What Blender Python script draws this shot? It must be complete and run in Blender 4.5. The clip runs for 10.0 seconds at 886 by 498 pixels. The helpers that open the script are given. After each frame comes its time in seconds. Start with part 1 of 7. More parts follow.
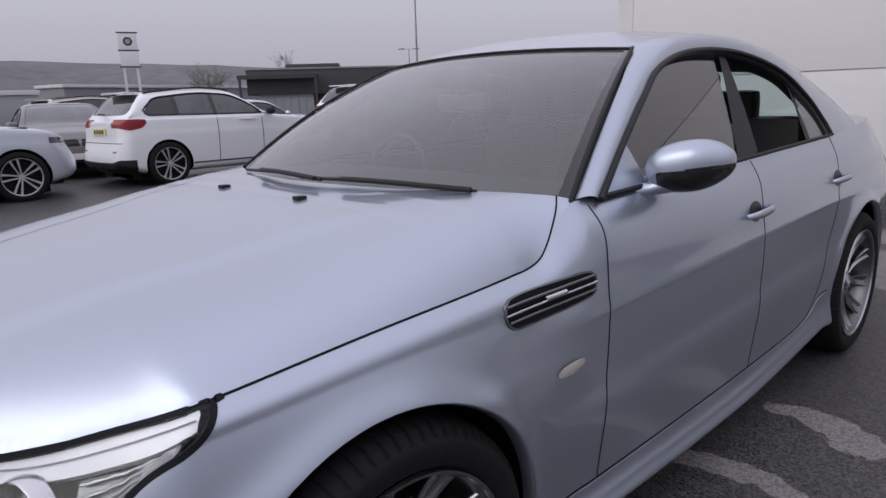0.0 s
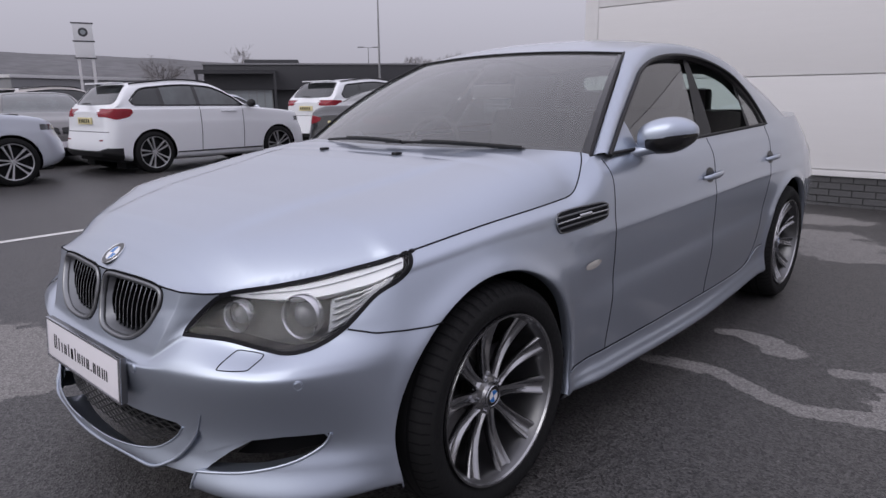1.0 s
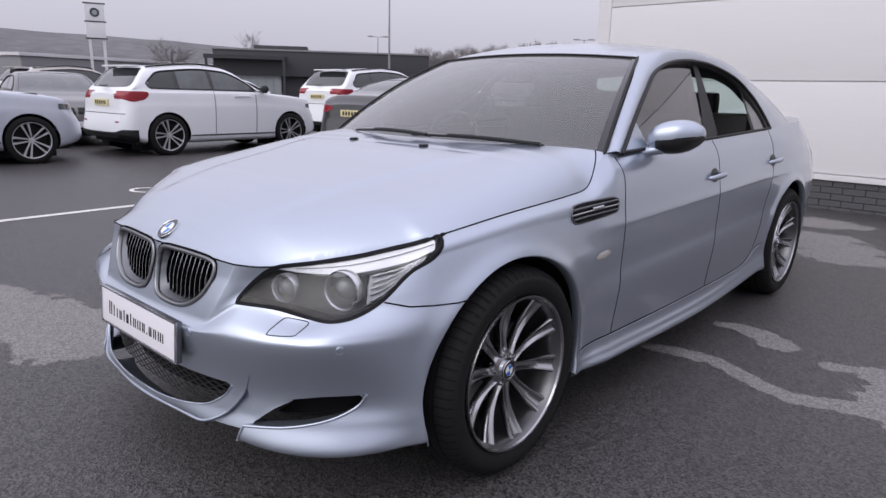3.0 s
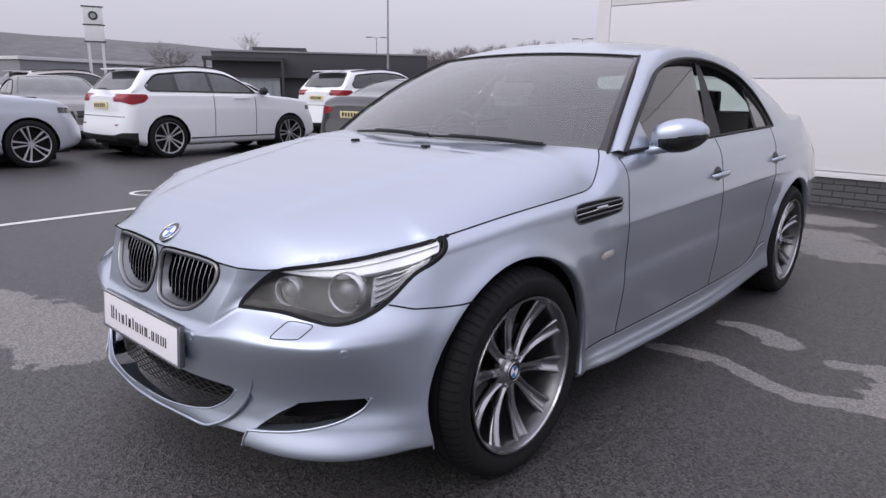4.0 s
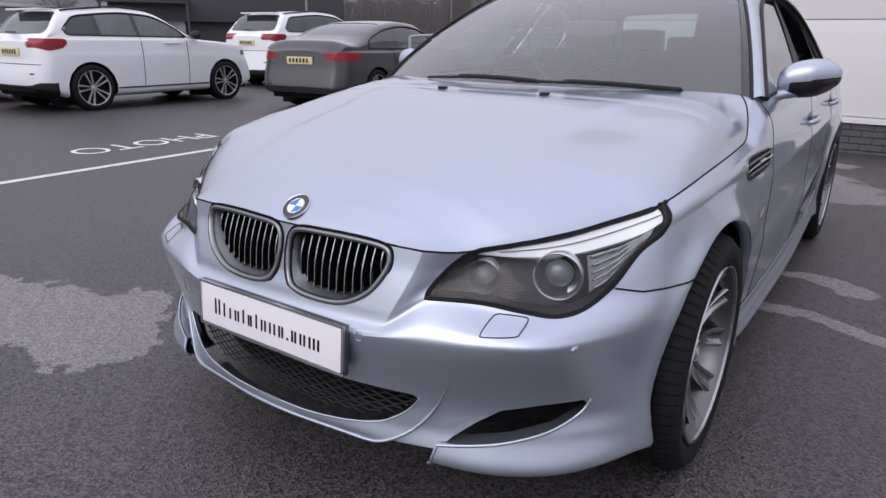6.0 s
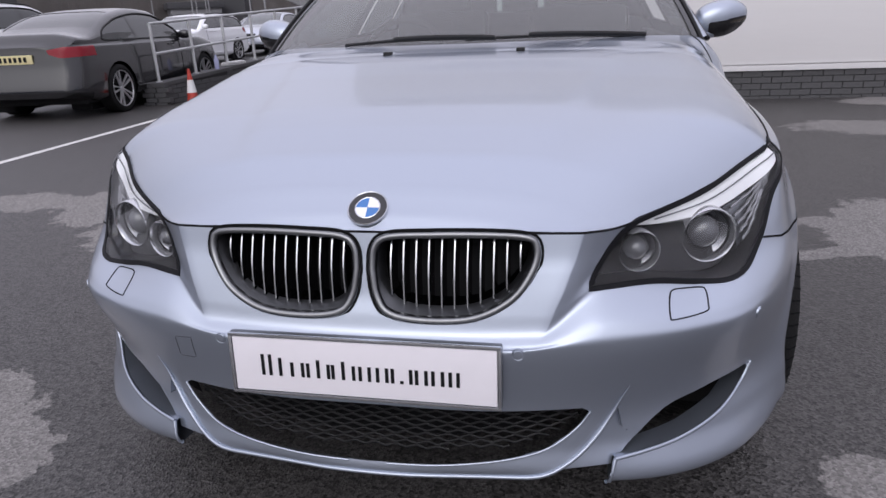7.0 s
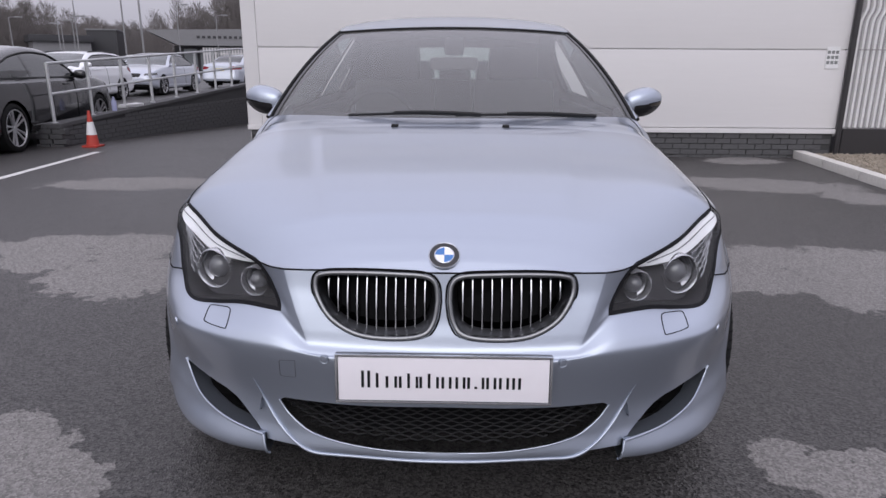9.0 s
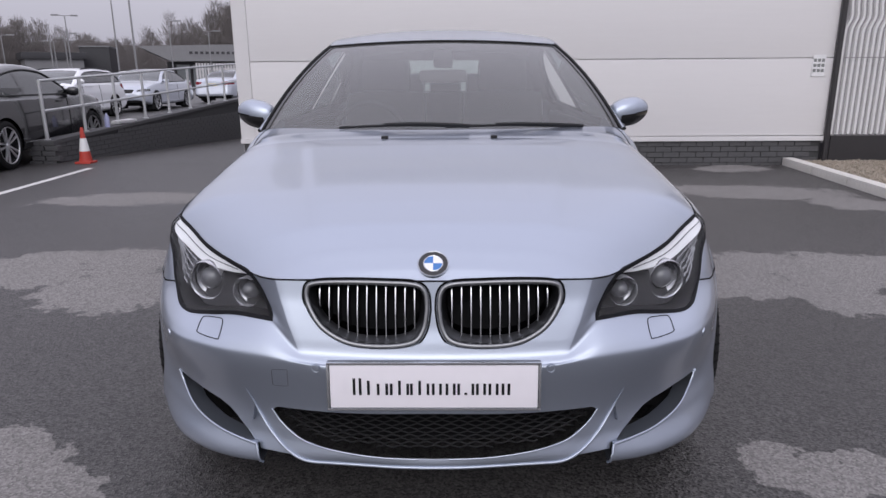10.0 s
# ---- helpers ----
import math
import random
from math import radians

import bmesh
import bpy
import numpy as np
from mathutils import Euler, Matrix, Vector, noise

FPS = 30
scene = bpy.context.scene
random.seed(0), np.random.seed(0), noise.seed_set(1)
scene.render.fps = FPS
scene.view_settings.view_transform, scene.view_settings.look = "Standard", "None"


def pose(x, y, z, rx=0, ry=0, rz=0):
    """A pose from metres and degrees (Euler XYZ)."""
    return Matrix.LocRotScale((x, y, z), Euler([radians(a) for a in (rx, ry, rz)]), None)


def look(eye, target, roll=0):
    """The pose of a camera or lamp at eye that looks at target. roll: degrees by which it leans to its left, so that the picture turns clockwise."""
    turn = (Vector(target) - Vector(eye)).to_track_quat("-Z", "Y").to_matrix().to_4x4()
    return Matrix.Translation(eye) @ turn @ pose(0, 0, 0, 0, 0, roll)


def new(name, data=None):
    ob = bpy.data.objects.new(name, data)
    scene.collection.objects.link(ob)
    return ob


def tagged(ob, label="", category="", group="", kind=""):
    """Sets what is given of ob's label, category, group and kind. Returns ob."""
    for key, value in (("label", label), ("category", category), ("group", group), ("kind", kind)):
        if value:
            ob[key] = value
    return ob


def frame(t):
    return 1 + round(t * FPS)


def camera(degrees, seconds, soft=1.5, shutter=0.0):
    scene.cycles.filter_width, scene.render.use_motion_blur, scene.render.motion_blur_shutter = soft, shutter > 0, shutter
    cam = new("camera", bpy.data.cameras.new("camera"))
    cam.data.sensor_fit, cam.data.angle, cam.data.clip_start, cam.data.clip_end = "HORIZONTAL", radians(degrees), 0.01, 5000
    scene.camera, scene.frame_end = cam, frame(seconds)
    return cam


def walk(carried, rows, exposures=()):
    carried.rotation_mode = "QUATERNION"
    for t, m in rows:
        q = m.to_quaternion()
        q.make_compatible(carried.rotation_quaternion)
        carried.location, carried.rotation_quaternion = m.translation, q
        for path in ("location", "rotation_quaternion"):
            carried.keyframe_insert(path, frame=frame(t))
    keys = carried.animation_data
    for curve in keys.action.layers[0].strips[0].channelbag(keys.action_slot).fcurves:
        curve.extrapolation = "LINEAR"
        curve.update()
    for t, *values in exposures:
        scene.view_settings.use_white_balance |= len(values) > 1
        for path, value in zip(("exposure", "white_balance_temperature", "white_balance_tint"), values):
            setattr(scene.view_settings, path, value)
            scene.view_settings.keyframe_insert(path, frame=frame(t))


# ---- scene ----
cam = camera(67.9, 10.0)
PATH = [
    (0, (1.705, -0.647, 1.246), (0.301, 0.708, 0.807), -1.7),
    (0.5, (1.888, -1.083, 1.235), (0.498, 0.271, 0.748), -1.9),
    (1, (1.969, -1.426, 1.2), (0.665, 0.024, 0.758), -0.5),
    (1.5, (2.026, -1.567, 1.221), (0.727, -0.118, 0.761), 2.1),
    (2, (2.041, -1.604, 1.22), (0.731, -0.164, 0.76), 1.4),
    (2.5, (2.042, -1.613, 1.219), (0.736, -0.17, 0.755), 1.5),
    (4, (2.022, -1.61, 1.219), (0.716, -0.168, 0.754), 0.9),
    (4.5, (2.012, -1.603, 1.21), (0.707, -0.159, 0.749), 0.7),
    (5, (1.978, -1.599, 1.212), (0.707, -0.129, 0.739), 1.5),
    (5.5, (1.67, -1.716, 1.191), (0.463, -0.212, 0.662), 0.0),
    (5.7, (1.506, -1.762, 1.189), (0.319, -0.256, 0.622), 0.2),
    (6.8, (0.548, -1.846, 1.144), (0.013, -0.047, 0.454), -1.5),
    (7, (0.397, -1.845, 1.114), (-0.001, -0.001, 0.448), -2.6),
    (7.5, (0.1, -1.9, 1.111), (0.044, -0.007, 0.467), -1.7),
    (8, (-0.01, -2.043, 1.18), (0.018, -0.152, 0.53), -3.2),
    (8.5, (-0.001, -2.176, 1.208), (-0.006, -0.281, 0.568), -0.4),
    (9, (0.033, -2.275, 1.241), (-0.011, -0.351, 0.696), 0.3),
    (9.5, (0.053, -2.305, 1.248), (0.0, -0.38, 0.708), -0.3),
    (10, (0.05, -2.305, 1.241), (0.021, -0.371, 0.73), -0.4),
]
walk(cam, [(t, look(eye, target, roll)) for t, eye, target, roll in PATH],
     exposures=[(0, -0.25), (0.5, -0.37), (1, -0.25), (1.5, 0.00), (2, 0.10), (4, 0.15), (4.5, 0.19), (5.5, 0.13), (7, -0.03), (8, -0.08), (9, -0.07), (10, -0.07)])

# ---- light ----
world = bpy.data.worlds.new("overcast_sky")
scene.world = world
world.use_nodes = True
wn, wl = world.node_tree.nodes, world.node_tree.links
wbg = wn["Background"]
sky = wn.new("ShaderNodeTexSky")
sky.sky_type = 'NISHITA'
sky.sun_disc = False
sky.sun_elevation = radians(33)
sky.sun_rotation = radians(200)
sky.dust_density = 4.0
sky_grey = wn.new("ShaderNodeHueSaturation")
sky_grey.inputs["Saturation"].default_value = 0.12
cloud = wn.new("ShaderNodeMix")
cloud.data_type = 'RGBA'
cloud.inputs[0].default_value = 0.75
cloud.inputs[7].default_value = (5.95, 5.8, 6.95, 1)
wl.new(sky.outputs[0], sky_grey.inputs["Color"])
wl.new(sky_grey.outputs[0], cloud.inputs[6])
wl.new(cloud.outputs[2], wbg.inputs["Color"])
# an overcast sky is brighter overhead than at the horizon
wco = wn.new("ShaderNodeTexCoord")
wsep = wn.new("ShaderNodeSeparateXYZ")
wl.new(wco.outputs["Generated"], wsep.inputs[0])
wrise = wn.new("ShaderNodeMapRange")
wrise.inputs["From Min"].default_value = 0.05
wrise.inputs["From Max"].default_value = 0.9
wrise.inputs["To Min"].default_value = 0.103
wrise.inputs["To Max"].default_value = 0.238
wl.new(wsep.outputs["Z"], wrise.inputs["Value"])
wl.new(wrise.outputs[0], wbg.inputs["Strength"])

sun = new("sun", bpy.data.lights.new("sun", 'SUN'))
sun.data.energy = 0.52
sun.data.angle = radians(36)
sun.data.color = (1.0, 0.98, 0.97)
sun.matrix_world = look((1.5, -7, 6.8), (0, 1, 0))
scene.view_settings.exposure = 0.0


# ---- materials ----
def material(name, colour, rough=0.5, metal=0.0, grain=0.0, scale=30.0, bump=0.0, coat=0.0, spec=0.5, stain=0.0, stain_scale=1.5, stretch=(1, 1, 1), emit=0.0):
    """A principled surface with colour variation at two scales and a fine relief."""
    m = bpy.data.materials.new(name)
    m.use_nodes = True
    n, l = m.node_tree.nodes, m.node_tree.links
    b = n["Principled BSDF"]
    b.inputs["Base Color"].default_value = (*colour, 1)
    b.inputs["Roughness"].default_value = rough
    b.inputs["Metallic"].default_value = metal
    b.inputs["Coat Weight"].default_value = coat
    b.inputs["Coat Roughness"].default_value = 0.04
    b.inputs["Specular IOR Level"].default_value = spec
    if emit:
        b.inputs["Emission Color"].default_value = (*colour, 1)
        b.inputs["Emission Strength"].default_value = emit
    if grain or bump or stain:
        co = n.new("ShaderNodeTexCoord")
        mp = n.new("ShaderNodeMapping")
        mp.inputs["Scale"].default_value = stretch
        l.new(co.outputs["Object"], mp.inputs["Vector"])
        fine = n.new("ShaderNodeTexNoise")
        fine.inputs["Scale"].default_value = scale
        fine.inputs["Detail"].default_value = 6
        wide = n.new("ShaderNodeTexNoise")
        wide.inputs["Scale"].default_value = stain_scale
        wide.inputs["Detail"].default_value = 4
        for t in (fine, wide):
            l.new(mp.outputs[0], t.inputs["Vector"])
        gain = n.new("ShaderNodeMath")
        gain.operation = 'MULTIPLY_ADD'
        gain.inputs[1].default_value = 2 * grain
        gain.inputs[2].default_value = 1 - grain
        l.new(fine.outputs["Fac"], gain.inputs[0])
        gain2 = n.new("ShaderNodeMath")
        gain2.operation = 'MULTIPLY_ADD'
        gain2.inputs[1].default_value = 2 * stain
        gain2.inputs[2].default_value = 1 - stain
        l.new(wide.outputs["Fac"], gain2.inputs[0])
        both = n.new("ShaderNodeMath")
        both.operation = 'MULTIPLY'
        l.new(gain.outputs[0], both.inputs[0])
        l.new(gain2.outputs[0], both.inputs[1])
        mix = n.new("ShaderNodeMix")
        mix.data_type = 'RGBA'
        mix.blend_type = 'MULTIPLY'
        mix.inputs[0].default_value = 1
        mix.inputs[6].default_value = (*colour, 1)
        l.new(both.outputs[0], mix.inputs[7])
        l.new(mix.outputs[2], b.inputs["Base Color"])
        if bump:
            bp = n.new("ShaderNodeBump")
            bp.inputs["Strength"].default_value = bump
            bp.inputs["Distance"].default_value = 0.01
            l.new(fine.outputs["Fac"], bp.inputs["Height"])
            l.new(bp.outputs[0], b.inputs["Normal"])
    return m


def glass_material(name, tint, rough=0.0, weight=1.0, ior=1.85, haze=0.0, rise=4.2):
    """Thin tinted glass: a mix of clear passage and mirror gloss."""
    m = bpy.data.materials.new(name)
    m.use_nodes = True
    n, l = m.node_tree.nodes, m.node_tree.links
    n.remove(n["Principled BSDF"])
    out = n["Material Output"]
    clear = n.new("ShaderNodeBsdfTransparent")
    clear.inputs[0].default_value = (*tint, 1)
    gloss = n.new("ShaderNodeBsdfGlossy")
    gloss.inputs["Roughness"].default_value = rough
    gloss.inputs["Color"].default_value = (weight, weight, weight, 1)
    facing = n.new("ShaderNodeLayerWeight")
    facing.inputs["Blend"].default_value = 0.5
    steep = n.new("ShaderNodeMath")
    steep.operation = 'POWER'
    steep.inputs[1].default_value = rise
    l.new(facing.outputs["Facing"], steep.inputs[0])
    head_on = ((ior - 1) / (ior + 1)) ** 2
    gloss_share = n.new("ShaderNodeMath")
    gloss_share.operation = 'MULTIPLY_ADD'
    gloss_share.inputs[1].default_value = 1 - head_on
    gloss_share.inputs[2].default_value = head_on
    l.new(steep.outputs[0], gloss_share.inputs[0])
    mix = n.new("ShaderNodeMixShader")
    l.new(gloss_share.outputs[0], mix.inputs[0])
    l.new(clear.outputs[0], mix.inputs[1])
    l.new(gloss.outputs[0], mix.inputs[2])
    # an even pale diffuse share paints the haze of reflected sky
    film = n.new("ShaderNodeBsdfDiffuse")
    film.inputs[0].default_value = (0.6, 0.6, 0.6, 1)
    hazed = n.new("ShaderNodeMixShader")
    hazed.inputs[0].default_value = haze
    l.new(mix.outputs[0], hazed.inputs[1])
    l.new(film.outputs[0], hazed.inputs[2])
    l.new(hazed.outputs[0], out.inputs[0])
    return m


def asphalt_material():
    """Damp tarmac with an aggregate grain and paler dry patches with ragged edges."""
    m = material("tarmac", (0.05, 0.05, 0.052), 0.6, bump=0.0)
    n, l = m.node_tree.nodes, m.node_tree.links
    b = n["Principled BSDF"]
    co = n.new("ShaderNodeTexCoord")
    pos = co.outputs["Object"]

    def noise(scale, detail=5):
        t = n.new("ShaderNodeTexNoise")
        t.inputs["Scale"].default_value = scale
        t.inputs["Detail"].default_value = detail
        l.new(pos, t.inputs["Vector"])
        return t

    def maths(op, a, c, d=None):
        k = n.new("ShaderNodeMath")
        k.operation = op
        for i, v in enumerate((a, c, d)):
            if v is None:
                continue
            if isinstance(v, (int, float)):
                k.inputs[i].default_value = v
            else:
                l.new(v, k.inputs[i])
        return k.outputs[0]

    ragged = noise(3.6, 8)
    near = None
    # dry patches: centre, half sizes, turn
    for x, y, rx, ry, a in DRY:
        mp = n.new("ShaderNodeMapping")
        mp.vector_type = 'TEXTURE'
        mp.inputs["Location"].default_value = (x, y, 0)
        mp.inputs["Rotation"].default_value = (0, 0, radians(a))
        mp.inputs["Scale"].default_value = (rx, ry, 1000)
        l.new(pos, mp.inputs["Vector"])
        ln = n.new("ShaderNodeVectorMath")
        ln.operation = 'LENGTH'
        l.new(mp.outputs[0], ln.inputs[0])
        near = ln.outputs["Value"] if near is None else maths('MINIMUM', near, ln.outputs["Value"])
    torn = noise(13, 6)
    edge = maths('MULTIPLY_ADD', ragged.outputs["Fac"], 1.1, maths('MULTIPLY_ADD', torn.outputs["Fac"], 1.1, near))
    dry = n.new("ShaderNodeMapRange")
    dry.inputs["From Min"].default_value = 2.13
    dry.inputs["From Max"].default_value = 2.07
    l.new(edge, dry.inputs["Value"])
    grit = n.new("ShaderNodeTexVoronoi")
    grit.inputs["Scale"].default_value = 135
    l.new(pos, grit.inputs["Vector"])
    fine = noise(260, 3)
    cell = n.new("ShaderNodeSeparateColor")
    l.new(grit.outputs["Color"], cell.inputs[0])
    wide = noise(0.35, 4)
    tone = maths('MULTIPLY_ADD', fine.outputs["Fac"], 0.9, 0.55)
    tone = maths('MULTIPLY', tone, maths('MULTIPLY_ADD', cell.outputs[0], 1.7, 0.15))
    tone = maths('MULTIPLY', tone, maths('MULTIPLY_ADD', wide.outputs["Fac"], 0.9, 0.55))
    chip = n.new("ShaderNodeMapRange")
    chip.inputs["From Min"].default_value = 0.93
    chip.inputs["From Max"].default_value = 0.99
    l.new(grit.outputs["Color"], chip.inputs["Value"])
    tone = maths('MULTIPLY_ADD', chip.outputs[0], 0.8, tone)
    # the dry film hides half of the grit
    tone = maths('ADD', tone, maths('MULTIPLY', dry.outputs[0], maths('MULTIPLY', maths('SUBTRACT', 1.0, tone), 0.55)))
    col = n.new("ShaderNodeMix")
    col.data_type = 'RGBA'
    l.new(dry.outputs[0], col.inputs[0])
    col.inputs[6].default_value = (0.055, 0.052, 0.0515, 1)
    col.inputs[7].default_value = (0.195, 0.185, 0.180, 1)
    mul = n.new("ShaderNodeMix")
    mul.data_type = 'RGBA'
    mul.blend_type = 'MULTIPLY'
    mul.inputs[0].default_value = 1
    l.new(col.outputs[2], mul.inputs[6])
    l.new(tone, mul.inputs[7])
    l.new(mul.outputs[2], b.inputs["Base Color"])
    l.new(maths('MULTIPLY_ADD', dry.outputs[0], 0.3, maths('MULTIPLY_ADD', wide.outputs["Fac"], 0.25, 0.33)), b.inputs["Roughness"])
    bp = n.new("ShaderNodeBump")
    bp.inputs["Strength"].default_value = 0.45
    bp.inputs["Distance"].default_value = 0.006
    l.new(maths('ADD', grit.outputs["Distance"], maths('MULTIPLY', fine.outputs["Fac"], 0.7)), bp.inputs["Height"])
    l.new(bp.outputs[0], b.inputs["Normal"])
    return m


# dry patches on the tarmac: centre, half sizes, turn
DRY_BESIDE = [(.80, 1.41, .13, .055, 25), (.93, 1.43, .14, .06, 10), (1.07, 1.43, .13, .055, -25), (1.20, 1.36, .14, .05, -30), (1.34, 1.30, .15, .05, -12), (1.48, 1.30, .14, .065, 12), (1.64, 1.36, .16, .085, 15), (1.82, 1.40, .16, .10, 10),
              (.92, 2.02, .11, .055, 20), (1.05, 2.0, .13, .09, -20), (1.17, 1.92, .12, .085, -35), (1.52, 1.80, .13, .055, 20), (1.66, 1.82, .13, .11, 0)]
DRY_BEHIND = [(.65, 5.09, .32, .28, 31), (.84, 4.72, .38, .27, 20), (.97, 4.35, .38, .27, 7), (.3, 5.9, .6, .3, 0), (3.3, 4.75, .95, .42, -10), (4.0, 4.1, .45, .35, -35), (3.85, 6.6, .5, .35, 10), (-3.3, 4.5, .95, .36, 5)]
DRY_FAR_SIDE = [(-2.79, 2.09, .38, .27, 24), (-2.58, 1.76, .34, .27, 22), (-2.2, 2.06, .42, .29, -49), (-2.2, 1.50, .40, .26, 77), (-1.86, 1.42, .40, .27, 89), (-3.4, 2.0, .45, .24, 0),
                (-1.45, -.40, .27, .20, -30), (-1.22, -.62, .20, .22, 0), (-1.75, -.62, .55, .28, 5), (-2.35, -.72, .50, .22, 8), (-3.9, -2.6, 1.2, .5, 15)]
DRY_NEAR_SIDE = [(2.26, 1.27, .31, .27, -63), (2.43, 1.63, .34, .28, -20), (1.89, 1.58, .33, .27, 63), (2.11, 2.00, .34, .29, 21), (2.66, 1.97, .36, .28, -23), (3.2, 1.7, .7, .42, -20),
                 (1.10, -.38, .15, .095, 70), (1.23, -.45, .15, .11, 64), (1.40, -.43, .15, .11, 61), (1.75, -.46, .30, .17, 0), (3.6, -1.8, 1.0, .5, -20)]
DRY = DRY_BESIDE + DRY_BEHIND + DRY_FAR_SIDE + DRY_NEAR_SIDE
TARMAC = asphalt_material()
PAINT = material("silver_paint", (0.414, 0.458, 0.54), 0.36, 0.85, coat=1.0, grain=0.05, scale=900)
GLASS = glass_material("tinted_glass", (0.5, 0.53, 0.52), rough=0.07, haze=0.09)
SIDE_GLASS = glass_material("side_glass", (0.18, 0.205, 0.20), ior=2.1, haze=0.025)
REAR_GLASS = glass_material("rear_glass", (0.58, 0.70, 0.66), ior=1.35)
BLACK = material("black_plastic", (0.010, 0.010, 0.011), 0.5, spec=0.3, grain=0.2, scale=200)
RUBBER = material("tyre_rubber", (0.010, 0.010, 0.0105), 0.75, spec=0.2, grain=0.25, scale=90, bump=0.2)
CHROME = material("satin_chrome", (0.62, 0.63, 0.66), 0.16, 1.0)
TITAN = material("titanium_trim", (0.20, 0.205, 0.215), 0.36, 1.0)
WHITE_PANEL = material("white_cladding", (0.68, 0.666, 0.672), 0.45, grain=0.012, scale=6, stain=0.02, stretch=(1, 1, 14), bump=0.015)
BRICK = material("grey_brick", (0.088, 0.087, 0.091), 0.85, grain=0.3, scale=40, stain=0.3, bump=0.4)
CABIN = material("cabin_trim", (0.045, 0.043, 0.045), 0.6, grain=0.15, scale=120)
MORTAR = material("mortar", (0.05, 0.05, 0.052), 0.9, grain=0.2, scale=60)


# ---- building tools ----
def smooth(ob, angle=None):
    me = ob.data
    me.polygons.foreach_set("use_smooth", [True] * len(me.polygons))
    if angle is not None:
        me.set_sharp_from_angle(angle=radians(angle))
    return ob


def meshed(name, verts, faces, mat, parent=None, label="", shade=40, weld=False):
    """One mesh object from plain lists, under its thing when a parent is given."""
    me = bpy.data.meshes.new(name)
    me.from_pydata([tuple(v) for v in verts], [], [tuple(f) for f in faces])
    if weld:
        bm = bmesh.new()
        bm.from_mesh(me)
        bmesh.ops.remove_doubles(bm, verts=bm.verts, dist=1e-5)
        bm.to_mesh(me)
        bm.free()
    me.update()
    for m in (mat if isinstance(mat, (list, tuple)) else [mat]):
        me.materials.append(m)
    ob = new(name, me)
    if shade:
        smooth(ob, shade)
    if parent:
        ob.parent = parent
    return tagged(ob, label)


def part(name, bm, mat, parent=None, label="", shade=40):
    me = bpy.data.meshes.new(name)
    bm.to_mesh(me)
    bm.free()
    me.materials.append(mat)
    ob = new(name, me)
    if shade:
        smooth(ob, shade)
    if parent:
        ob.parent = parent
    return tagged(ob, label)


def empty(name, label, category, m=None, group=""):
    ob = new(name)
    ob.empty_display_size = 0.1
    if m is not None:
        ob.matrix_world = m
    return tagged(ob, label, category, group)


def boxed(x0, y0, z0, x1, y1, z1, bevel=0.0, bm=None):
    """A box as a bmesh, its edges rounded by bevel."""
    own = bmesh.new()
    bmesh.ops.create_cube(own, size=1, matrix=Matrix.Translation(((x0 + x1) / 2, (y0 + y1) / 2, (z0 + z1) / 2)) @ Matrix.Diagonal((x1 - x0, y1 - y0, z1 - z0, 1)))
    if bevel:
        bmesh.ops.bevel(own, geom=own.edges[:], offset=bevel, segments=2, profile=0.7, affect='EDGES')
    if bm is None:
        return own
    me = bpy.data.meshes.new("tmp")
    own.to_mesh(me)
    own.free()
    bm.from_mesh(me)
    bpy.data.meshes.remove(me)
    return bm


def cat(pts, t):
    """Catmull-Rom through pts at the fractional index t."""
    k = min(max(int(t), 0), len(pts) - 2)
    f = t - k
    p1, p2 = np.array(pts[k], float), np.array(pts[k + 1], float)
    p0 = np.array(pts[k - 1], float) if k else 2 * p1 - p2
    p3 = np.array(pts[k + 2], float) if k + 2 < len(pts) else 2 * p2 - p1
    return 0.5 * (2 * p1 + (p2 - p0) * f + (2 * p0 - 5 * p1 + 4 * p2 - p3) * f * f + (3 * p1 - p0 - 3 * p2 + p3) * f ** 3)


def curve_through(pts, n):
    return [cat(pts, i * (len(pts) - 1) / (n - 1)) for i in range(n)]


def even(pts, step):
    """Points along a polyline at even steps."""
    pts = [np.array(p, float) for p in pts]
    d = np.concatenate([[0], np.cumsum([np.linalg.norm(b - a) for a, b in zip(pts, pts[1:])])])
    n = max(2, int(round(d[-1] / step)) + 1)
    return [np.array([np.interp(s, d, [p[i] for p in pts]) for i in range(len(pts[0]))]) for s in np.linspace(0, d[-1], n)]


def profile(table, v):
    """Smooth value of a table of (place, value) at v."""
    xs = [a for a, _ in table]
    k = max(0, min(len(xs) - 2, int(np.searchsorted(xs, v)) - 1))
    f = min(1.15, max(-0.15, (v - xs[k]) / (xs[k + 1] - xs[k])))
    return float(cat([(b,) for _, b in table], k + f)[0]) if 0 <= f <= 1 else table[k][1] + f * (table[k + 1][1] - table[k][1])


def grid_faces(nu, nv, flip=False, wrap=False):
    out = []
    for i in range(nu if wrap else nu - 1):
        for j in range(nv - 1):
            a, b, c, d = i * nv + j, ((i + 1) % nu) * nv + j, ((i + 1) % nu) * nv + j + 1, i * nv + j + 1
            out.append((a, d, c, b) if flip else (a, b, c, d))
    return out


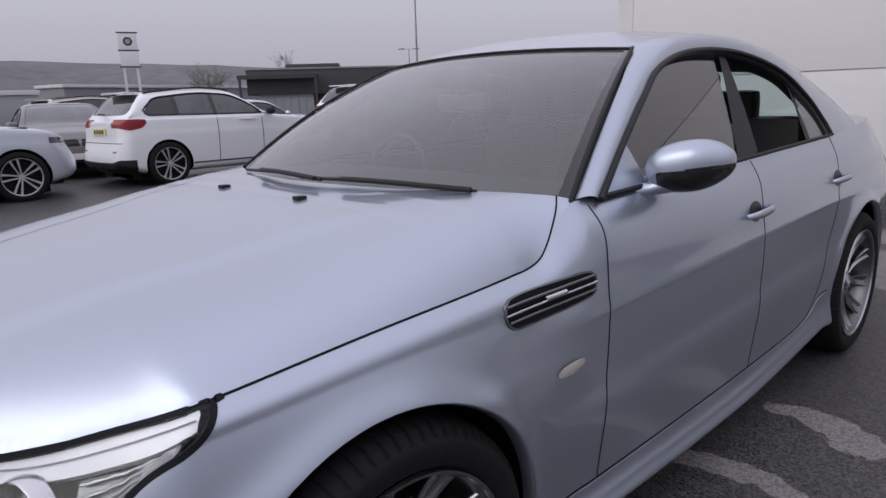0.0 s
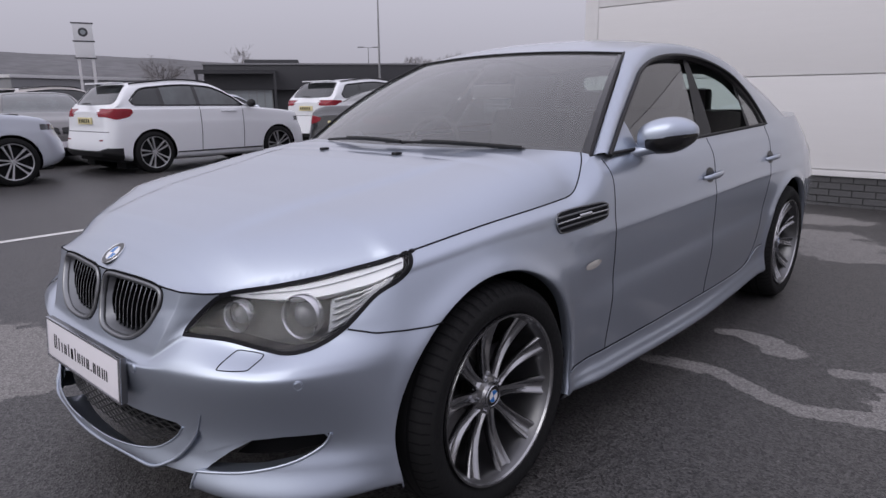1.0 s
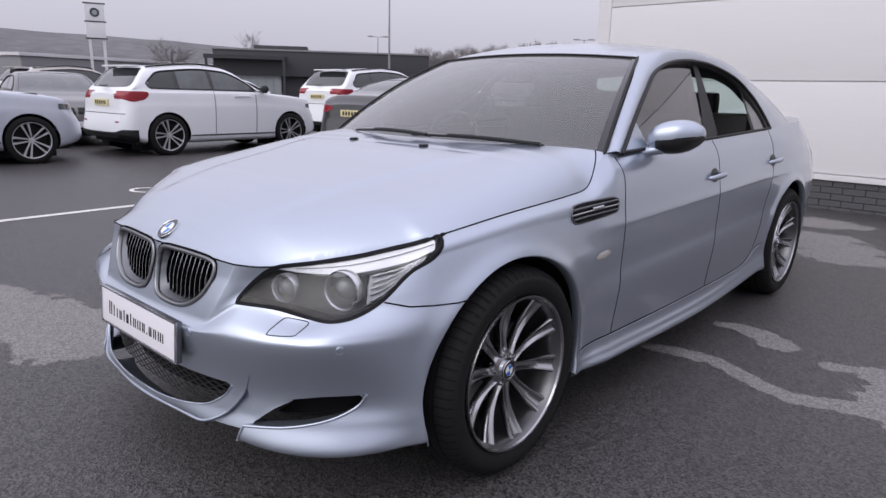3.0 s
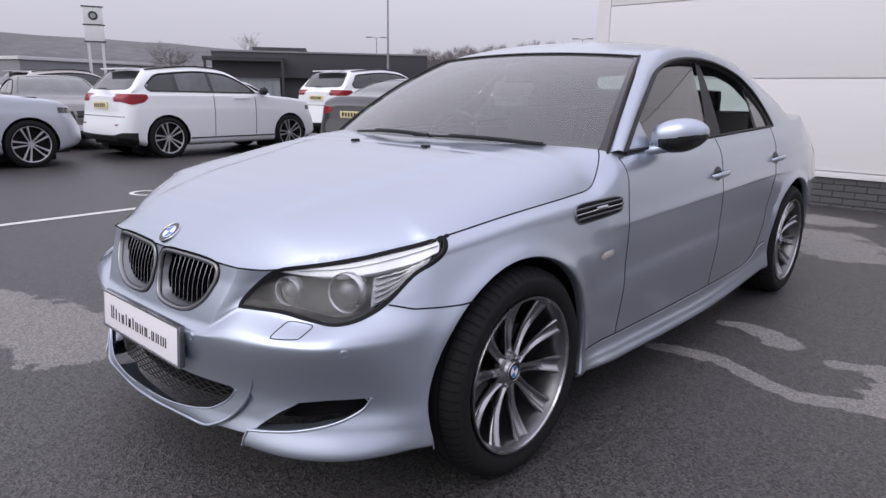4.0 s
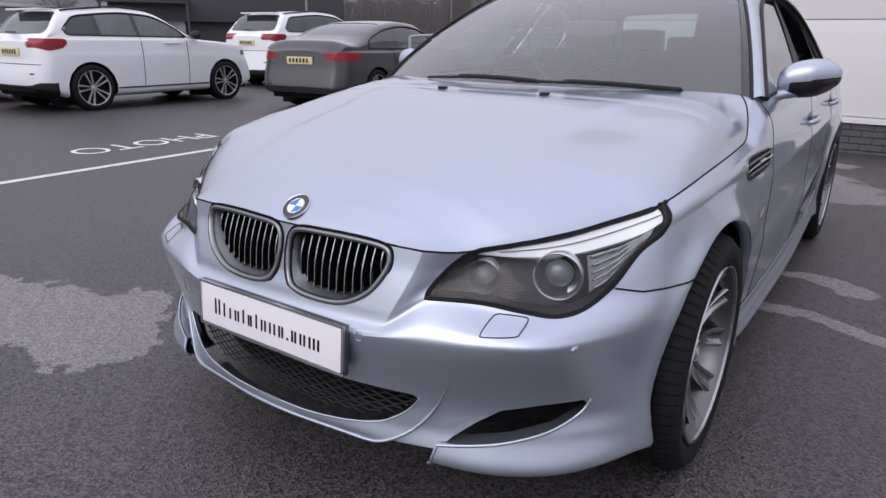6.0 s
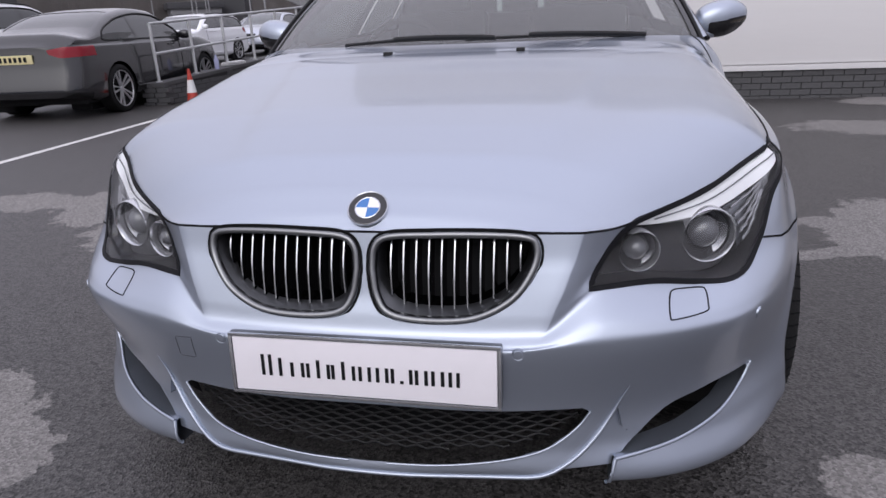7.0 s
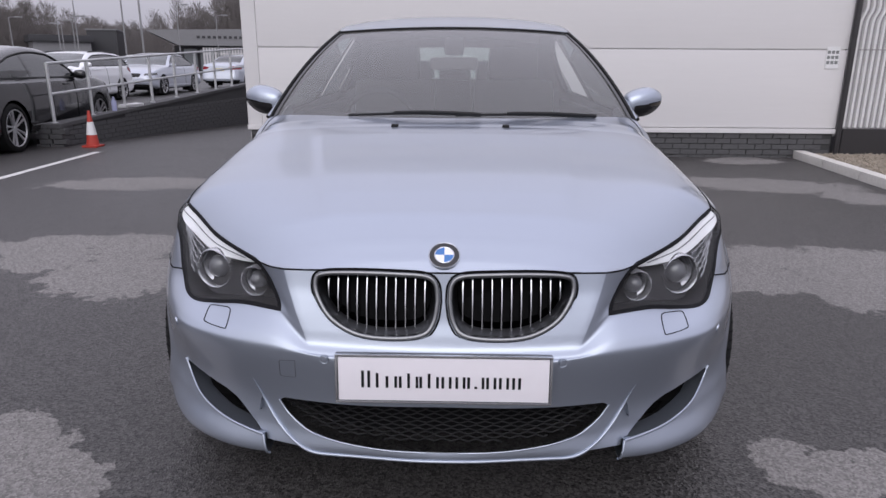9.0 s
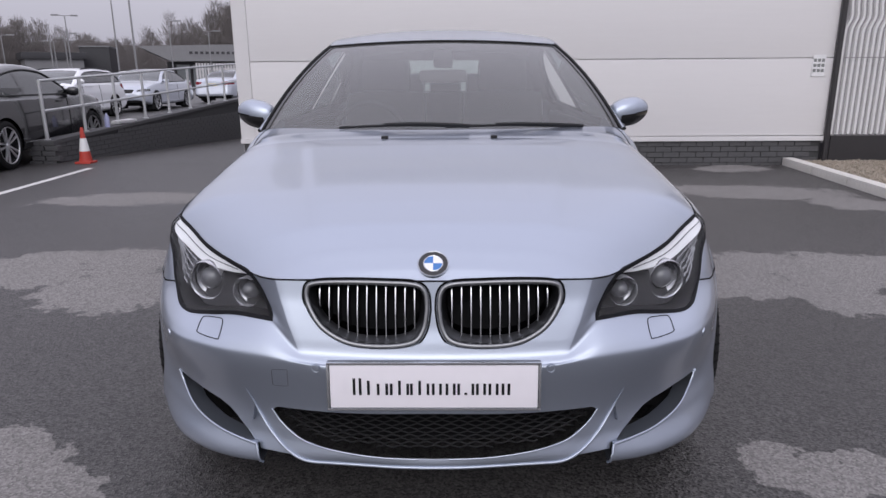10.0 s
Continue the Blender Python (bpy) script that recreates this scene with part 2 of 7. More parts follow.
def tube(name, pts, r, mat, parent=None, label="", sides=8, closed=False):
    """A round bar along pts; r is one radius or one for each point."""
    pts = [Vector(p) for p in pts]
    n = len(pts)
    rs = [r] * n if isinstance(r, (int, float)) else r
    verts, up = [], Vector((0.13, 0.21, 0.97))
    for i, p in enumerate(pts):
        a, b = pts[(i - 1) % n if closed else max(i - 1, 0)], pts[(i + 1) % n if closed else min(i + 1, n - 1)]
        d = (b - a).normalized()
        s = d.cross(up).normalized()
        u = s.cross(d)
        verts += [p + rs[i] * (math.cos(q) * s + math.sin(q) * u) for q in (k * math.tau / sides for k in range(sides))]
    faces = []
    for i in range(n if closed else n - 1):
        for k in range(sides):
            faces.append((i * sides + k, i * sides + (k + 1) % sides, ((i + 1) % n) * sides + (k + 1) % sides, ((i + 1) % n) * sides + k))
    if not closed:
        faces += [tuple(range(sides))[::-1], tuple((n - 1) * sides + k for k in range(sides))]
    return meshed(name, verts, faces, mat, parent, label, 50)


def lathe(profile_pts, segments=48, axis='X', arc=math.tau):
    """Rings from (along, radius) pairs turned round an axis; verts and faces."""
    verts, full = [], abs(arc - math.tau) < 1e-6
    ns = segments if full else segments + 1
    for i in range(ns):
        a = arc * i / segments
        for h, r in profile_pts:
            c, s = r * math.cos(a), r * math.sin(a)
            verts.append((h, c, s) if axis == 'X' else (c, h, s) if axis == 'Y' else (c, s, h))
    return verts, grid_faces(ns, len(profile_pts), wrap=full)


def filled(outline, step):
    """Points and triangles that fill a closed outline in a plane, with inner points at the step."""
    from mathutils.geometry import delaunay_2d_cdt
    out = [Vector((float(a), float(b))) for a, b in even(list(outline) + [outline[0]], step)[:-1]]
    n = len(out)
    xs, ys = [p.x for p in out], [p.y for p in out]
    arr = np.array([(p.x, p.y) for p in out])
    pts = list(out)
    gx, gy = np.meshgrid(np.arange(min(xs) + step / 2, max(xs), step), np.arange(min(ys) + step / 2, max(ys), step))
    gx, gy = gx.ravel(), gy.ravel()
    within = np.zeros(len(gx), bool)
    near = np.full(len(gx), 9.0)
    for (ax, ay), (bx, by) in zip(arr, np.roll(arr, 1, axis=0)):
        near = np.minimum(near, (ax - gx) ** 2 + (ay - gy) ** 2)
        if ay != by:
            within ^= ((ay > gy) != (by > gy)) & (gx < (bx - ax) * (gy - ay) / (by - ay) + ax)
    pts += [Vector((float(a), float(c))) for a, c in zip(gx[within & (near > (0.5 * step) ** 2)], gy[within & (near > (0.5 * step) ** 2)])]
    v, _, f, *_ = delaunay_2d_cdt(pts, [(i, (i + 1) % n) for i in range(n)], [tuple(range(n))], 1, 1e-6)
    return [tuple(p) for p in v], [tuple(q) for q in f]


# ---- the silver saloon: body surface ----
# Lengthwise lines of the lower body from the nose's middle round the flank to the tail's middle, bottom to top.
# Stations: nose middle, plate edge, flap, intake, bumper corner, arch front, axle, arch rear, wing rear, screen foot, door front, door joint, rear arch front, rear axle, quarter, tail corner, tail, tail middle
UNDERSIDE = [(0, -.735, .232), (.26, -.71, .232), (.44, -.64, .225), (.60, -.57, .212), (.735, -.48, .215), (.835, -.36, .232), (.87, 0, .22), (.87, .40, .205), (.865, .52, .185), (.863, .575, .178), (.86, .65, .17), (.86, 1.6, .155), (.86, 2.4, .20), (.86, 2.889, .23), (.84, 3.4, .23), (.72, 3.85, .26), (.45, 4.0, .28), (0, 4.03, .28)]
LIP = [(0, -.806, .260), (.26, -.785, .262), (.45, -.738, .234), (.625, -.672, .226), (.764, -.562, .232), (.868, -.382, .250), (.905, 0, .24), (.902, .40, .228), (.904, .52, .218), (.904, .575, .212), (.904, .65, .206), (.904, 1.6, .190), (.892, 2.4, .228), (.89, 2.889, .26), (.87, 3.4, .26), (.75, 3.88, .30), (.47, 4.04, .32), (0, 4.07, .32)]
SILL = [(0, -.772, .395), (.26, -.765, .395), (.45, -.718, .392), (.62, -.632, .388), (.762, -.522, .385), (.867, -.375, .39), (.91, 0, .39), (.893, .40, .312), (.880, .52, .302), (.877, .575, .301), (.875, .65, .300), (.875, 1.6, .297), (.872, 2.4, .345), (.895, 2.889, .40), (.885, 3.4, .40), (.78, 3.9, .42), (.5, 4.06, .42), (0, 4.09, .42)]
BELLY = [(0, -.785, .515), (.26, -.78, .515), (.45, -.744, .52), (.62, -.68, .525), (.757, -.588, .53), (.869, -.375, .53), (.920, 0, .53), (.902, .40, .50), (.898, .52, .49), (.897, .575, .49), (.896, .65, .49), (.899, 1.6, .51), (.888, 2.4, .52), (.90, 2.889, .55), (.89, 3.4, .55), (.8, 3.93, .55), (.52, 4.10, .56), (0, 4.13, .56)]
BROW = [(0, -.777, .534), (.32, -.766, .538), (.45, -.735, .566), (.62, -.671, .568), (.757, -.577, .576), (.868, -.370, .588), (.922, 0, .60), (.908, .40, .575), (.902, .50, .57), (.901, .575, .57), (.900, .65, .575), (.902, 1.6, .595), (.890, 2.4, .61), (.903, 2.889, .62), (.89, 3.4, .62), (.806, 3.92, .62), (.525, 4.09, .63), (0, 4.12, .63)]
LEDGE = [(0, -.761, .550), (.342, -.747, .558), (.45, -.686, .618), (.62, -.612, .600), (.753, -.505, .628), (.862, -.345, .645), (.915, 0, .68), (.908, .40, .65), (.906, .52, .655), (.905, .575, .657), (.904, .65, .66), (.905, 1.6, .68), (.893, 2.4, .70), (.905, 2.889, .70), (.89, 3.4, .70), (.81, 3.9, .70), (.53, 4.08, .70), (0, 4.11, .70)]
CREASE = [(0, -.738, .615), (.372, -.722, .625), (.458, -.655, .66), (.63, -.565, .665), (.755, -.445, .70), (.842, -.315, .745), (.884, 0, .775), (.888, .40, .785), (.897, .52, .79), (.8965, .575, .79), (.896, .65, .79), (.895, 1.6, .815), (.886, 2.4, .835), (.893, 2.889, .83), (.87, 3.4, .83), (.79, 3.85, .83), (.52, 4.04, .83), (0, 4.07, .83)]
SHOULDER = [(0, -.721, .685), (.396, -.696, .69), (.478, -.628, .70), (.64, -.505, .725), (.757, -.375, .765), (.829, -.295, .795), (.865, 0, .83), (.870, .40, .848), (.871, .50, .862), (.869, .57, .888), (.866, .65, .925), (.866, 1.6, .945), (.85, 2.4, .96), (.855, 2.889, .96), (.83, 3.4, .96), (.75, 3.78, .96), (.5, 3.97, .96), (0, 4.0, .96)]
EDGE = [(0, -.711, .735), (.408, -.684, .732), (.494, -.614, .730), (.65, -.47, .765), (.755, -.345, .797), (.808, -.272, .822), (.832, 0, .853), (.836, .40, .880), (.830, .50, .896), (.812, .573, .957), (.806, .66, 1.003), (.822, 1.55, 1.022), (.806, 2.5, 1.048), (.79, 2.95, 1.07), (.76, 3.4, 1.09), (.68, 3.72, 1.10), (.45, 3.9, 1.105), (0, 3.93, 1.105)]
# the doors are widest at the swage line: below it they tuck in towards the sill
for row, tuck in ((SILL, .008), (BELLY, .006), (BROW, -.001), (LEDGE, -.003), (CREASE, .004)):
    for k, share in ((8, .3), (9, .5), (10, 1), (11, 1), (12, .8)):
        row[k] = (row[k][0] + tuck * share, row[k][1], row[k][2])
for k, drop in ((7, .02), (8, .035), (9, .04), (10, .042), (11, .042), (12, .045), (13, .03)):
    CREASE[k] = (CREASE[k][0], CREASE[k][1], CREASE[k][2] - drop)
# the bumper's corners draw in
for row, share in ((SILL, 1), (BELLY, 1), (BROW, 1), (LEDGE, .9), (CREASE, .6)):
    for k, inward in ((4, .015), (5, .009)):
        row[k] = (row[k][0] - inward * share, row[k][1], row[k][2])
# the crease is sharp on the doors alone
SHARP = [.22 if 10 <= k <= 12 else .34 if k in (9, 13) else .5 for k in range(len(CREASE))]
SWAGE = [tuple(a + (b - a) * t for a, b in zip(p, q)) for p, q, t in zip(CREASE, SHOULDER, SHARP)]
UNDERCUT = [tuple(a + (b - a) * t for a, b in zip(p, q)) for p, q, t in zip(CREASE, LEDGE, SHARP)]
# the bumper flaps flare out towards their lower edge
FLARE = [tuple((9 * a + 9 * b - c - d) / 16 for a, b, c, d in zip(*four)) for four in zip(LIP, SILL, UNDERSIDE, BELLY)]
for k in (2, 3, 4):
    FLARE[k] = ((LIP[k][0] + SILL[k][0]) / 2 - .002, (LIP[k][1] + SILL[k][1]) / 2 + .004, (LIP[k][2] + SILL[k][2]) / 2)
ROWS_OF_BODY = [UNDERSIDE, LIP, FLARE, SILL, BELLY, BROW, LEDGE, UNDERCUT, CREASE, SWAGE, SHOULDER, EDGE]
for r in ROWS_OF_BODY:
    # the tail draws in towards its corners
    for k, narrow, shorter in ((14, .98, .01), (15, .935, .05), (16, .96, .05), (17, 1, .05)):
        r[k] = (r[k][0] * narrow, r[k][1] - shorter, r[k][2])
STATIONS = len(EDGE)
PER_U, PER_V = 20, 10
ARCHES = ((0.0, 0.345, 0.388), (2.889, 0.345, 0.392))


STEPS = [0.0]
for k in range(STATIONS - 1):
    STEPS.append(STEPS[-1] + sum(math.dist(r[k], r[k + 1]) for r in ROWS_OF_BODY) / len(ROWS_OF_BODY))


def line_at(row, u):
    """A lengthwise line at the fractional station u, smooth over uneven steps."""
    k = min(max(int(u), 0), STATIONS - 2)
    h = STEPS[k + 1] - STEPS[k]
    f = u - k

    def slope(i):
        if i == 0 or i == STATIONS - 1:
            a, b = (0, 1) if i == 0 else (i - 1, i)
            return (np.array(row[b]) - np.array(row[a])) / (STEPS[b] - STEPS[a])
        h0, h1 = STEPS[i] - STEPS[i - 1], STEPS[i + 1] - STEPS[i]
        d0, d1 = (np.array(row[i]) - np.array(row[i - 1])) / h0, (np.array(row[i + 1]) - np.array(row[i])) / h1
        return (d0 * h0 + d1 * h1) / (h0 + h1)

    p, q = np.array(row[k], float), np.array(row[k + 1], float)
    a, b = slope(k) * h, slope(k + 1) * h
    # the nose panel breaks off in a soft edge towards the lamps
    if row[1][2] > .55 and k < 2:
        if k == 0:
            b = .7 * (q - p) + .3 * b
        else:
            a = .7 * (q - p) + .3 * a
    if k == 0:
        a[1:] = 0
    return (2 * f ** 3 - 3 * f * f + 1) * p + (f ** 3 - 2 * f * f + f) * a + (3 * f * f - 2 * f ** 3) * q + (f ** 3 - f * f) * b


def body_grid():
    nu, nv = (STATIONS - 1) * PER_U + 1, (len(ROWS_OF_BODY) - 1) * PER_V + 1
    rows = [[line_at(r, i / PER_U) for i in range(nu)] for r in ROWS_OF_BODY]
    g = np.zeros((nu, nv, 3))
    for i in range(nu):
        col = [r[i] for r in rows]
        for j in range(nv):
            p = cat(col, j / PER_V)
            for cy, cz, r in ARCHES:
                d = math.hypot(p[1] - cy, p[2] - cz) - r
                if p[0] > 0.7 and -0.08 < d < 0.12:
                    p[0] += 0.012 * math.exp(-(d / 0.035) ** 2)
            g[i, j] = p
    du = np.gradient(g, axis=0)
    dv = np.gradient(g, axis=1)
    n = np.cross(du, dv)
    n[0, :, 0] = n[-1, :, 0] = 0
    n /= np.linalg.norm(n, axis=2, keepdims=True) + 1e-9
    return g, n


BODY, BODY_N = body_grid()
DIAG = radians(40)


def front_view(p):
    return p[0], p[2]


def side_view(p):
    return p[1], p[2]


def corner_view(p):
    """Seen from the front corner, for the lamp that wraps round it."""
    return p[0] * math.cos(DIAG) + p[1] * math.sin(DIAG), p[2]


def inside_of(poly, q):
    hit, j = False, len(poly) - 1
    for i in range(len(poly)):
        a, b = poly[i], poly[j]
        if (a[1] > q[1]) != (b[1] > q[1]) and q[0] < (b[0] - a[0]) * (q[1] - a[1]) / (b[1] - a[1]) + a[0]:
            hit = not hit
        j = i
    return hit


def cross_on(poly, a, b):
    """How far along a-b the outline is met."""
    best = None
    for i in range(len(poly)):
        c, d = poly[i - 1], poly[i]
        rx, ry, sx, sy = b[0] - a[0], b[1] - a[1], d[0] - c[0], d[1] - c[1]
        k = rx * sy - ry * sx
        if abs(k) < 1e-14:
            continue
        t = ((c[0] - a[0]) * sy - (c[1] - a[1]) * sx) / k
        w = ((c[0] - a[0]) * ry - (c[1] - a[1]) * rx) / k
        if -1e-9 <= t <= 1 + 1e-9 and -1e-9 <= w <= 1 + 1e-9 and (best is None or t < best):
            best = t
    return best


class Skin:
    """A surface as points, normals and polygons, which outlines can open."""

    def __init__(self, pts, norms, polys):
        self.pts, self.norms, self.polys = pts, norms, polys

    @classmethod
    def of_grid(cls, g, n):
        nu, nv = g.shape[:2]
        return cls([p for r in g for p in r], [p for r in n for p in r], grid_faces(nu, nv))

    def cut_out(self, poly, view, where):
        """Takes out what lies within the outline; gives it back as a skin of its own."""
        lo, hi = np.min(poly, axis=0), np.max(poly, axis=0)
        flat, state, cuts = {}, {}, {}

        def known(i):
            if i not in flat:
                q = view(self.pts[i])
                flat[i] = q
                state[i] = bool(lo[0] < q[0] < hi[0] and lo[1] < q[1] < hi[1] and inside_of(poly, q))
            return state[i]

        def cut(a, b):
            k = (min(a, b), max(a, b))
            if k not in cuts:
                t = cross_on(poly, flat[k[0]], flat[k[1]])
                t = 0.5 if t is None else t
                self.pts.append(self.pts[k[0]] + (self.pts[k[1]] - self.pts[k[0]]) * t)
                n = self.norms[k[0]] + (self.norms[k[1]] - self.norms[k[0]]) * t
                self.norms.append(n / (np.linalg.norm(n) + 1e-9))
                cuts[k] = len(self.pts) - 1
            return cuts[k]

        keep, taken = [], []
        for f in self.polys:
            c = sum(self.pts[i] for i in f) / len(f)
            if not where(c):
                keep.append(f)
                continue
            st = [known(i) for i in f]
            if not any(st):
                keep.append(f)
            elif all(st):
                taken.append(f)
            else:
                for want, store in ((False, keep), (True, taken)):
                    out = []
                    for k in range(len(f)):
                        a, b = f[k], f[(k + 1) % len(f)]
                        if state[a] == want:
                            out.append(a)
                        if state[a] != state[b]:
                            out.append(cut(a, b))
                    if len(out) > 2:
                        store.append(tuple(out))
        self.polys = keep
        return Skin(self.pts, self.norms, taken)

    def made(self, name, mat, parent, label="", sides=(1,), polys=None, shift=0.0, move=(0, 0, 0)):
        """An object of these polygons, with the skin's own normals, on the sides given."""
        verts, norms, faces = [], [], []
        for s in sides:
            at = {}
            for f in (self.polys if polys is None else polys):
                g = []
                for i in f:
                    if i not in at:
                        at[i] = len(verts)
                        p, n = self.pts[i] + shift * self.norms[i], self.norms[i]
                        verts.append((s * p[0] + move[0], p[1] + move[1], p[2] + move[2]))
                        norms.append((s * n[0], n[1], n[2]))
                    g.append(at[i])
                faces.append(g if s > 0 else g[::-1])
        ob = meshed(name, verts, faces, mat, parent, label, shade=180)
        ob.data.normals_split_custom_set_from_vertices(norms)
        return ob


def circle_poly(cy, cz, r, n=72):
    return [(cy + r * math.cos(math.tau * i / n), cz + r * math.sin(math.tau * i / n)) for i in range(n)]


KIDNEY = curve_through([(.014, .665), (.023, .615), (.050, .583), (.123, .5725), (.215, .580), (.285, .616), (.322, .670), (.327, .708), (.308, .726), (.230, .7315), (.126, .7315), (.045, .727), (.019, .706), (.014, .665)], 66)[:-1]
LAMP = curve_through([(-.121, .626), (-.10, .655), (-.055, .70), (-.012, .727), (.07, .741)], 12)[:-1] + curve_through([(.07, .741), (.20, .762), (.33, .793), (.43, .824), (.449, .820), (.455, .795), (.43, .765), (.37, .73), (.30, .66), (.235, .622), (.16, .606), (.09, .612), (.0, .625), (-.121, .626)], 60)[:-1]
CENTRE_INTAKE = [(-.02, .396), (.30, .396), (.415, .394), (.432, .385), (.405, .35), (.35, .315), (.27, .299), (.15, .289), (0, .286), (-.02, .286)]
SIDE_INTAKE = [(.352, .268), (.40, .288), (.44, .325), (.47, .37), (.482, .395), (.497, .33), (.53, .345), (.60, .374), (.68, .390), (.765, .398), (.745, .36), (.70, .325), (.62, .299), (.54, .286), (.482, .279), (.468, .208), (.46, .17), (.37, .17), (.335, .22), (.325, .258)]
SKIN = Skin.of_grid(BODY, BODY_N)
WHOLE = [tuple(p) for p in SKIN.pts]
from mathutils.bvhtree import BVHTree
SURFACE = BVHTree.FromPolygons(WHOLE, [tuple(f) for f in SKIN.polys])


def from_front(x, z, lift=0.0):
    """The body's point behind (x, z), seen from ahead."""
    p, n, *_ = SURFACE.ray_cast(Vector((abs(x), -3, z)), Vector((0, 1, 0)))
    if p is None:
        p, n, *_ = SURFACE.find_nearest(Vector((abs(x), -0.75, z)))
    if n.y > 0:
        n = -n
    p = p + n * lift
    return Vector((math.copysign(p.x, x) if x else p.x, p.y, p.z))


def from_side(y, z, lift=0.0, s=1):
    p, n, *_ = SURFACE.ray_cast(Vector((3, y, z)), Vector((-1, 0, 0)))
    if p is None:
        p, n, *_ = SURFACE.find_nearest(Vector((0.9, y, z)))
    if n.x < 0:
        n = -n
    p = p + n * lift
    return Vector((s * p.x, p.y, p.z))


def from_corner(a, z, lift=0.0, s=1):
    ahead = Vector((-math.sin(DIAG), math.cos(DIAG), 0))
    right = Vector((math.cos(DIAG), math.sin(DIAG), 0))
    p, n, *_ = SURFACE.ray_cast(right * a + Vector((0, 0, z)) - ahead * 3, ahead)
    if p is None:
        p, n, *_ = SURFACE.find_nearest(right * a + Vector((0, 0, z)) - ahead * 0.7)
    if n.dot(ahead) > 0:
        n = -n
    p = p + n * lift
    return Vector((s * p.x, p.y, p.z))


for cy, cz, r in ARCHES:
    SKIN.cut_out(circle_poly(cy, cz, r), side_view, lambda p: p[0] > 0.7)
KIDNEY_SKIN = SKIN.cut_out(KIDNEY, front_view, lambda p: p[1] < -0.5 and p[0] < 0.5)
LAMP_SKIN = SKIN.cut_out(LAMP, corner_view, lambda p: p[1] < -0.15 and p[0] > 0.3)
CENTRE_SKIN = SKIN.cut_out(CENTRE_INTAKE, front_view, lambda p: p[1] < -0.6 and p[0] < 0.6)
SIDE_SKIN = SKIN.cut_out(SIDE_INTAKE, front_view, lambda p: p[1] < -0.42)


def region(p):
    x, y, z = p
    if y < -0.2 and x > -1 and (z < 0.648 or x < 0.6):
        return "front_bumper"
    if y < 0.64:
        return "wing" if z > 0.302 or y < 0.35 else "side_skirt"
    if y > 3.3 and z < 0.72:
        return "rear_bumper"
    if y > 3.72 or (y > 2.3 + 0.16 * max(0, min(1, (z - .45) / .3))):
        return "rear_quarter"
    if z < 0.30 + 0.06 * max(0, (y - 2.1) / 0.3):
        return "side_skirt"
    return "front_door" if y < 1.63 - 0.1 * (1 - z) else "rear_door"


SALOON = empty("saloon_car", "silver-blue sports saloon parked on damp tarmac with front plate", "car")


def panel_objects():
    groups = {}
    for f in SKIN.polys:
        groups.setdefault(region(sum(SKIN.pts[i] for i in f) / len(f)), []).append(f)
    for name, polys in groups.items():
        if name.endswith("bumper"):
            SKIN.made(name, PAINT, SALOON, sides=(1, -1), polys=polys)
        else:
            for s in (1, -1):
                SKIN.made(name, PAINT, SALOON, sides=(s,), polys=polys)


panel_objects()


# ---- bonnet ----
BONNET_MID = [(-.711, .735), (-.686, .762), (-.64, .799), (-.55, .847), (-.3, .905), (0, .953), (.28, 1.003), (.42, 1.026), (.75, 1.06)]
EDGE_LINE = np.array([line_at(EDGE, 11 * i / 399) for i in range(400)])
EDGE_LINE = EDGE_LINE[np.argsort(EDGE_LINE[:, 1], kind="stable")]


def bonnet_half(y):
    return float(np.interp(y, EDGE_LINE[:, 1], EDGE_LINE[:, 0]))


def bonnet_z(x, y):
    x = abs(x)
    half = max(0.385, bonnet_half(y))
    zc, ze = profile(BONNET_MID, y), float(np.interp(y, EDGE_LINE[:, 1], EDGE_LINE[:, 2]))
    t = min(1.0, x / half)
    p = 5 + 9 * min(1, max(0, (y + 0.62) / 0.5))
    crown = 0.022 * t * t
    z = zc - crown * (1 - t ** p) - (zc - ze) * t ** p
    # the raised middle between two soft creases that spread towards the screen
    rib = 0.30 + 0.22 * (y + 0.7)
    z += 0.011 / (1 + math.exp((x - rib) / 0.013)) * min(1, max(0, (y + 0.62) / 0.2)) * min(1, max(0, (0.35 - y) / 0.2))
    return z


def bonnet():
    out = [(p[0], p[1]) for p in (line_at(EDGE, 10 * i / 129) for i in range(130))]
    out += [(p[0], p[1]) for p in curve_through([(.803, .66), (.78, .652), (.6, .545), (.35, .455), (.1, .42), (0, .418)], 24)][1:]
    outline = out + [(-x, y) for x, y in out[1:-1]][::-1]
    v, f = filled(outline, 0.013)
    verts = [(x, y, bonnet_z(x, y)) for x, y in v]
    ob = meshed("bonnet", verts, f, PAINT, SALOON, shade=180)
    e = 0.004
    norms = []
    for x, y in v:
        dx = (bonnet_z(x + e, y) - bonnet_z(x - e, y)) / (2 * e) if abs(x) + e < bonnet_half(y) else (bonnet_z(x, y) - bonnet_z(x - math.copysign(2 * e, x), y)) / math.copysign(2 * e, x)
        dy = (bonnet_z(x, y + e) - bonnet_z(x, y - e)) / (2 * e)
        norms.append(Vector((-dx, -dy, 1)).normalized())
    ob.data.normals_split_custom_set_from_vertices(norms)
    return ob


BONNET = bonnet()

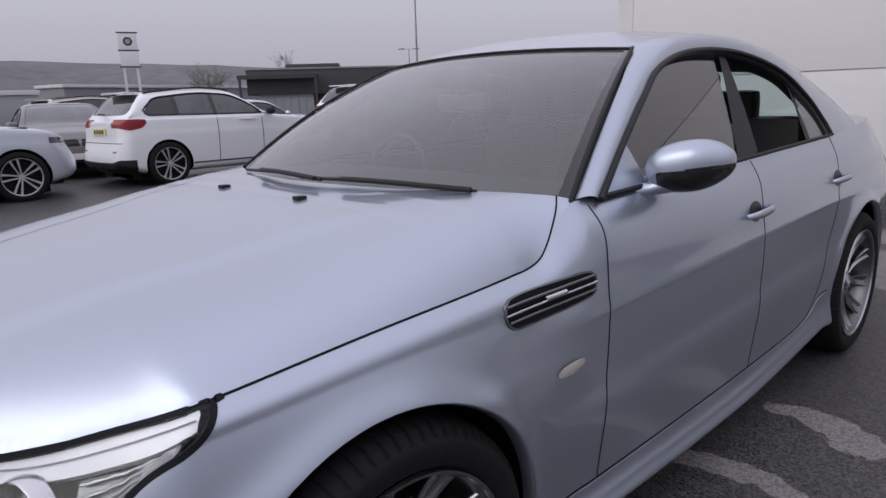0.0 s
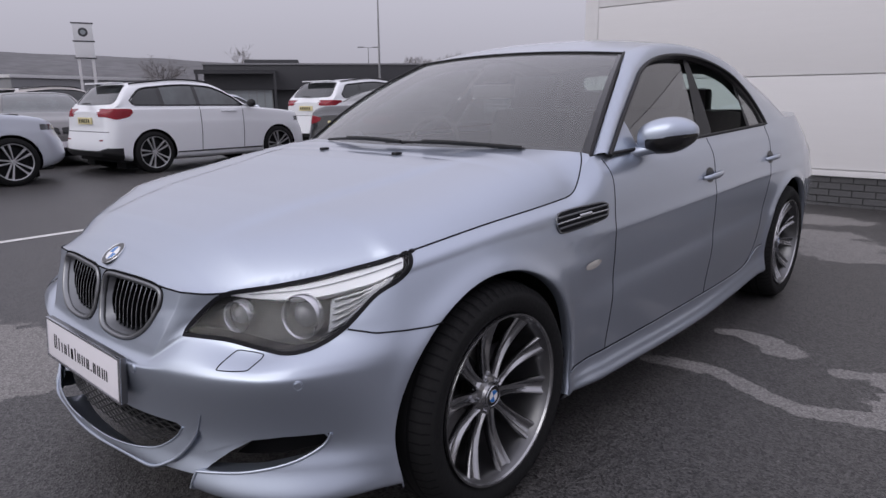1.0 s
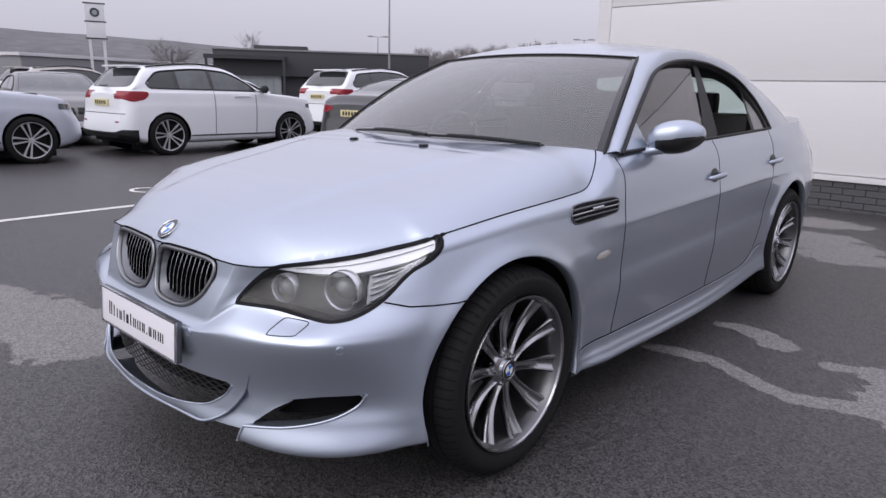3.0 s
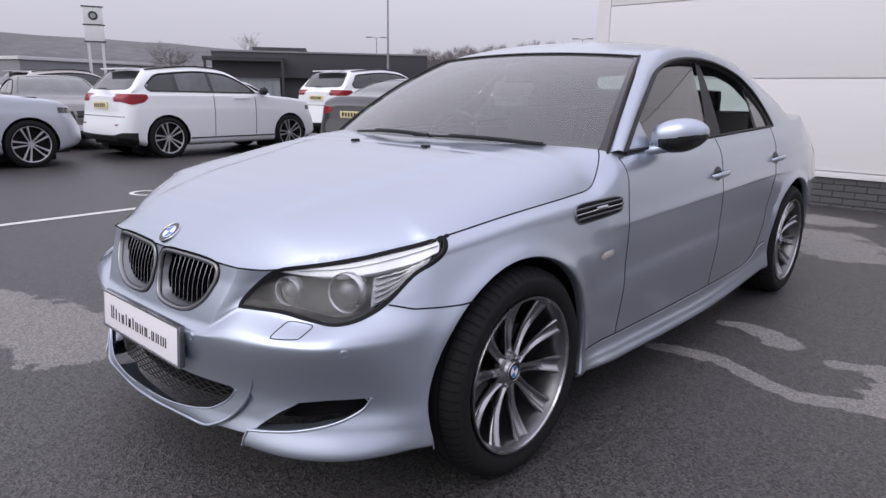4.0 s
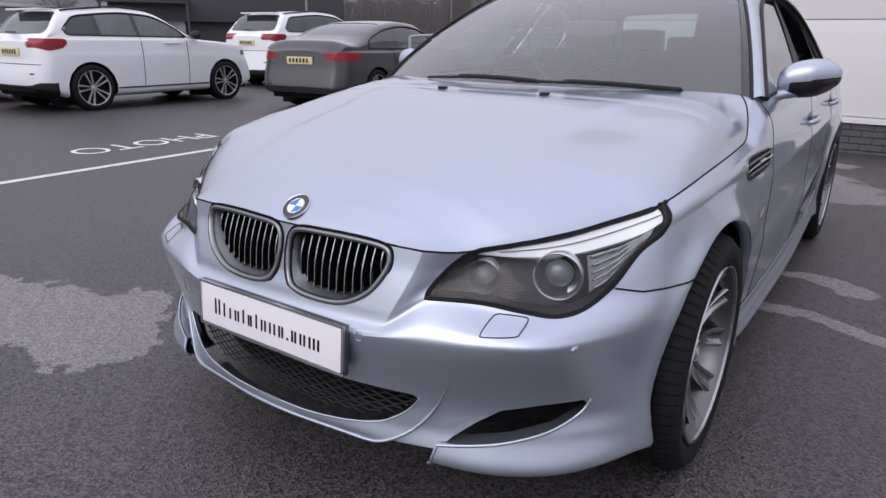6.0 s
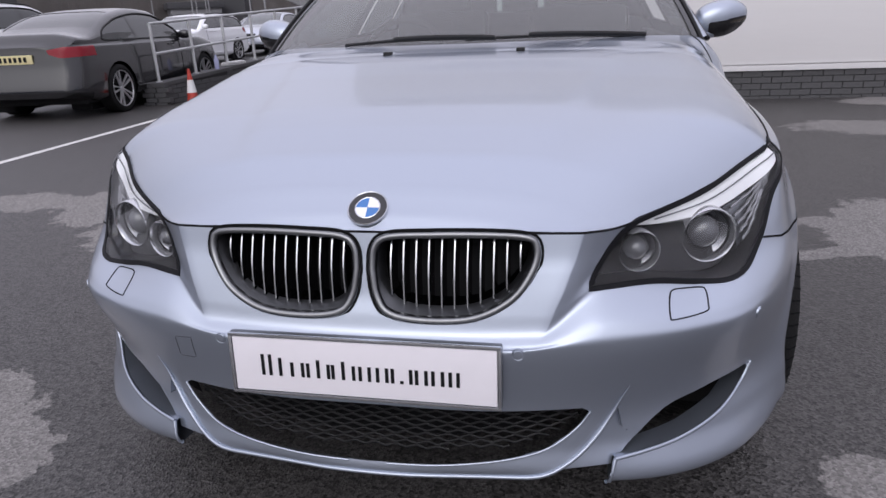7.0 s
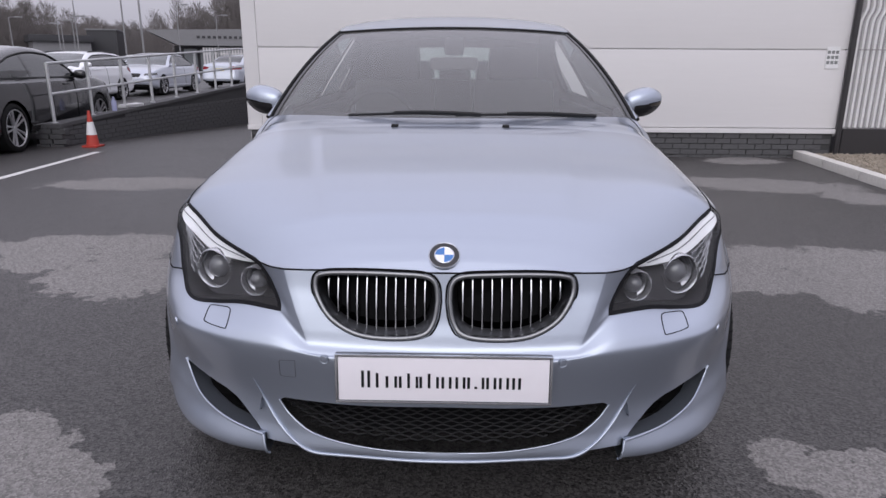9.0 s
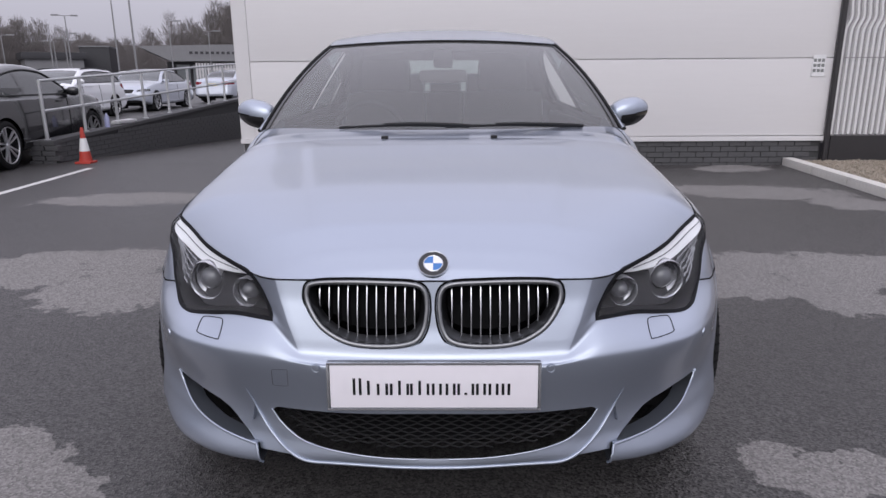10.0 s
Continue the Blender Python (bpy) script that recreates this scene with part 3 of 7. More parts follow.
# ---- cabin: pillars, roof, glass ----
RAIL = [(.80, .67, 1.005), (.742, .852, 1.13), (.66, 1.10, 1.285), (.588, 1.29, 1.382), (.578, 1.48, 1.432), (.575, 1.78, 1.456), (.577, 2.15, 1.446), (.592, 2.48, 1.398), (.627, 2.75, 1.310), (.686, 2.98, 1.200), (.74, 3.19, 1.083)]
DAYLIGHT = [(.828, .735, 1.000), (.765, .94, 1.125), (.705, 1.145, 1.24), (.660, 1.31, 1.325), (.630, 1.526, 1.379), (.620, 1.80, 1.399), (.626, 2.08, 1.385), (.660, 2.34, 1.327), (.712, 2.50, 1.228), (.765, 2.575, 1.125), (.806, 2.59, 1.050)]


def side_x(z):
    """The side glass leans in as it rises."""
    return .825 - .50 * (z - 1.0) - .18 * (z - 1.0) ** 2


def surfaced(name, fn, nu, nv, mat, parent, label="", sides=(1,), shade=60):
    """A patch fn(a, b) on 0..1 squares, mirrored when asked."""
    verts, faces = [], []
    for s in sides:
        base = len(verts)
        for i in range(nu):
            for j in range(nv):
                p = fn(i / (nu - 1), j / (nv - 1))
                verts.append((s * p[0], p[1], p[2]))
        faces += [tuple(base + k for k in f) for f in grid_faces(nu, nv, flip=s < 0)]
    return meshed(name, verts, faces, mat, parent, label, shade)


TAIL_LINE = np.array([line_at(EDGE, 10.5 + 3.6 * i / 80) for i in range(81)])


def pillar_band(a, b):
    o, i = cat(RAIL, a * (len(RAIL) - 1)), cat(DAYLIGHT, a * (len(DAYLIGHT) - 1))
    p = o + (i - o) * b
    k = 4 * b * (1 - b)
    p = p + k * np.array((.010, 0, .010))
    # its foot runs into the shoulder of the rear quarter
    w = min(1.0, max(0.0, (a - .86) / .14))
    w = w * w * (3 - 2 * w) * min(1.0, 4 * b)
    y = 3.18 - .59 * b
    foot = np.array((np.interp(y, TAIL_LINE[:, 1], TAIL_LINE[:, 0]) - .002, y, np.interp(y, TAIL_LINE[:, 1], TAIL_LINE[:, 2]) - .001))
    return p + (foot - p) * w


def screen_point(a, b):
    """The windscreen: a across from the middle to the pillar, b up."""
    base = np.array((.795 * a, .415 + .245 * a ** 2.2, 1.025 - .022 * a * a))
    top = np.array((.583 * a, 1.235 + .05 * a * a, 1.408 - .022 * a * a))
    p = base + (top - base) * b
    return p + 4 * b * (1 - b) * np.array((0.01 * a, -.02, .022))


def roof_point(a, b):
    """The roof: a across from the middle to the rail, b from screen to backlight."""
    e = cat(RAIL, 3 + 4.3 * b)
    y0, z0 = 1.235 + 1.36 * b, profile([(0, 1.410), (.25, 1.484), (.5, 1.496), (.75, 1.474), (1, 1.425)], b)
    return np.array((e[0] * a, y0 + (e[1] - y0) * a * a, z0 + (e[2] - z0) * a ** 2.4))


def backlight_point(a, b):
    e = cat(RAIL, 7.3 + 2.7 * b)
    y0, z0 = 2.595 + .62 * b, 1.417 - .325 * b + .05 * b * (1 - b)
    return np.array((e[0] * a, y0 + (e[1] - y0) * a * a, z0 + (e[2] - z0) * a ** 2.2))


def boot_point(a, b):
    e = line_at(EDGE, 13.0 + 4.0 * b)
    y0 = 3.2 + .73 * b
    z0 = 1.095 + .022 * b
    return np.array((e[0] * a if b < 1 else 0, y0 + (e[1] - y0) * a * a, z0 + (e[2] - z0) * a ** 3))


for s in (1, -1):
    surfaced("pillar_frame", pillar_band, 121, 9, PAINT, SALOON, sides=(s,))
for s in (1, -1):
    surfaced("pillar_lining", lambda a, b: pillar_band(a, -.08 + 1.12 * b) - np.array((.020, 0, .014)), 61, 5, CABIN, SALOON, "dark cabin pillar lining", sides=(s,))
surfaced("roof", roof_point, 24, 40, PAINT, SALOON, sides=(1, -1), shade=180)
surfaced("boot_lid", boot_point, 24, 24, PAINT, SALOON, sides=(1, -1))
WINDSCREEN = surfaced("windscreen", screen_point, 30, 24, GLASS, SALOON, "tinted windscreen glass", sides=(1, -1), shade=180)
BACKLIGHT = surfaced("rear_screen", backlight_point, 24, 16, REAR_GLASS, SALOON, sides=(1, -1), shade=180)


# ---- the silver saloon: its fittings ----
# near-black of the gaps; it also stands for the shade deep in the intakes
SHUT = material("gap_and_hollow_dark", (0.008, 0.008, 0.009), 0.8, spec=0.1)
GLOSS_BLACK = material("gloss_black", (0.006, 0.006, 0.007), 0.12, coat=0.5)
LAMP_GLASS = glass_material("clear_lens", (0.94, 0.95, 0.96), ior=1.38, rise=5.5)
LAMP_DARK = material("lamp_bowl", (0.024, 0.023, 0.025), 0.3, 0.0, spec=0.25, grain=0.15, scale=60)
REFLECT = material("lamp_reflector", (0.30, 0.30, 0.32), 0.22, 1.0)
PROJECTOR = material("projector_glass", (0.10, 0.10, 0.11), 0.06, coat=1.0)
LAMP_STRIP = material("lamp_eyelid", (0.88, 0.88, 0.89), 0.35, coat=0.4)
LAMP_RING = material("lamp_ring", (0.60, 0.60, 0.62), 0.2, 0.9)
RIB = material("indicator_fluting", (0.36, 0.36, 0.37), 0.2, 0.7)
ORANGE_CLEAR = material("side_marker_lens", (0.42, 0.40, 0.37), 0.2, coat=0.6)
BLUE = material("badge_blue", (0.03, 0.16, 0.46), 0.25, coat=0.8)
BADGE_WHITE = material("badge_white", (0.8, 0.8, 0.8), 0.25, coat=0.8)
PLATE_WHITE = material("plate_white", (0.80, 0.77, 0.81), 0.35, grain=0.03, scale=25)
# print black; it also stands for the shade behind the grille bars
INK = material("ink_and_hollow_dark", (0.008, 0.008, 0.010), 0.6, spec=0.15)
ALLOY = material("dark_chrome_alloy", (0.36, 0.36, 0.37), 0.2, 1.0, grain=0.06, scale=40)
ALLOY_DARK = material("alloy_barrel", (0.15, 0.15, 0.155), 0.3, 0.9, grain=0.1, scale=30)
DISC = material("brake_disc", (0.30, 0.29, 0.28), 0.35, 1.0, grain=0.15, scale=80)
LEATHER = material("seat_leather", (0.075, 0.07, 0.07), 0.5, grain=0.15, scale=60)
LINING = material("roof_lining", (0.22, 0.21, 0.21), 0.9, grain=0.1, scale=200)
GRILLE_RING = material("grille_chrome", (0.42, 0.43, 0.45), 0.22, 1.0)
RING_DARK = material("grille_surround_satin", (0.25, 0.255, 0.265), 0.28, 1.0)
RED_LENS = material("red_lens", (0.23, 0.006, 0.016), 0.2, coat=0.2, spec=0.3)
MIRROR = material("mirror_glass", (0.85, 0.86, 0.88), 0.02, 1.0)


def ribbon(name, pts, normals, width, mat, parent, lift=0.0012, label="", closed=False):
    """A flat narrow band that lies on a surface along pts."""
    n = len(pts)
    verts = []
    for i in range(n):
        a, b = Vector(pts[(i - 1) % n if closed else max(i - 1, 0)]), Vector(pts[(i + 1) % n if closed else min(i + 1, n - 1)])
        d = (b - a).normalized()
        w = Vector(normals[i]).cross(d).normalized() * (width / 2)
        p = Vector(pts[i]) + Vector(normals[i]) * lift
        verts += [p - w - Vector(normals[i]) * 0.002, p - w, p + w, p + w - Vector(normals[i]) * 0.002]
    return meshed(name, verts, grid_faces(n, 4, wrap=closed), mat, parent, label, 0)


def near_normal(p):
    q, n, *_ = SURFACE.find_nearest(Vector((abs(p[0]), p[1], p[2])))
    out = Vector((abs(p[0]), p[1] * 0.2 - 0.4 if p[1] < -0.3 else 0, 0.2))
    if n.dot(out) < 0:
        n = -n
    return Vector((math.copysign(1, p[0]) * n.x if p[0] else n.x, n.y, n.z))


def seam(pts, width=0.0045, parent=None, name="gap_and_hollow_dark"):
    pts = even(pts, 0.018)
    for i, p in enumerate(pts):
        q = SURFACE.find_nearest(Vector((abs(p[0]), p[1], p[2])))[0]
        pts[i] = np.array((math.copysign(q.x, p[0]), q.y, q.z))
    return ribbon(name, pts, [near_normal(p) for p in pts], width, SHUT, parent or SALOON)


def ring_on(pts, normals, profile_pts, name, mat, parent, label=""):
    """A moulding along a closed line; profile is (out across the line, up off the surface)."""
    n, verts = len(pts), []
    centre = sum((Vector(p) for p in pts), Vector()) / n
    for i in range(n):
        d = (Vector(pts[(i + 1) % n]) - Vector(pts[i - 1])).normalized()
        w = Vector(normals[i]).cross(d).normalized()
        if w.dot(Vector(pts[i]) - centre) < 0:
            w = -w
        verts += [Vector(pts[i]) + w * a + Vector(normals[i]) * b for a, b in profile_pts]
    return meshed(name, verts, grid_faces(n, len(profile_pts), wrap=True), mat, parent, label, 50)


# wheel arch lips and liners
for cy, cz, r in ARCHES:
    for s in (1, -1):
        verts, lip, a0, a1 = [], [], radians(-17), radians(197)
        nseg = 64
        for i in range(nseg + 1):
            a = a0 + (a1 - a0) * i / nseg
            y, z = cy + r * math.cos(a), cz + r * math.sin(a)
            if z < 0.2:
                z = max(z, 0.14)
            p = from_side(cy + (r + 0.004) * math.cos(a), max(0.2, cz + (r + 0.004) * math.sin(a)), 0, 1)
            for dx, dr in ((-0.001, 0.004), (-0.002, -0.003), (-0.010, -0.008), (-0.03, -0.009)):
                lip.append((s * (p.x + dx), cy + (r + dr) * math.cos(a), cz + (r + dr) * math.sin(a)))
            for x, rr in ((p.x - 0.03, r - 0.009), (p.x - 0.035, r + 0.03), (0.52, r + 0.03), (0.50, 0.10)):
                verts.append((s * x, cy + rr * math.cos(a), cz + rr * math.sin(a)))
        meshed("arch_lip", lip, grid_faces(nseg + 1, 4, flip=s < 0), PAINT, SALOON)
        meshed("arch_liner", verts, grid_faces(nseg + 1, 4, flip=s < 0), BLACK, SALOON, "black plastic wheel arch liner")


# wheels
def wheel(cx, cy, radius, width, side, steer=0.0):
    """A wheel of ten paired spokes; its outer face looks along +x before it is turned to its side."""
    hub = part("wheel", boxed(-0.03, -0.03, -0.03, 0.0, 0.03, 0.03, 0.005), BLACK, SALOON, "dark chrome alloy wheel with ten twin-ridged spokes")
    w = width / 2
    rr = 0.256
    prof = [(-w + .01, rr), (-w, rr + .012), (-w - .006, rr + .035), (-w - .004, radius - .03), (-w + .018, radius - .008), (-w + .05, radius), (w - .05, radius), (w - .018, radius - .008), (w + .004, radius - .03), (w + .007, rr + .05), (w + .005, rr + .025), (w - .002, rr + .010), (w - .012, rr)]
    v, f = lathe(prof, 96)
    tyre = meshed("tyre", v, [q[::-1] for q in f], RUBBER, hub, "black low-profile tyre", 35)
    # tread grooves, cut as narrow dark steps round the crown
    for off in (-0.07, -0.025, 0.025, 0.07):
        v, f = lathe([(off - .005, radius + .0005), (off + .005, radius + .0005), (off + .005, radius - .004), (off - .005, radius - .004), (off - .005, radius + .0005)], 72)
        meshed("tread_groove", v, [q[::-1] for q in f], SHUT, tyre, shade=0)
    blocks = []
    faces = []
    for k in range(72):
        for sgn in (-1, 1):
            a = math.tau * (k + 0.25 * sgn) / 72
            c, si = math.cos(a), math.sin(a)
            t = Vector((0, -si, c))
            o = Vector((0, c, si))
            base = len(blocks)
            for x, r1 in ((sgn * (w - .052), radius + .0012), (sgn * (w - .015), radius - .007), (sgn * (w + .003), radius - .024)):
                p = Vector((x, 0, 0)) + o * (r1 + .0005)
                blocks += [p - t * .0022, p + t * .0022]
            faces += [(base, base + 1, base + 3, base + 2), (base + 2, base + 3, base + 5, base + 4)]
    tagged(meshed("tread_edge", blocks, faces, SHUT, tyre, shade=0), kind="stuff")
    v, f = lathe([(w - .004, rr + .004), (w + .004, rr + .001), (w + .003, rr - .005), (w - .004, rr - .008)], 96)
    rim = meshed("rim", v, [q[::-1] for q in f], ALLOY, hub, "polished dark rim lip", 30)
    v, f = lathe([(w - .004, rr - .008), (w - .018, rr - .016), (w - .05, rr - .022), (w - .13, rr - .036), (-w + .02, rr - .03)], 96)
    meshed("barrel", v, [q[::-1] for q in f], ALLOY_DARK, rim, "grey inner barrel", 30)
    v, f = lathe([(-0.055, 0.0), (-0.055, 0.186), (-0.085, 0.186), (-0.085, 0.0)], 64)
    meshed("brake_disc", v, [q[::-1] for q in f], DISC, hub, "bare steel brake disc", 30)
    v, f = lathe([(-0.045, 0.0), (-0.05, 0.09), (-0.056, 0.09)], 40)
    meshed("disc_hat", v, [q[::-1] for q in f], BLACK, hub, shade=30)
    bm = boxed(-0.11, 0.09, -0.10, -0.02, 0.19, 0.10, 0.02)
    part("caliper", bm, ALLOY_DARK, hub, "grey brake caliper")
    v, f = lathe([(w - 0.044, 0.0), (w - 0.045, 0.034), (w - 0.054, 0.039), (w - 0.060, 0.056), (w - 0.072, 0.066), (w - 0.11, 0.068)], 48)
    meshed("hub_face", v, [q[::-1] for q in f], ALLOY, hub, shade=30)
    # one twin-ridged spoke, its section swept from hub to rim
    ns, sect = 14, [(-1, -.9), (-1, -.15), (-.86, .42), (-.66, .42), (-.45, .0), (-.28, -.42), (.28, -.42), (.45, .0), (.66, .42), (.86, .42), (1, -.15), (1, -.9)]
    sv = []
    for i in range(ns + 1):
        t = i / ns
        r = 0.052 + (rr - 0.012 - 0.052) * t
        half = 0.0150 + 0.0175 * t ** 1.6 + 0.006 * max(0, 1 - t / 0.18)
        x0 = w - 0.062 + 0.044 * t ** 2.2 - 0.004 * math.sin(math.pi * t)
        deep = 0.026 - 0.010 * t
        for a, b in sect:
            sv.append((x0 + b * deep * 0.6, a * half, r))
    m = len(sect)
    sf = grid_faces(ns + 1, m, flip=True)
    first = None
    for k in range(10):
        a = math.tau * (k + 0.22) / 10
        rot = Matrix.Rotation(a, 4, 'X')
        if first is None:
            first = meshed("spoke", sv, sf, ALLOY, hub, shade=45)
            first.matrix_basis = rot
        else:
            ob = new("spoke", first.data)
            ob.parent = hub
            ob.matrix_basis = rot
    for k in range(5):
        a = math.tau * (k + 0.5) / 5
        v, f = lathe([(w - 0.050, 0.0), (w - 0.050, 0.006), (w - 0.065, 0.007)], 10)
        ob = meshed("wheel_bolt", [(x, y + 0.052 * math.cos(a), z + 0.052 * math.sin(a)) for x, y, z in v], [q[::-1] for q in f], CHROME, hub, shade=30)
    cap = roundel(0.032, hub, Matrix.Translation((w - 0.0425, 0, 0)) @ Matrix.Rotation(radians(90), 4, 'Y') @ Matrix.Rotation(radians(25), 4, 'Z'), "centre_cap")
    hub.matrix_basis = Matrix.Translation((side * cx, cy, radius)) @ (Matrix.Identity(4) if side > 0 else Matrix.Rotation(math.pi, 4, 'Z')) @ Matrix.Rotation(radians(steer), 4, 'Z')
    return hub


def roundel(r, parent, m, name="badge"):
    """A round badge of four quarters within a dark ring; faces +z before it is placed."""
    v, f = lathe([(-0.002, r), (0.002, r), (0.0035, r * .965), (0.0025, r * .93)], 48, 'Z')
    base = meshed(name, v, f, CHROME, parent, "round badge with blue and white quarters", 30)
    base.matrix_basis = m
    v, f = lathe([(0.0025, r * .935), (0.003, r * .92), (0.003, r * .62), (0.0028, r * .60)], 48, 'Z')
    meshed("badge_ring", v, f, GLOSS_BLACK, base, shade=30)
    v, f = lathe([(0.003, r * .63), (0.0036, r * .60), (0.003, r * .57)], 48, 'Z')
    meshed("badge_rim", v, f, CHROME, base, shade=30)
    for k in range(4):
        v, f = lathe([(0.0031, 0.0), (0.0031, r * .585)], 12, 'Z', math.tau / 4)
        q = meshed("badge_quarter", v, f, BLUE if k % 2 else BADGE_WHITE, base, shade=0)
        q.matrix_basis = Matrix.Rotation(k * math.tau / 4, 4, 'Z')
    return base


wheel(.787, .010, .345, .252, 1)
wheel(.787, .010, .345, .252, -1)
wheel(.772, 2.86, .343, .272, 1)
wheel(.772, 2.86, .343, .272, -1)

# badge on the bonnet's nose
e = 0.01
slope = (bonnet_z(0, -.675 + e) - bonnet_z(0, -.675 - e)) / (2 * e)
roundel(0.0405, SALOON, Matrix.Translation((0, -.676, bonnet_z(0, -.676) + 0.002)) @ Matrix.Rotation(math.atan(slope), 4, 'X'))

# kidney grilles
for s in (1, -1):
    pts = [from_front(s * a, b, 0.0) for a, b in KIDNEY]
    nrm = [Vector((0.12 * s, -1, 0.1)).normalized() for _ in pts]
    housing = ring_on(pts, nrm, [(0.005, -0.006), (0.005, 0.003), (0.002, 0.006), (-0.004, 0.0062), (-0.0075, 0.003), (-0.0085, -0.008)], "kidney_grille", RING_DARK, SALOON, "satin chrome kidney grille surround with slim bars")
    ring_on(pts, nrm, [(0.011, -0.004), (0.011, 0.0012), (0.006, 0.0012), (0.006, -0.004)], "grille_gasket", SHUT, housing)
    cx, cz = .172 * s, .662
    inner = [Vector((cx + (p.x - cx) * 0.88, p.y + 0.040, cz + (p.z - cz) * 0.88 + 0.005)) for p in pts]
    n = len(pts)
    meshed("grille_surround", [p + Vector((0, 0.002, 0)) for p in pts] + inner, [(i, (i + 1) % n, n + (i + 1) % n, n + i) for i in range(n)], TITAN, housing, "dull titanium inner surround", 60)
    # near-black sheet puts the shade behind the bars into colour
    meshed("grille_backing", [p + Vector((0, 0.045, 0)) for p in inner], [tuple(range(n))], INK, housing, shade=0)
    inx = [(p.x, p.z) for p in inner]
    for k in range(11):
        x = s * (.048 + .0247 * k)
        zs = [z for z in np.arange(.53, .76, .002) if inside_of(inx, (x, z))]
        if not zs:
            continue
        z0, z1 = min(zs) - .004, max(zs) + .004
        col = []
        for i in range(9):
            z = z0 + (z1 - z0) * i / 8
            base = from_front(x, min(max(z, .55), .735)).y + 0.026 - 0.012 * math.sin(math.pi * i / 8)
            col += [(x - .0022, base + .004, z), (x - .0013, base, z), (x + .0013, base, z), (x + .0022, base + .004, z), (x + .003, base + .04, z), (x - .003, base + .04, z)]
        fin = meshed("grille_bar", col, [(i * 6 + a, i * 6 + (a + 1) % 6, i * 6 + 6 + (a + 1) % 6, i * 6 + 6 + a) for i in range(8) for a in range(6)], [GLOSS_BLACK, CHROME], housing, "black bar with chrome front edge", 30)
        for i, poly in enumerate(fin.data.polygons):
            poly.material_index = 1 if i % 6 == 1 else 0

# head lamps
for s in (1, -1):
    lens = LAMP_SKIN.made("head_lamp", LAMP_GLASS, SALOON, "clear head lamp lens with dark bowl and round lamps", sides=(s,), shift=0.001)
    lens.visible_shadow = False
    pts = [from_corner(a, b, 0.0, s) for a, b in LAMP]
    nrm = [near_normal(p) for p in pts]
    ring_on(pts, nrm, [(0.006, -0.004), (0.005, 0.0022), (-0.005, 0.0022), (-0.007, -0.006)], "lamp_gasket", INK, lens)
    back = Vector((-0.55 * s, 0.83, 0.0))
    n = len(pts)
    deep = [p + back * 0.06 for p in pts]
    meshed("lamp_wall", pts + deep, [(i, (i + 1) % n, n + (i + 1) % n, n + i) for i in range(n)], LAMP_DARK, lens, shade=50)
    v, f = filled(LAMP, 0.03)
    floor_pts = [from_corner(a, b, 0, s) + back * 0.062 for a, b in v]
    meshed("lamp_bowl", floor_pts, f if s > 0 else [q[::-1] for q in f], LAMP_DARK, lens, shade=60)
    facing = (Vector((0.30 * s, -1, 0.0))).normalized()
    for (a, b), r, deepness in (((.018, .668), .041, .050), ((.185, .674), .056, .052)):
        c = from_corner(a, b, 0, s) + back * deepness
        turn = facing.to_track_quat('Z', 'Y').to_matrix().to_4x4()
        m = Matrix.Translation(c) @ turn
        v, f = lathe([(0.0, r * 1.03), (0.026, r * 1.03), (0.029, r * .99), (0.026, r * .94), (0.010, r * .90)], 40, 'Z')
        ob = meshed("lamp_ring", v, f, LAMP_RING, lens, "pale ring round the lamp", 40)
        ob.matrix_basis = m
        v, f = lathe([(0.006, r * .88), (-0.004, r * .6), (-0.010, 0.0)], 32, 'Z')
        ob = meshed("reflector", v, f, REFLECT, lens, shade=60)
        ob.matrix_basis = m
        rl = r * .62
        v, f = lathe([(0.0, rl), (0.008, rl * .97), (0.019, rl * .75), (0.026, rl * .4), (0.028, 0.0)], 32, 'Z')
        ob = meshed("projector_lens", v, f, PROJECTOR, lens, "bulging projector lens", 180)
        ob.matrix_basis = m
    # the pale light bar under the bonnet edge
    top = curve_through([(-.002, .727), (.07, .738), (.20, .758), (.33, .788), (.42, .814), (.436, .812)], 40)
    low = curve_through([(-.004, .722), (.07, .718), (.20, .724), (.33, .750), (.42, .783), (.438, .792)], 40)
    strip = []
    for (a, b), (c, d) in zip(top, low):
        strip += [from_corner(a, b, -0.006, s), from_corner((a + c) / 2, (b + d) / 2, -0.004, s), from_corner(c, d, -0.008, s), from_corner(c, d, -0.03, s)]
    bar = meshed("light_bar", strip, grid_faces(40, 4, flip=s > 0), LAMP_STRIP, lens, "white light bar along the lamp's upper edge", 60)
    slot = [from_corner(*(np.array(top[i]) * .55 + np.array(low[i]) * .45), -0.0015, s) for i in range(6, 37)]
    tube("light_bar_slot", slot, 0.0014, TITAN, lens, sides=6)
    # ribbed indicator at the outer end
    def flute(f, a):
        z0 = float(np.interp(a, (.24, .30, .37, .43), (.640, .672, .742, .776)))
        z1 = float(np.interp(a, (.20, .33, .42), (.720, .746, .779)))
        return z0 + (z1 - z0) * f

    back_rows = [from_corner(a, flute(f, a), -0.028, s) for a in np.linspace(.255, .425, 12) for f in (.02, .35, .65, .98)]
    meshed("indicator_reflector", back_rows, grid_faces(12, 4, flip=s > 0), TITAN, lens, shade=60)
    for k in range(5):
        row = [from_corner(a, flute((k + .5) / 5, a), -0.018 - .004 * (i % 2), s) for i, a in enumerate(np.linspace(.262, .415, 13))]
        tube("indicator_rib", row, [.0038 if i % 3 else .0022 for i in range(13)], RIB, lens, sides=6)

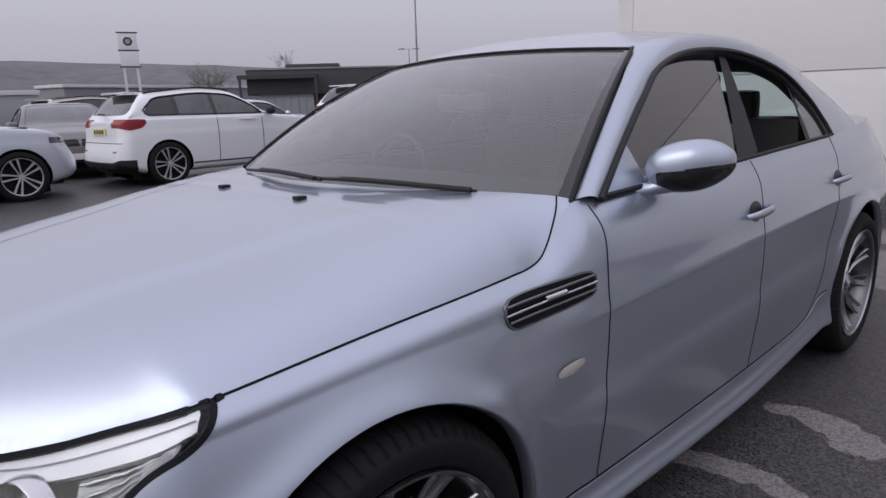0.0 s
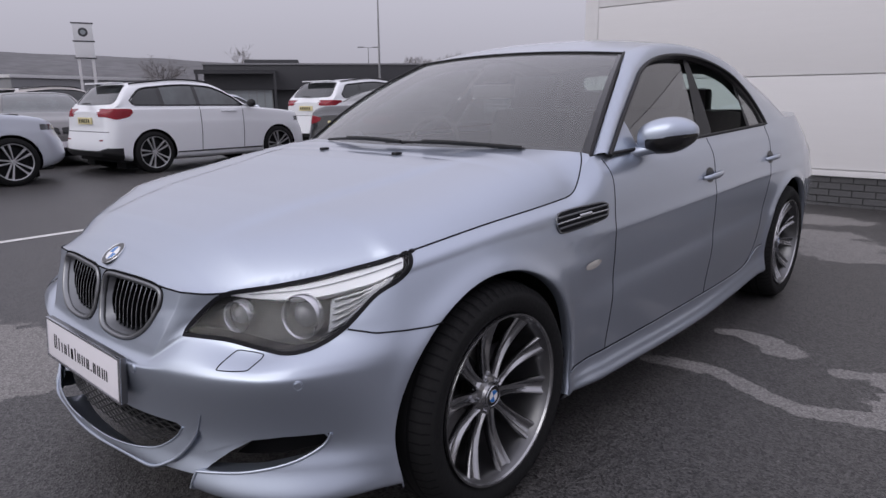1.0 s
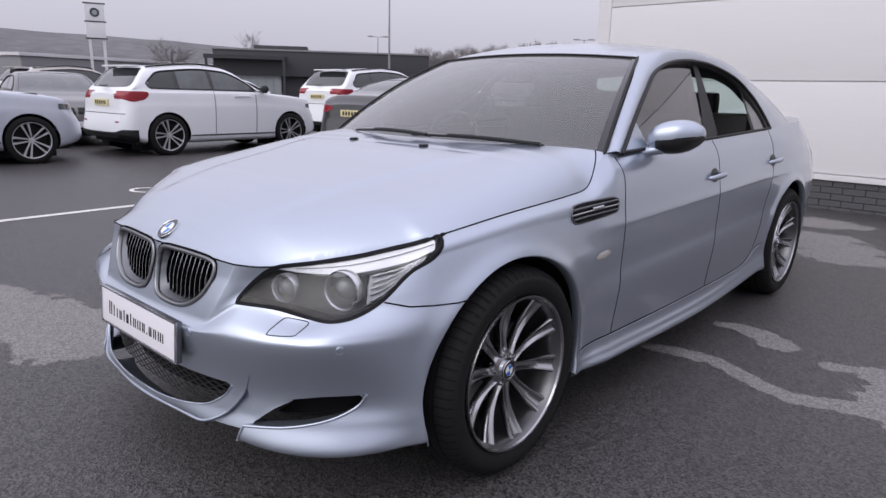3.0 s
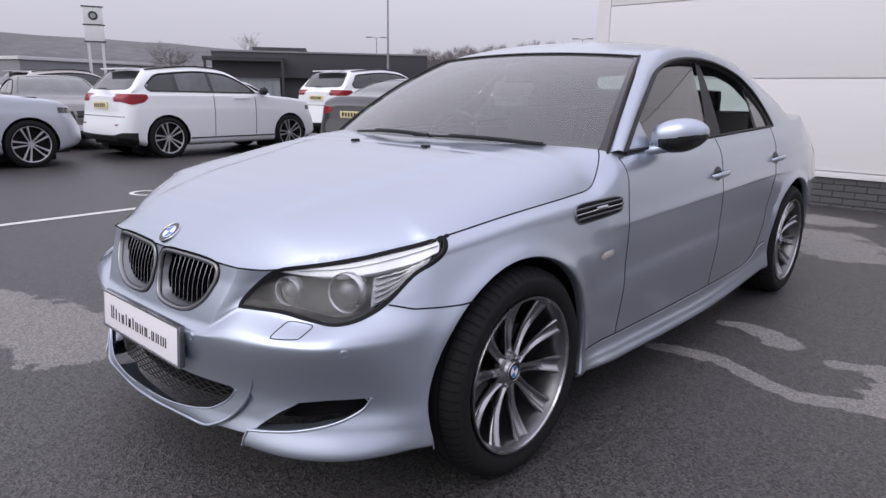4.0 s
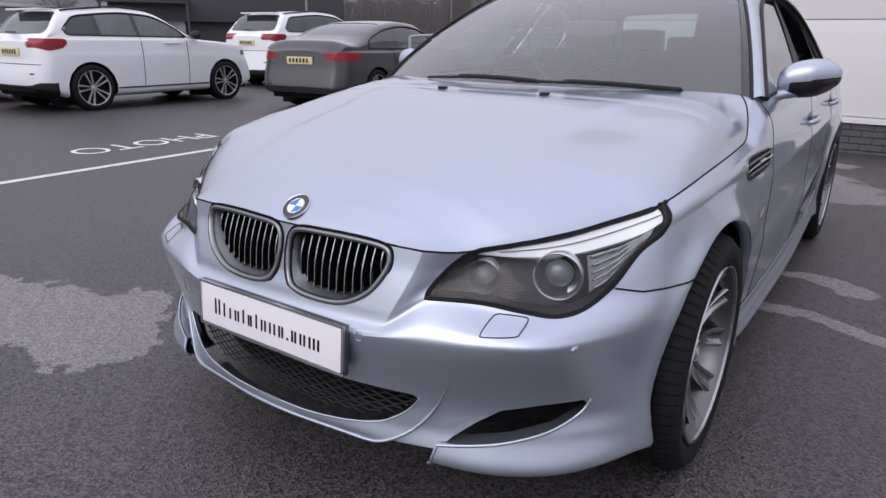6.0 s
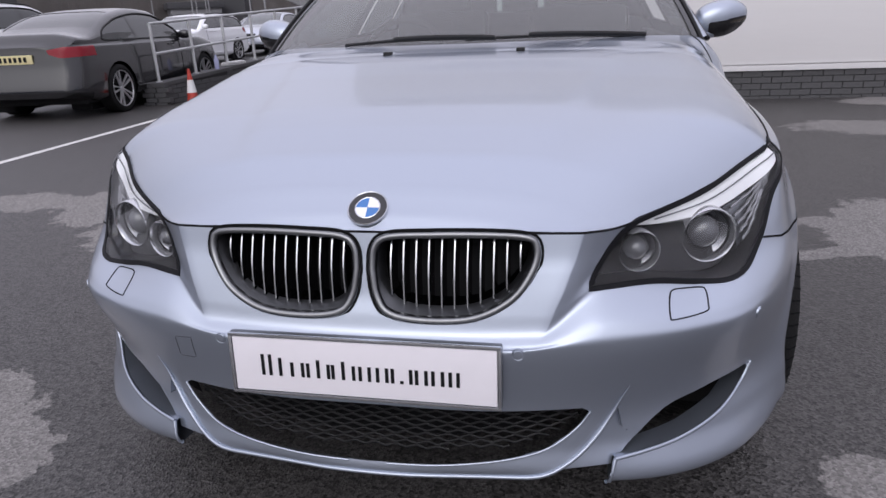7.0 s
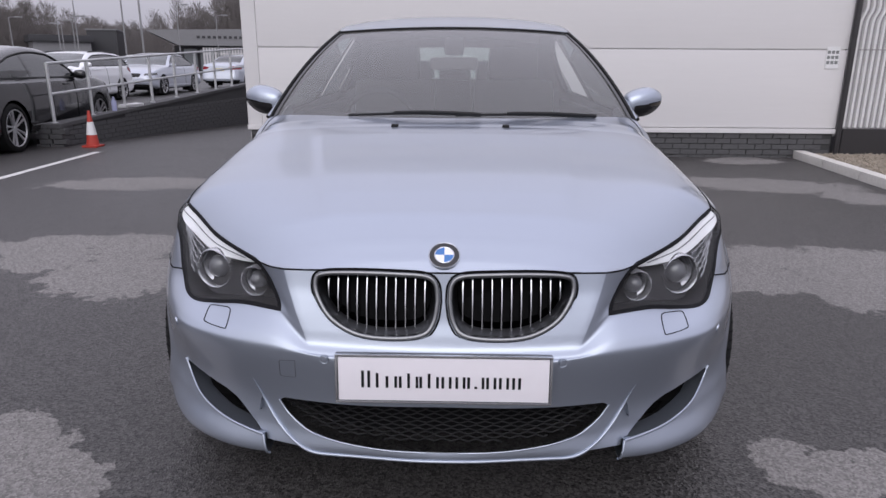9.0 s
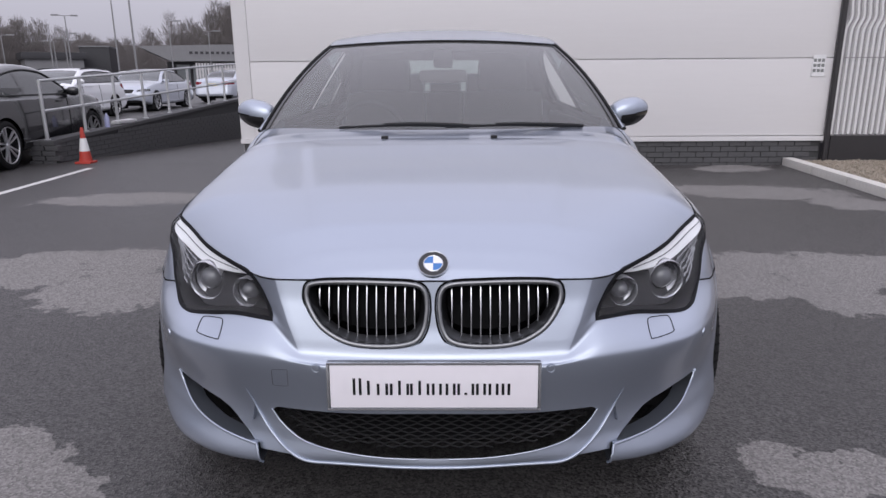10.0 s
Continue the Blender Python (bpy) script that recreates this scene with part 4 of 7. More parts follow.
# bumper: intakes, mesh, flap edges
INTAKE_BACK = SIDE_SKIN.cut_out([(.95, .5), (.765, .41), (.68, .402), (.61, .372), (.555, .335), (.51, .295), (.488, .27), (.48, .1), (.95, .1)], front_view, lambda p: True)
INTAKE_CHEEK = SIDE_SKIN.cut_out([(.2, .262), (.6, .262), (.6, .5), (.2, .5)], front_view, lambda p: True)
# near-black sheet stands for the shade inside the centre intake
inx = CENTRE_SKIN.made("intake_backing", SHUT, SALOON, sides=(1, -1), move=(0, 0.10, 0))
mesh_grille = empty("lower_grille", "", "")
mesh_grille.parent = SALOON
outline = CENTRE_INTAKE[1:-1] + [(-a, b) for a, b in CENTRE_INTAKE[1:-1]][::-1]
for k in range(11):
    z = .290 + .0105 * k
    xs = [x for x in np.arange(-.44, .4401, .011) if inside_of(outline, (x, z))]
    if len(xs) < 4:
        continue
    line = [Vector((x, from_front(x, .34).y + .035, z + .0035 * math.cos(x / .022 * math.pi + k * math.pi))) for x in xs]
    tube("grille_wire", line, 0.0023, BLACK, mesh_grille, sides=5)
for s in (1, -1):
    back = Vector((-0.25 * s, 0.9, 0.02))
    rim = [from_front(s * a, b) for a, b in even([(.765, .398), (.68, .390), (.60, .374), (.53, .345)], .02)]
    n = len(rim)
    duct = meshed("side_intake", rim + [p + back * 0.07 for p in rim], [(i, i + 1, n + i + 1, n + i) for i in range(n - 1)], BLACK, SALOON, "recessed black bumper side intake", 30)
    rim = [from_front(s * a, b) for a, b in even([(.53, .345), (.497, .33), (.482, .395), (.47, .37), (.44, .325), (.40, .288), (.352, .268)], .015)]
    n = len(rim)
    meshed("intake_step", rim + [p + back * 0.016 for p in rim], [(i, i + 1, n + i + 1, n + i) for i in range(n - 1)], PAINT, duct, shade=30)
    low_line = [(.482, .279), (.54, .286), (.62, .299), (.70, .325), (.745, .36), (.765, .398)]
    rim = [from_front(s * a, b) for a, b in even(low_line, .02)]
    n = len(rim)
    meshed("intake_floor", rim + [p + back * 0.06 - Vector((0, 0, .004)) for p in rim], [(i, i + 1, n + i + 1, n + i) for i in range(n - 1)], PAINT, duct, shade=40)
    # near-black sheet stands for the shade deep in the side intake
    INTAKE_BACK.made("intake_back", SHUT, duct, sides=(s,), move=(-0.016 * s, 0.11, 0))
    INTAKE_CHEEK.made("intake_cheek", PAINT, duct, sides=(s,), move=(-0.004 * s, 0.014, 0.0))
    edge = [from_front(s * a, b, 0.001) for a, b in curve_through([(.482, .279), (.54, .286), (.62, .299), (.70, .325), (.745, .36), (.765, .398)], 30)]
    tube("flap_edge", edge, 0.0045, PAINT, duct, sides=8)
    edge = [from_front(s * a, b, 0.001) for a, b in curve_through([(.04, .2845), (.15, .2875), (.27, .2985), (.35, .314), (.405, .35), (.432, .385)], 30)]
    tube("intake_edge", edge, 0.003, PAINT, duct, sides=8)
    edge = [from_front(s * a, b, 0.002) for a, b in curve_through([(.0, .262), (.15, .2615), (.26, .2615), (.34, .262), (.40, .288), (.44, .325), (.47, .37), (.49, .412), (.502, .438)], 44)]
    tube("lip_edge", edge, [0.0042] * 28 + [0.0042 * (16 - k) / 16 + 0.0003 for k in range(16)], PAINT, duct, sides=8)
    edge = [from_front(s * a, b, 0.001) for a, b in curve_through([(.482, .279), (.475, .245), (.468, .212)], 10)]
    tube("flap_end", edge, 0.004, PAINT, duct, sides=8)
    # washer cover, sensors
    quad = curve_through([(.583, .606), (.630, .602), (.642, .597), (.643, .582), (.636, .574), (.578, .570), (.570, .574), (.570, .590), (.574, .603), (.583, .606)], 46)[:-1]
    pts = [from_front(s * a, b) for a, b in quad]
    ribbon("washer_cover_line", pts, [near_normal(p) for p in pts], 0.0026, SHUT, SALOON, 0.0008, closed=True)
    for a, b in ((.297, .526), (.748, .545)):
        p = from_front(s * a, b)
        nn = near_normal(p)
        m = Matrix.Translation(p) @ nn.to_track_quat('Z', 'Y').to_matrix().to_4x4()
        v, f = lathe([(-0.002, .0125), (0.0015, .0115), (0.0008, .0095), (0.0022, .0085), (0.0026, 0.0)], 24, 'Z')
        ob = meshed("parking_sensor", v, f, PAINT, SALOON, "small round parking sensor", 30)
        ob.matrix_basis = m
quad = [(-.375, .515), (-.418, .511), (-.42, .462), (-.377, .464)]
pts = [from_front(a, b) for a, b in even(quad + quad[:1], .008)[:-1]]
ribbon("tow_cover_line", pts, [near_normal(p) for p in pts], 0.0014, TITAN, SALOON, 0.0005, closed=True)

# front plate: lettering shown as plain bars
plate = empty("number_plate", "", "")
plate.parent = SALOON
plate.matrix_basis = Matrix.Translation((0.002, -.797, .488)) @ Matrix.Rotation(radians(-4), 4, 'X')
part("plate_holder", boxed(-.268, -.002, -.0635, .268, .014, .0635, .004), TITAN, plate, "grey plastic holder")
part("plate_panel", boxed(-.260, -.0065, -.0560, .260, -.001, .0560, .0015), PLATE_WHITE, plate, "white plate panel")
for z0, z1 in ((-.0635, -.0575), (.0575, .0635)):
    part("plate_border", boxed(-.268, -.008, z0, .268, -.001, z1, .0015), CHROME, plate)
for x0, x1 in ((-.268, -.262), (.262, .268)):
    part("plate_border", boxed(x0, -.008, -.0575, x1, -.001, .0575, .0015), CHROME, plate)
x = -.203
for wide, high, stems in ((.022, .044, 2), (.012, .038, 1), (.014, .030, 1), (.018, .030, 2), (.012, .038, 1), (.016, .030, 2), (.012, .038, 1), (.020, .030, 2), (.023, .030, 2), (.018, .030, 2), (.006, .006, 1), (.018, .030, 2), (.020, .030, 2), (.036, .030, 3)):
    for k in range(stems):
        x0 = x + (wide - .0068) * (k / (stems - 1) if stems > 1 else .5)
        part("bar", boxed(x0, -.0073, -.022, x0 + .0068, -.0062, -.022 + high), INK, plate, shade=0)
    x += wide + .0113

# seams
EDGE_PTS = [line_at(EDGE, 10 * i / 169) for i in range(170)]
for s in (1, -1):
    sel = [Vector((s * p[0], p[1], p[2])) for p in EDGE_PTS if -.72 < p[1] < .42]
    nrm = [(near_normal(p) + Vector((0, 0, 0.8))).normalized() for p in sel]
    # towards the screen the gap turns in and leaves a strip of the wing beside it
    for x, y in curve_through([(.835, .44), (.829, .50), (.815, .555), (.793, .605), (.765, .645)], 22):
        sel.append(Vector((s * x, y, bonnet_z(x, y))))
        nrm.append(Vector((.3 * s, -.2, 1)).normalized())
    ribbon("bonnet_gap", sel, nrm, 0.0042, SHUT, SALOON, 0.0015)
    lamp_tail = [from_corner(.305, .655, 0, s)]
    seam(lamp_tail + [from_side(y, z, 0, s) for y, z in ((-.40, .643), (-.33, .6405), (-.27, .641), (-.235, .645))], name="bumper_gap")
    seam([from_side(y, z, 0, s) for y, z in curve_through([(.698, .990), (.699, .92), (.690, .84), (.678, .72), (.672, .55), (.668, .40), (.665, .305)], 30)], 0.003, name="door_gap")
    seam([from_side(y, z, 0, s) for y, z in curve_through([(1.66, 1.018), (1.655, .90), (1.64, .70), (1.625, .50), (1.62, .302)], 30)], 0.0022, name="door_gap")
    seam([from_side(y, z, 0, s) for y, z in curve_through([(2.555, 1.04), (2.53, .93), (2.49, .80), (2.42, .66), (2.37, .56), (2.33, .43), (2.27, .355), (2.18, .315), (2.0, .303)], 40)], 0.0025, name="door_gap")
    line = [from_side(y, z, 0.0005, s) for y, z in curve_through([(.395, .307), (.65, .303), (1.2, .299), (1.9, .302), (2.15, .313), (2.28, .345), (2.36, .385), (2.46, .395)], 60)]
    seam(line, 0.004, name="skirt_gap")
    tube("skirt_edge", [p + Vector((s * .0015, 0, -.005)) for p in line], 0.0024, PAINT, SALOON, sides=6)

# side vents, markers, handles, mirrors
for s in (1, -1):
    ring = curve_through([(.322, .812), (.330, .838), (.37, .848), (.52, .853), (.605, .852), (.632, .838), (.628, .812), (.60, .797), (.45, .787), (.36, .784), (.332, .792), (.322, .812)], 60)[:-1]
    pts = [from_side(a, b, 0, s) for a, b in ring]
    nrm = [near_normal(p) for p in pts]
    vent = ring_on(pts, nrm, [(0.004, -0.002), (0.003, 0.004), (-0.001, 0.0045), (-0.003, 0.001), (-0.003, -0.001)], "side_vent", TITAN, SALOON, "black side vent with chrome slats and small badge")
    v, f = filled(ring, 0.02)
    meshed("vent_back", [from_side(a, b, 0.0015, s) for a, b in v], f if s < 0 else f, INK, vent, shade=60)
    for k, (a0, a1) in enumerate(((.326, .622), (.318, .630), (.322, .626))):
        z0 = .800 + .0165 * k
        slat = [from_side(a0 + (a1 - a0) * i / 14, z0 + .010 * i / 14, 0.008, s) for i in range(15)]
        tube("vent_slat", slat, 0.0034, CHROME if k == 1 else TITAN, vent, sides=8)
    bar = [from_side(.44 + .07 * i / 5, .826 + .002 * i / 5, 0.010, s) for i in range(6)]
    tube("vent_badge", bar, 0.007, CHROME, vent, "small chrome badge", sides=8)
    drop = curve_through([(.458, .652), (.478, .663), (.53, .667), (.568, .660), (.560, .648), (.51, .640), (.472, .642), (.458, .652)], 30)[:-1]
    v, f = filled(drop, 0.008)
    meshed("side_marker", [from_side(a, b, 0.003 + 0.004 * max(0, 1 - ((a - .515) / .045) ** 2 - ((b - .651) / .018) ** 2), s) for a, b in v], f, ORANGE_CLEAR, SALOON, "clear side indicator lens", 60)
    for hy, hz in ((1.60, .855), (2.52, .872)):
        # near-black disc on the uncut door paints the shade of the recess
        cup = [(hy - .015 + .052 * math.cos(t), hz + .005 + .034 * math.sin(t)) for t in (k * math.tau / 28 for k in range(28))]
        v, f = filled(cup, 0.012)
        c = meshed("door_handle", [from_side(a, b, 0.0012, s) for a, b in v], f, LAMP_DARK, SALOON, "body-coloured pull handle over a dark disc for the shaded recess", 60)
        pull = [from_side(hy - .10 + .20 * i / 12, hz - .004 + .010 * i / 12, 0.004 + 0.030 * math.sin(math.pi * min(1, max(0, i / 12))) ** 0.5, s) for i in range(13)]
        verts = []
        for i, p in enumerate(pull):
            hh = 0.014 * (0.55 + 0.45 * math.sin(math.pi * i / 12) ** 0.5)
            for t in range(10):
                q = math.tau * t / 10
                verts.append(p + Vector((s * 0.009 * math.cos(q), 0, hh * math.sin(q))))
        fs = grid_faces(13, 10)
        fs += [(i * 10 + 9, (i + 1) * 10 + 9, (i + 1) * 10, i * 10) for i in range(12)] + [tuple(range(10)), tuple(range(120, 130))]
        meshed("handle_pull", verts, fs, PAINT, c, shade=60)
    # door mirror: a painted cap over a black underside, on a foot at the sail panel
    verts = []
    nu, nv = 160, 64
    for i in range(nu):
        a = math.tau * i / nu
        for j in range(nv):
            b = math.pi * j / (nv - 1)
            ex = lambda t, p: math.copysign(abs(t) ** p, t)
            x = .920 + .100 * -math.cos(b)
            taper = (math.sin(b) ** 0.62) * (1 - .30 * max(0, (x - .93) / .09) ** 2)
            y = 1.020 + .075 * taper * ex(math.cos(a), .8) + .03 * (x - .92) / .1
            z = 1.062 + .069 * taper * ex(math.sin(a), .85) + .012 * (x - .92) / .1
            verts.append((s * x, y, z))
    top, low = [], []
    for i in range(nu):
        for j in range(nv - 1):
            f = (i * nv + j, ((i + 1) % nu) * nv + j, ((i + 1) % nu) * nv + j + 1, i * nv + j + 1)
            c = sum((Vector(verts[k]) for k in f), Vector()) / 4
            (low if c.z < 1.052 + .16 * (abs(c.x) - .90) and abs(c.x) > .866 else top).append(f if s < 0 else f[::-1])
    mirror = meshed("door_mirror", verts, top, PAINT, SALOON, "silver door mirror with black underside", 180)
    meshed("mirror_underside", [(x, y, z) for x, y, z in verts], low, GLOSS_BLACK, mirror, "black lower shell", 180)
    for z0, y0, r0 in ((.995, .985, .013), (1.012, 1.03, .011)):
        tube("mirror_foot", [(s * (.79 + .09 * i / 5), y0 - .06 + .055 * i / 5, z0 + .022 * (i / 5) ** 2) for i in range(6)], [r0 * 2.2, r0 * 1.9, r0 * 1.6, r0 * 1.5, r0 * 1.7, r0 * 2.0], PAINT, mirror, sides=10)
    sail = [(.735, 1.003), (.955, 1.012), (.948, 1.04), (.925, 1.13), (.910, 1.145), (.88, 1.115), (.81, 1.055)]
    v, f = filled(sail, 0.03)
    meshed("sail_panel", [(s * (side_x(b) + .007), a + .02, b) for a, b in v], f if s > 0 else [q[::-1] for q in f], PAINT, mirror, shade=60)
    # glass, pillars and trims of the side windows
    dl = [Vector((s * p[0], p[1], p[2])) for p in curve_through(DAYLIGHT, 90)]
    tube("window_trim", [p + Vector((s * .004, 0, 0)) for p in dl], 0.009, BLACK, SALOON, "black window trim", sides=8)
    tube("frame_lining", [p + Vector((-s * .016, 0, -.002)) for p in dl], 0.015, CABIN, SALOON, "dark lining of the window frame", sides=8)
    belt = [Vector((s * p[0], p[1], p[2])) for p in curve_through([(.826, .735, 1.001), (.824, 1.2, 1.013), (.820, 1.6, 1.023), (.814, 2.1, 1.037), (.805, 2.59, 1.050)], 50)]
    tube("belt_trim", [p + Vector((s * .001, 0, .004)) for p in belt], 0.0075, BLACK, SALOON, sides=8)
    lid = [(p[1], p[2]) for p in curve_through(DAYLIGHT, 60)]

    def pane(name, y0, y1, lean0, lean1, mat, inset, label="", wide=0.0):
        """Side glass between two leaning edges, under the window line."""
        poly = []
        def edge_y(yb, lean, z):
            return yb + lean * (z - 1.03)
        ys = []
        for y, z in lid:
            if edge_y(y0, lean0, z) <= y <= edge_y(y1, lean1, z):
                ys.append((y, z))
        if not ys:
            return None
        low0, low1 = (edge_y(y0, lean0, 1.005 + .017 * (y0 - .75)), 1.005 + .025 * (y0 - .75)), (edge_y(y1, lean1, 1.005 + .025 * (y1 - .75)), 1.005 + .025 * (y1 - .75))
        up = [np.array(low0)] + [np.array(q) for q in ys if q[1] > low0[1]] + [np.array(low1)]
        v, f = filled([tuple(q) for q in up], 0.05)
        return meshed(name, [(s * (side_x(b) - inset), a, b) for a, b in v], f if s > 0 else [q[::-1] for q in f], mat, SALOON, label, 60)

    g1 = pane("door_glass", .70, 1.60, .45, .68, SIDE_GLASS, .004, "tinted front door glass")
    pane("centre_pillar", 1.60, 1.775, .68, .40, BLACK, .000, "black pillar between the doors")
    if s < 0:  # the other rear door has its glass wound down
        pane("rear_door_glass", 1.775, 2.29, .40, .30, SIDE_GLASS, .006, "tinted rear door glass")
    g2 = pane("quarter_glass", 2.34, 2.62, .30, .30, SIDE_GLASS, .004, "small fixed rear quarter glass")
    pane("quarter_bar", 2.29, 2.34, .30, .30, BLACK, .001)

# cowl, wipers, washer jets
cowl = [screen_point(a, -.03) for a in np.linspace(0, 1, 24)]
full = [np.array((-p[0], p[1], p[2])) for p in cowl[:0:-1]] + cowl
verts = []
for p in full:
    verts += [(p[0], p[1] - .05, p[2] - .028), (p[0], p[1] - .01, p[2] - .012), (p[0], p[1] + .035, p[2] + .0)]
meshed("cowl", verts, grid_faces(len(full), 3), BLACK, SALOON, "black plastic cowl under the screen", 60)
# dark border printed round the glass
for s in (1, -1):
    verts = []
    for b in np.linspace(0, 1, 24):
        for a in (.968, 1.0):
            p = screen_point(a, b)
            verts.append((s * p[0], p[1] - .002, p[2] + .003))
    meshed("screen_border", verts, grid_faces(24, 2, flip=s > 0), GLOSS_BLACK, SALOON, shade=60)
    tube("screen_seal", [(s * p[0] * 1.004, p[1], p[2] + .006) for p in (screen_point(1.0, b) for b in np.linspace(-.02, 1, 24))], .006, BLACK, SALOON, sides=6)
tube("screen_seal", [(p[0], p[1] - .004, p[2] + .003) for p in ([np.array((-q[0], q[1], q[2])) for q in [screen_point(a, 1.0) for a in np.linspace(1, 0.02, 16)]] + [screen_point(a, 1.0) for a in np.linspace(0, 1, 16)])], .005, BLACK, SALOON, sides=6)
for x0, x1, b1 in ((-.42, .12, .035), (.02, .60, .03)):
    line = []
    for i in range(15):
        a = x0 + (x1 - x0) * i / 14
        p = screen_point(abs(a) / .78, .006 + .4 * b1 * math.sin(i / 14 * math.pi))
        line.append((a, p[1] - .014, p[2] + .010))
    arm = tube("wiper", line, 0.0055, BLACK, SALOON, "black wiper blade resting at the screen's foot", sides=6)
    tube("wiper_arm", [(p[0] * .9 + x1 * .1, p[1] - .022, p[2] + .006) for p in line[4:]], 0.008, BLACK, arm, sides=6)
for s in (1, -1):
    z = bonnet_z(.212, .279)
    part("washer_jet", boxed(s * .212 - .013, .262, z - .004, s * .212 + .013, .292, z + .009, .004), BLACK, SALOON, "small black washer jet on the bonnet")

# cabin
part("dashboard", boxed(-.70, .66, .70, .70, 1.02, 1.005, .05), CABIN, SALOON, "dark dashboard")
part("cabin_floor", boxed(-.78, .5, .22, .78, 3.1, .30, .02), CABIN, SALOON)
part("parcel_shelf", boxed(-.66, 2.72, .98, .66, 3.16, 1.03, .02), CABIN, SALOON)
for s in (1, -1):
    surfaced("rear_pillar_lining", lambda a, b: (lambda k: backlight_point(k + (1 - k) * a, b) - np.array((0, .03, .012)))(.74 - .30 * max(0, 1 - b / .42) ** 2), 9, 22, CABIN, SALOON, "dark rear pillar lining", sides=(s,))
surfaced("rear_header", lambda a, b: backlight_point(a, -.02 + .20 * b) - np.array((0, .034, .016)), 14, 5, CABIN, SALOON, "dark header over the rear screen", sides=(1, -1))
surfaced("headlining", lambda a, b: roof_point(a * .98, b) - np.array((0, 0, .02)), 12, 20, LINING, SALOON, sides=(1, -1))
for s in (1, -1):
    part("door_trim", boxed(min(s * .74, s * .79), .75, .35, max(s * .74, s * .79), 2.5, 1.0, .02), CABIN, SALOON)
    seat = part("front_seat", boxed(s * .37 - .25, 1.30, .32, s * .37 + .25, 1.80, .56, .06), LEATHER, SALOON, "dark leather front seat")
    bm = boxed(-.255, -.07, 0, .255, .07, .66, .06)
    back = part("seat_back", bm, LEATHER, seat)
    back.matrix_basis = Matrix.Translation((s * .37, 1.82, .50)) @ Matrix.Rotation(radians(-17), 4, 'X')
    rest = part("head_rest", boxed(-.155, -.05, .66, .155, .05, .868, .045), LEATHER, seat)
    rest.matrix_basis = back.matrix_basis.copy()
    rest = part("rear_head_rest", boxed(s * .30 - .15, 2.62, 1.0, s * .30 + .15, 2.74, 1.255, .04), LEATHER, SALOON)
part("rear_head_rest", boxed(-.115, 2.62, .99, .115, 2.74, 1.215, .04), LEATHER, SALOON)
part("rear_bench", boxed(-.68, 2.15, .32, .68, 2.65, .58, .06), LEATHER, SALOON)
part("rear_backrest", boxed(-.68, 2.58, .5, .68, 2.76, 1.13, .05), LEATHER, SALOON)
rim_pts = [(-.37 + .185 * math.cos(t), 1.09 + .05 * math.sin(t), .93 + .178 * math.sin(t)) for t in (k * math.tau / 36 for k in range(36))]
sw = tube("steering_wheel", rim_pts, .014, CABIN, SALOON, "black steering wheel", closed=True)
part("wheel_boss", boxed(-.45, 1.07, .88, -.29, 1.12, .98, .03), CABIN, sw)
rm = part("rear_view_mirror", boxed(-.115, 1.10, 1.205, .125, 1.135, 1.268, .02), LINING, SALOON, "interior mirror on the screen")
part("sensor_pod", boxed(-.045, 1.10, 1.275, .055, 1.20, 1.365, .03), CABIN, rm)
# underside and tail
part("underbody", boxed(-.62, -.35, .20, .62, 3.75, .26, .02), BLACK, SALOON)
# added near-black block keeps the hollow nose dark
part("dark_nose_block", boxed(-.40, -.50, .30, .40, .45, .62, .03), INK, SALOON, shade=0)
for s in (1, -1):
    v, f = filled([(3.60, .87), (3.70, .81), (3.84, .80), (3.84, .93), (3.72, .94)], .03)
    meshed("tail_lamp", [from_side(a, b, .003, s) for a, b in v], f, RED_LENS, SALOON, "red tail lamp lens", 60)


# ---- ground, building, fittings of the car park ----
RAMP_X0, RAMP_Y0, RAMP_X1, RAMP_Y1 = -6.02, 7.5, -5.50, 16.0


def clamp(v, a=0.0, b=1.0):
    return max(a, min(b, v))


def ground_z(x, y):
    """Level near the saloon; beyond the ramp wall the upper lot climbs and the passage beside it falls."""
    fade = clamp((45 - y) / 12)
    up = min(0.10, 0.006 * max(0, y - 7.5))
    down = max(-0.38, -0.042 * max(0, y - 7.5))
    edge = RAMP_X0 + (RAMP_X1 - RAMP_X0) * (y - RAMP_Y0) / (RAMP_Y1 - RAMP_Y0)
    return fade * (up if x < edge else down)


def ground():
    xs = [-3000, -900, -400, -150, -90, -60, -40, -30] + list(np.arange(-24, -6.5, 1.0)) + [-6.2, -6.0, -5.9, -5.8, -5.72, -5.64, -5.56, -5.48, -5.4, -5.3] + list(np.arange(-5, 13, 1.0)) + [20, 40, 90, 400, 3000]
    ys = [-3000, -400, -60, -20] + list(np.arange(-10, 31, 0.5)) + [33, 36, 40, 45, 60, 120, 400, 900, 3000]
    verts = [(x, y, ground_z(x, y)) for x in xs for y in ys]
    ob = meshed("ground", verts, grid_faces(len(xs), len(ys)), TARMAC, shade=0)
    return tagged(ob, "damp dark tarmac car park with pale dry patches", "ground", kind="structure")


ground()
LINE_WHITE = material("road_paint", (0.62, 0.61, 0.60), 0.7, grain=0.25, scale=25, stain=0.25, stain_scale=6)
CONCRETE = material("pale_concrete", (0.60, 0.58, 0.55), 0.85, grain=0.15, scale=30, stain=0.25, bump=0.2)
GRAVEL = material("beige_gravel", (0.30, 0.26, 0.21), 0.85, grain=0.3, scale=20)
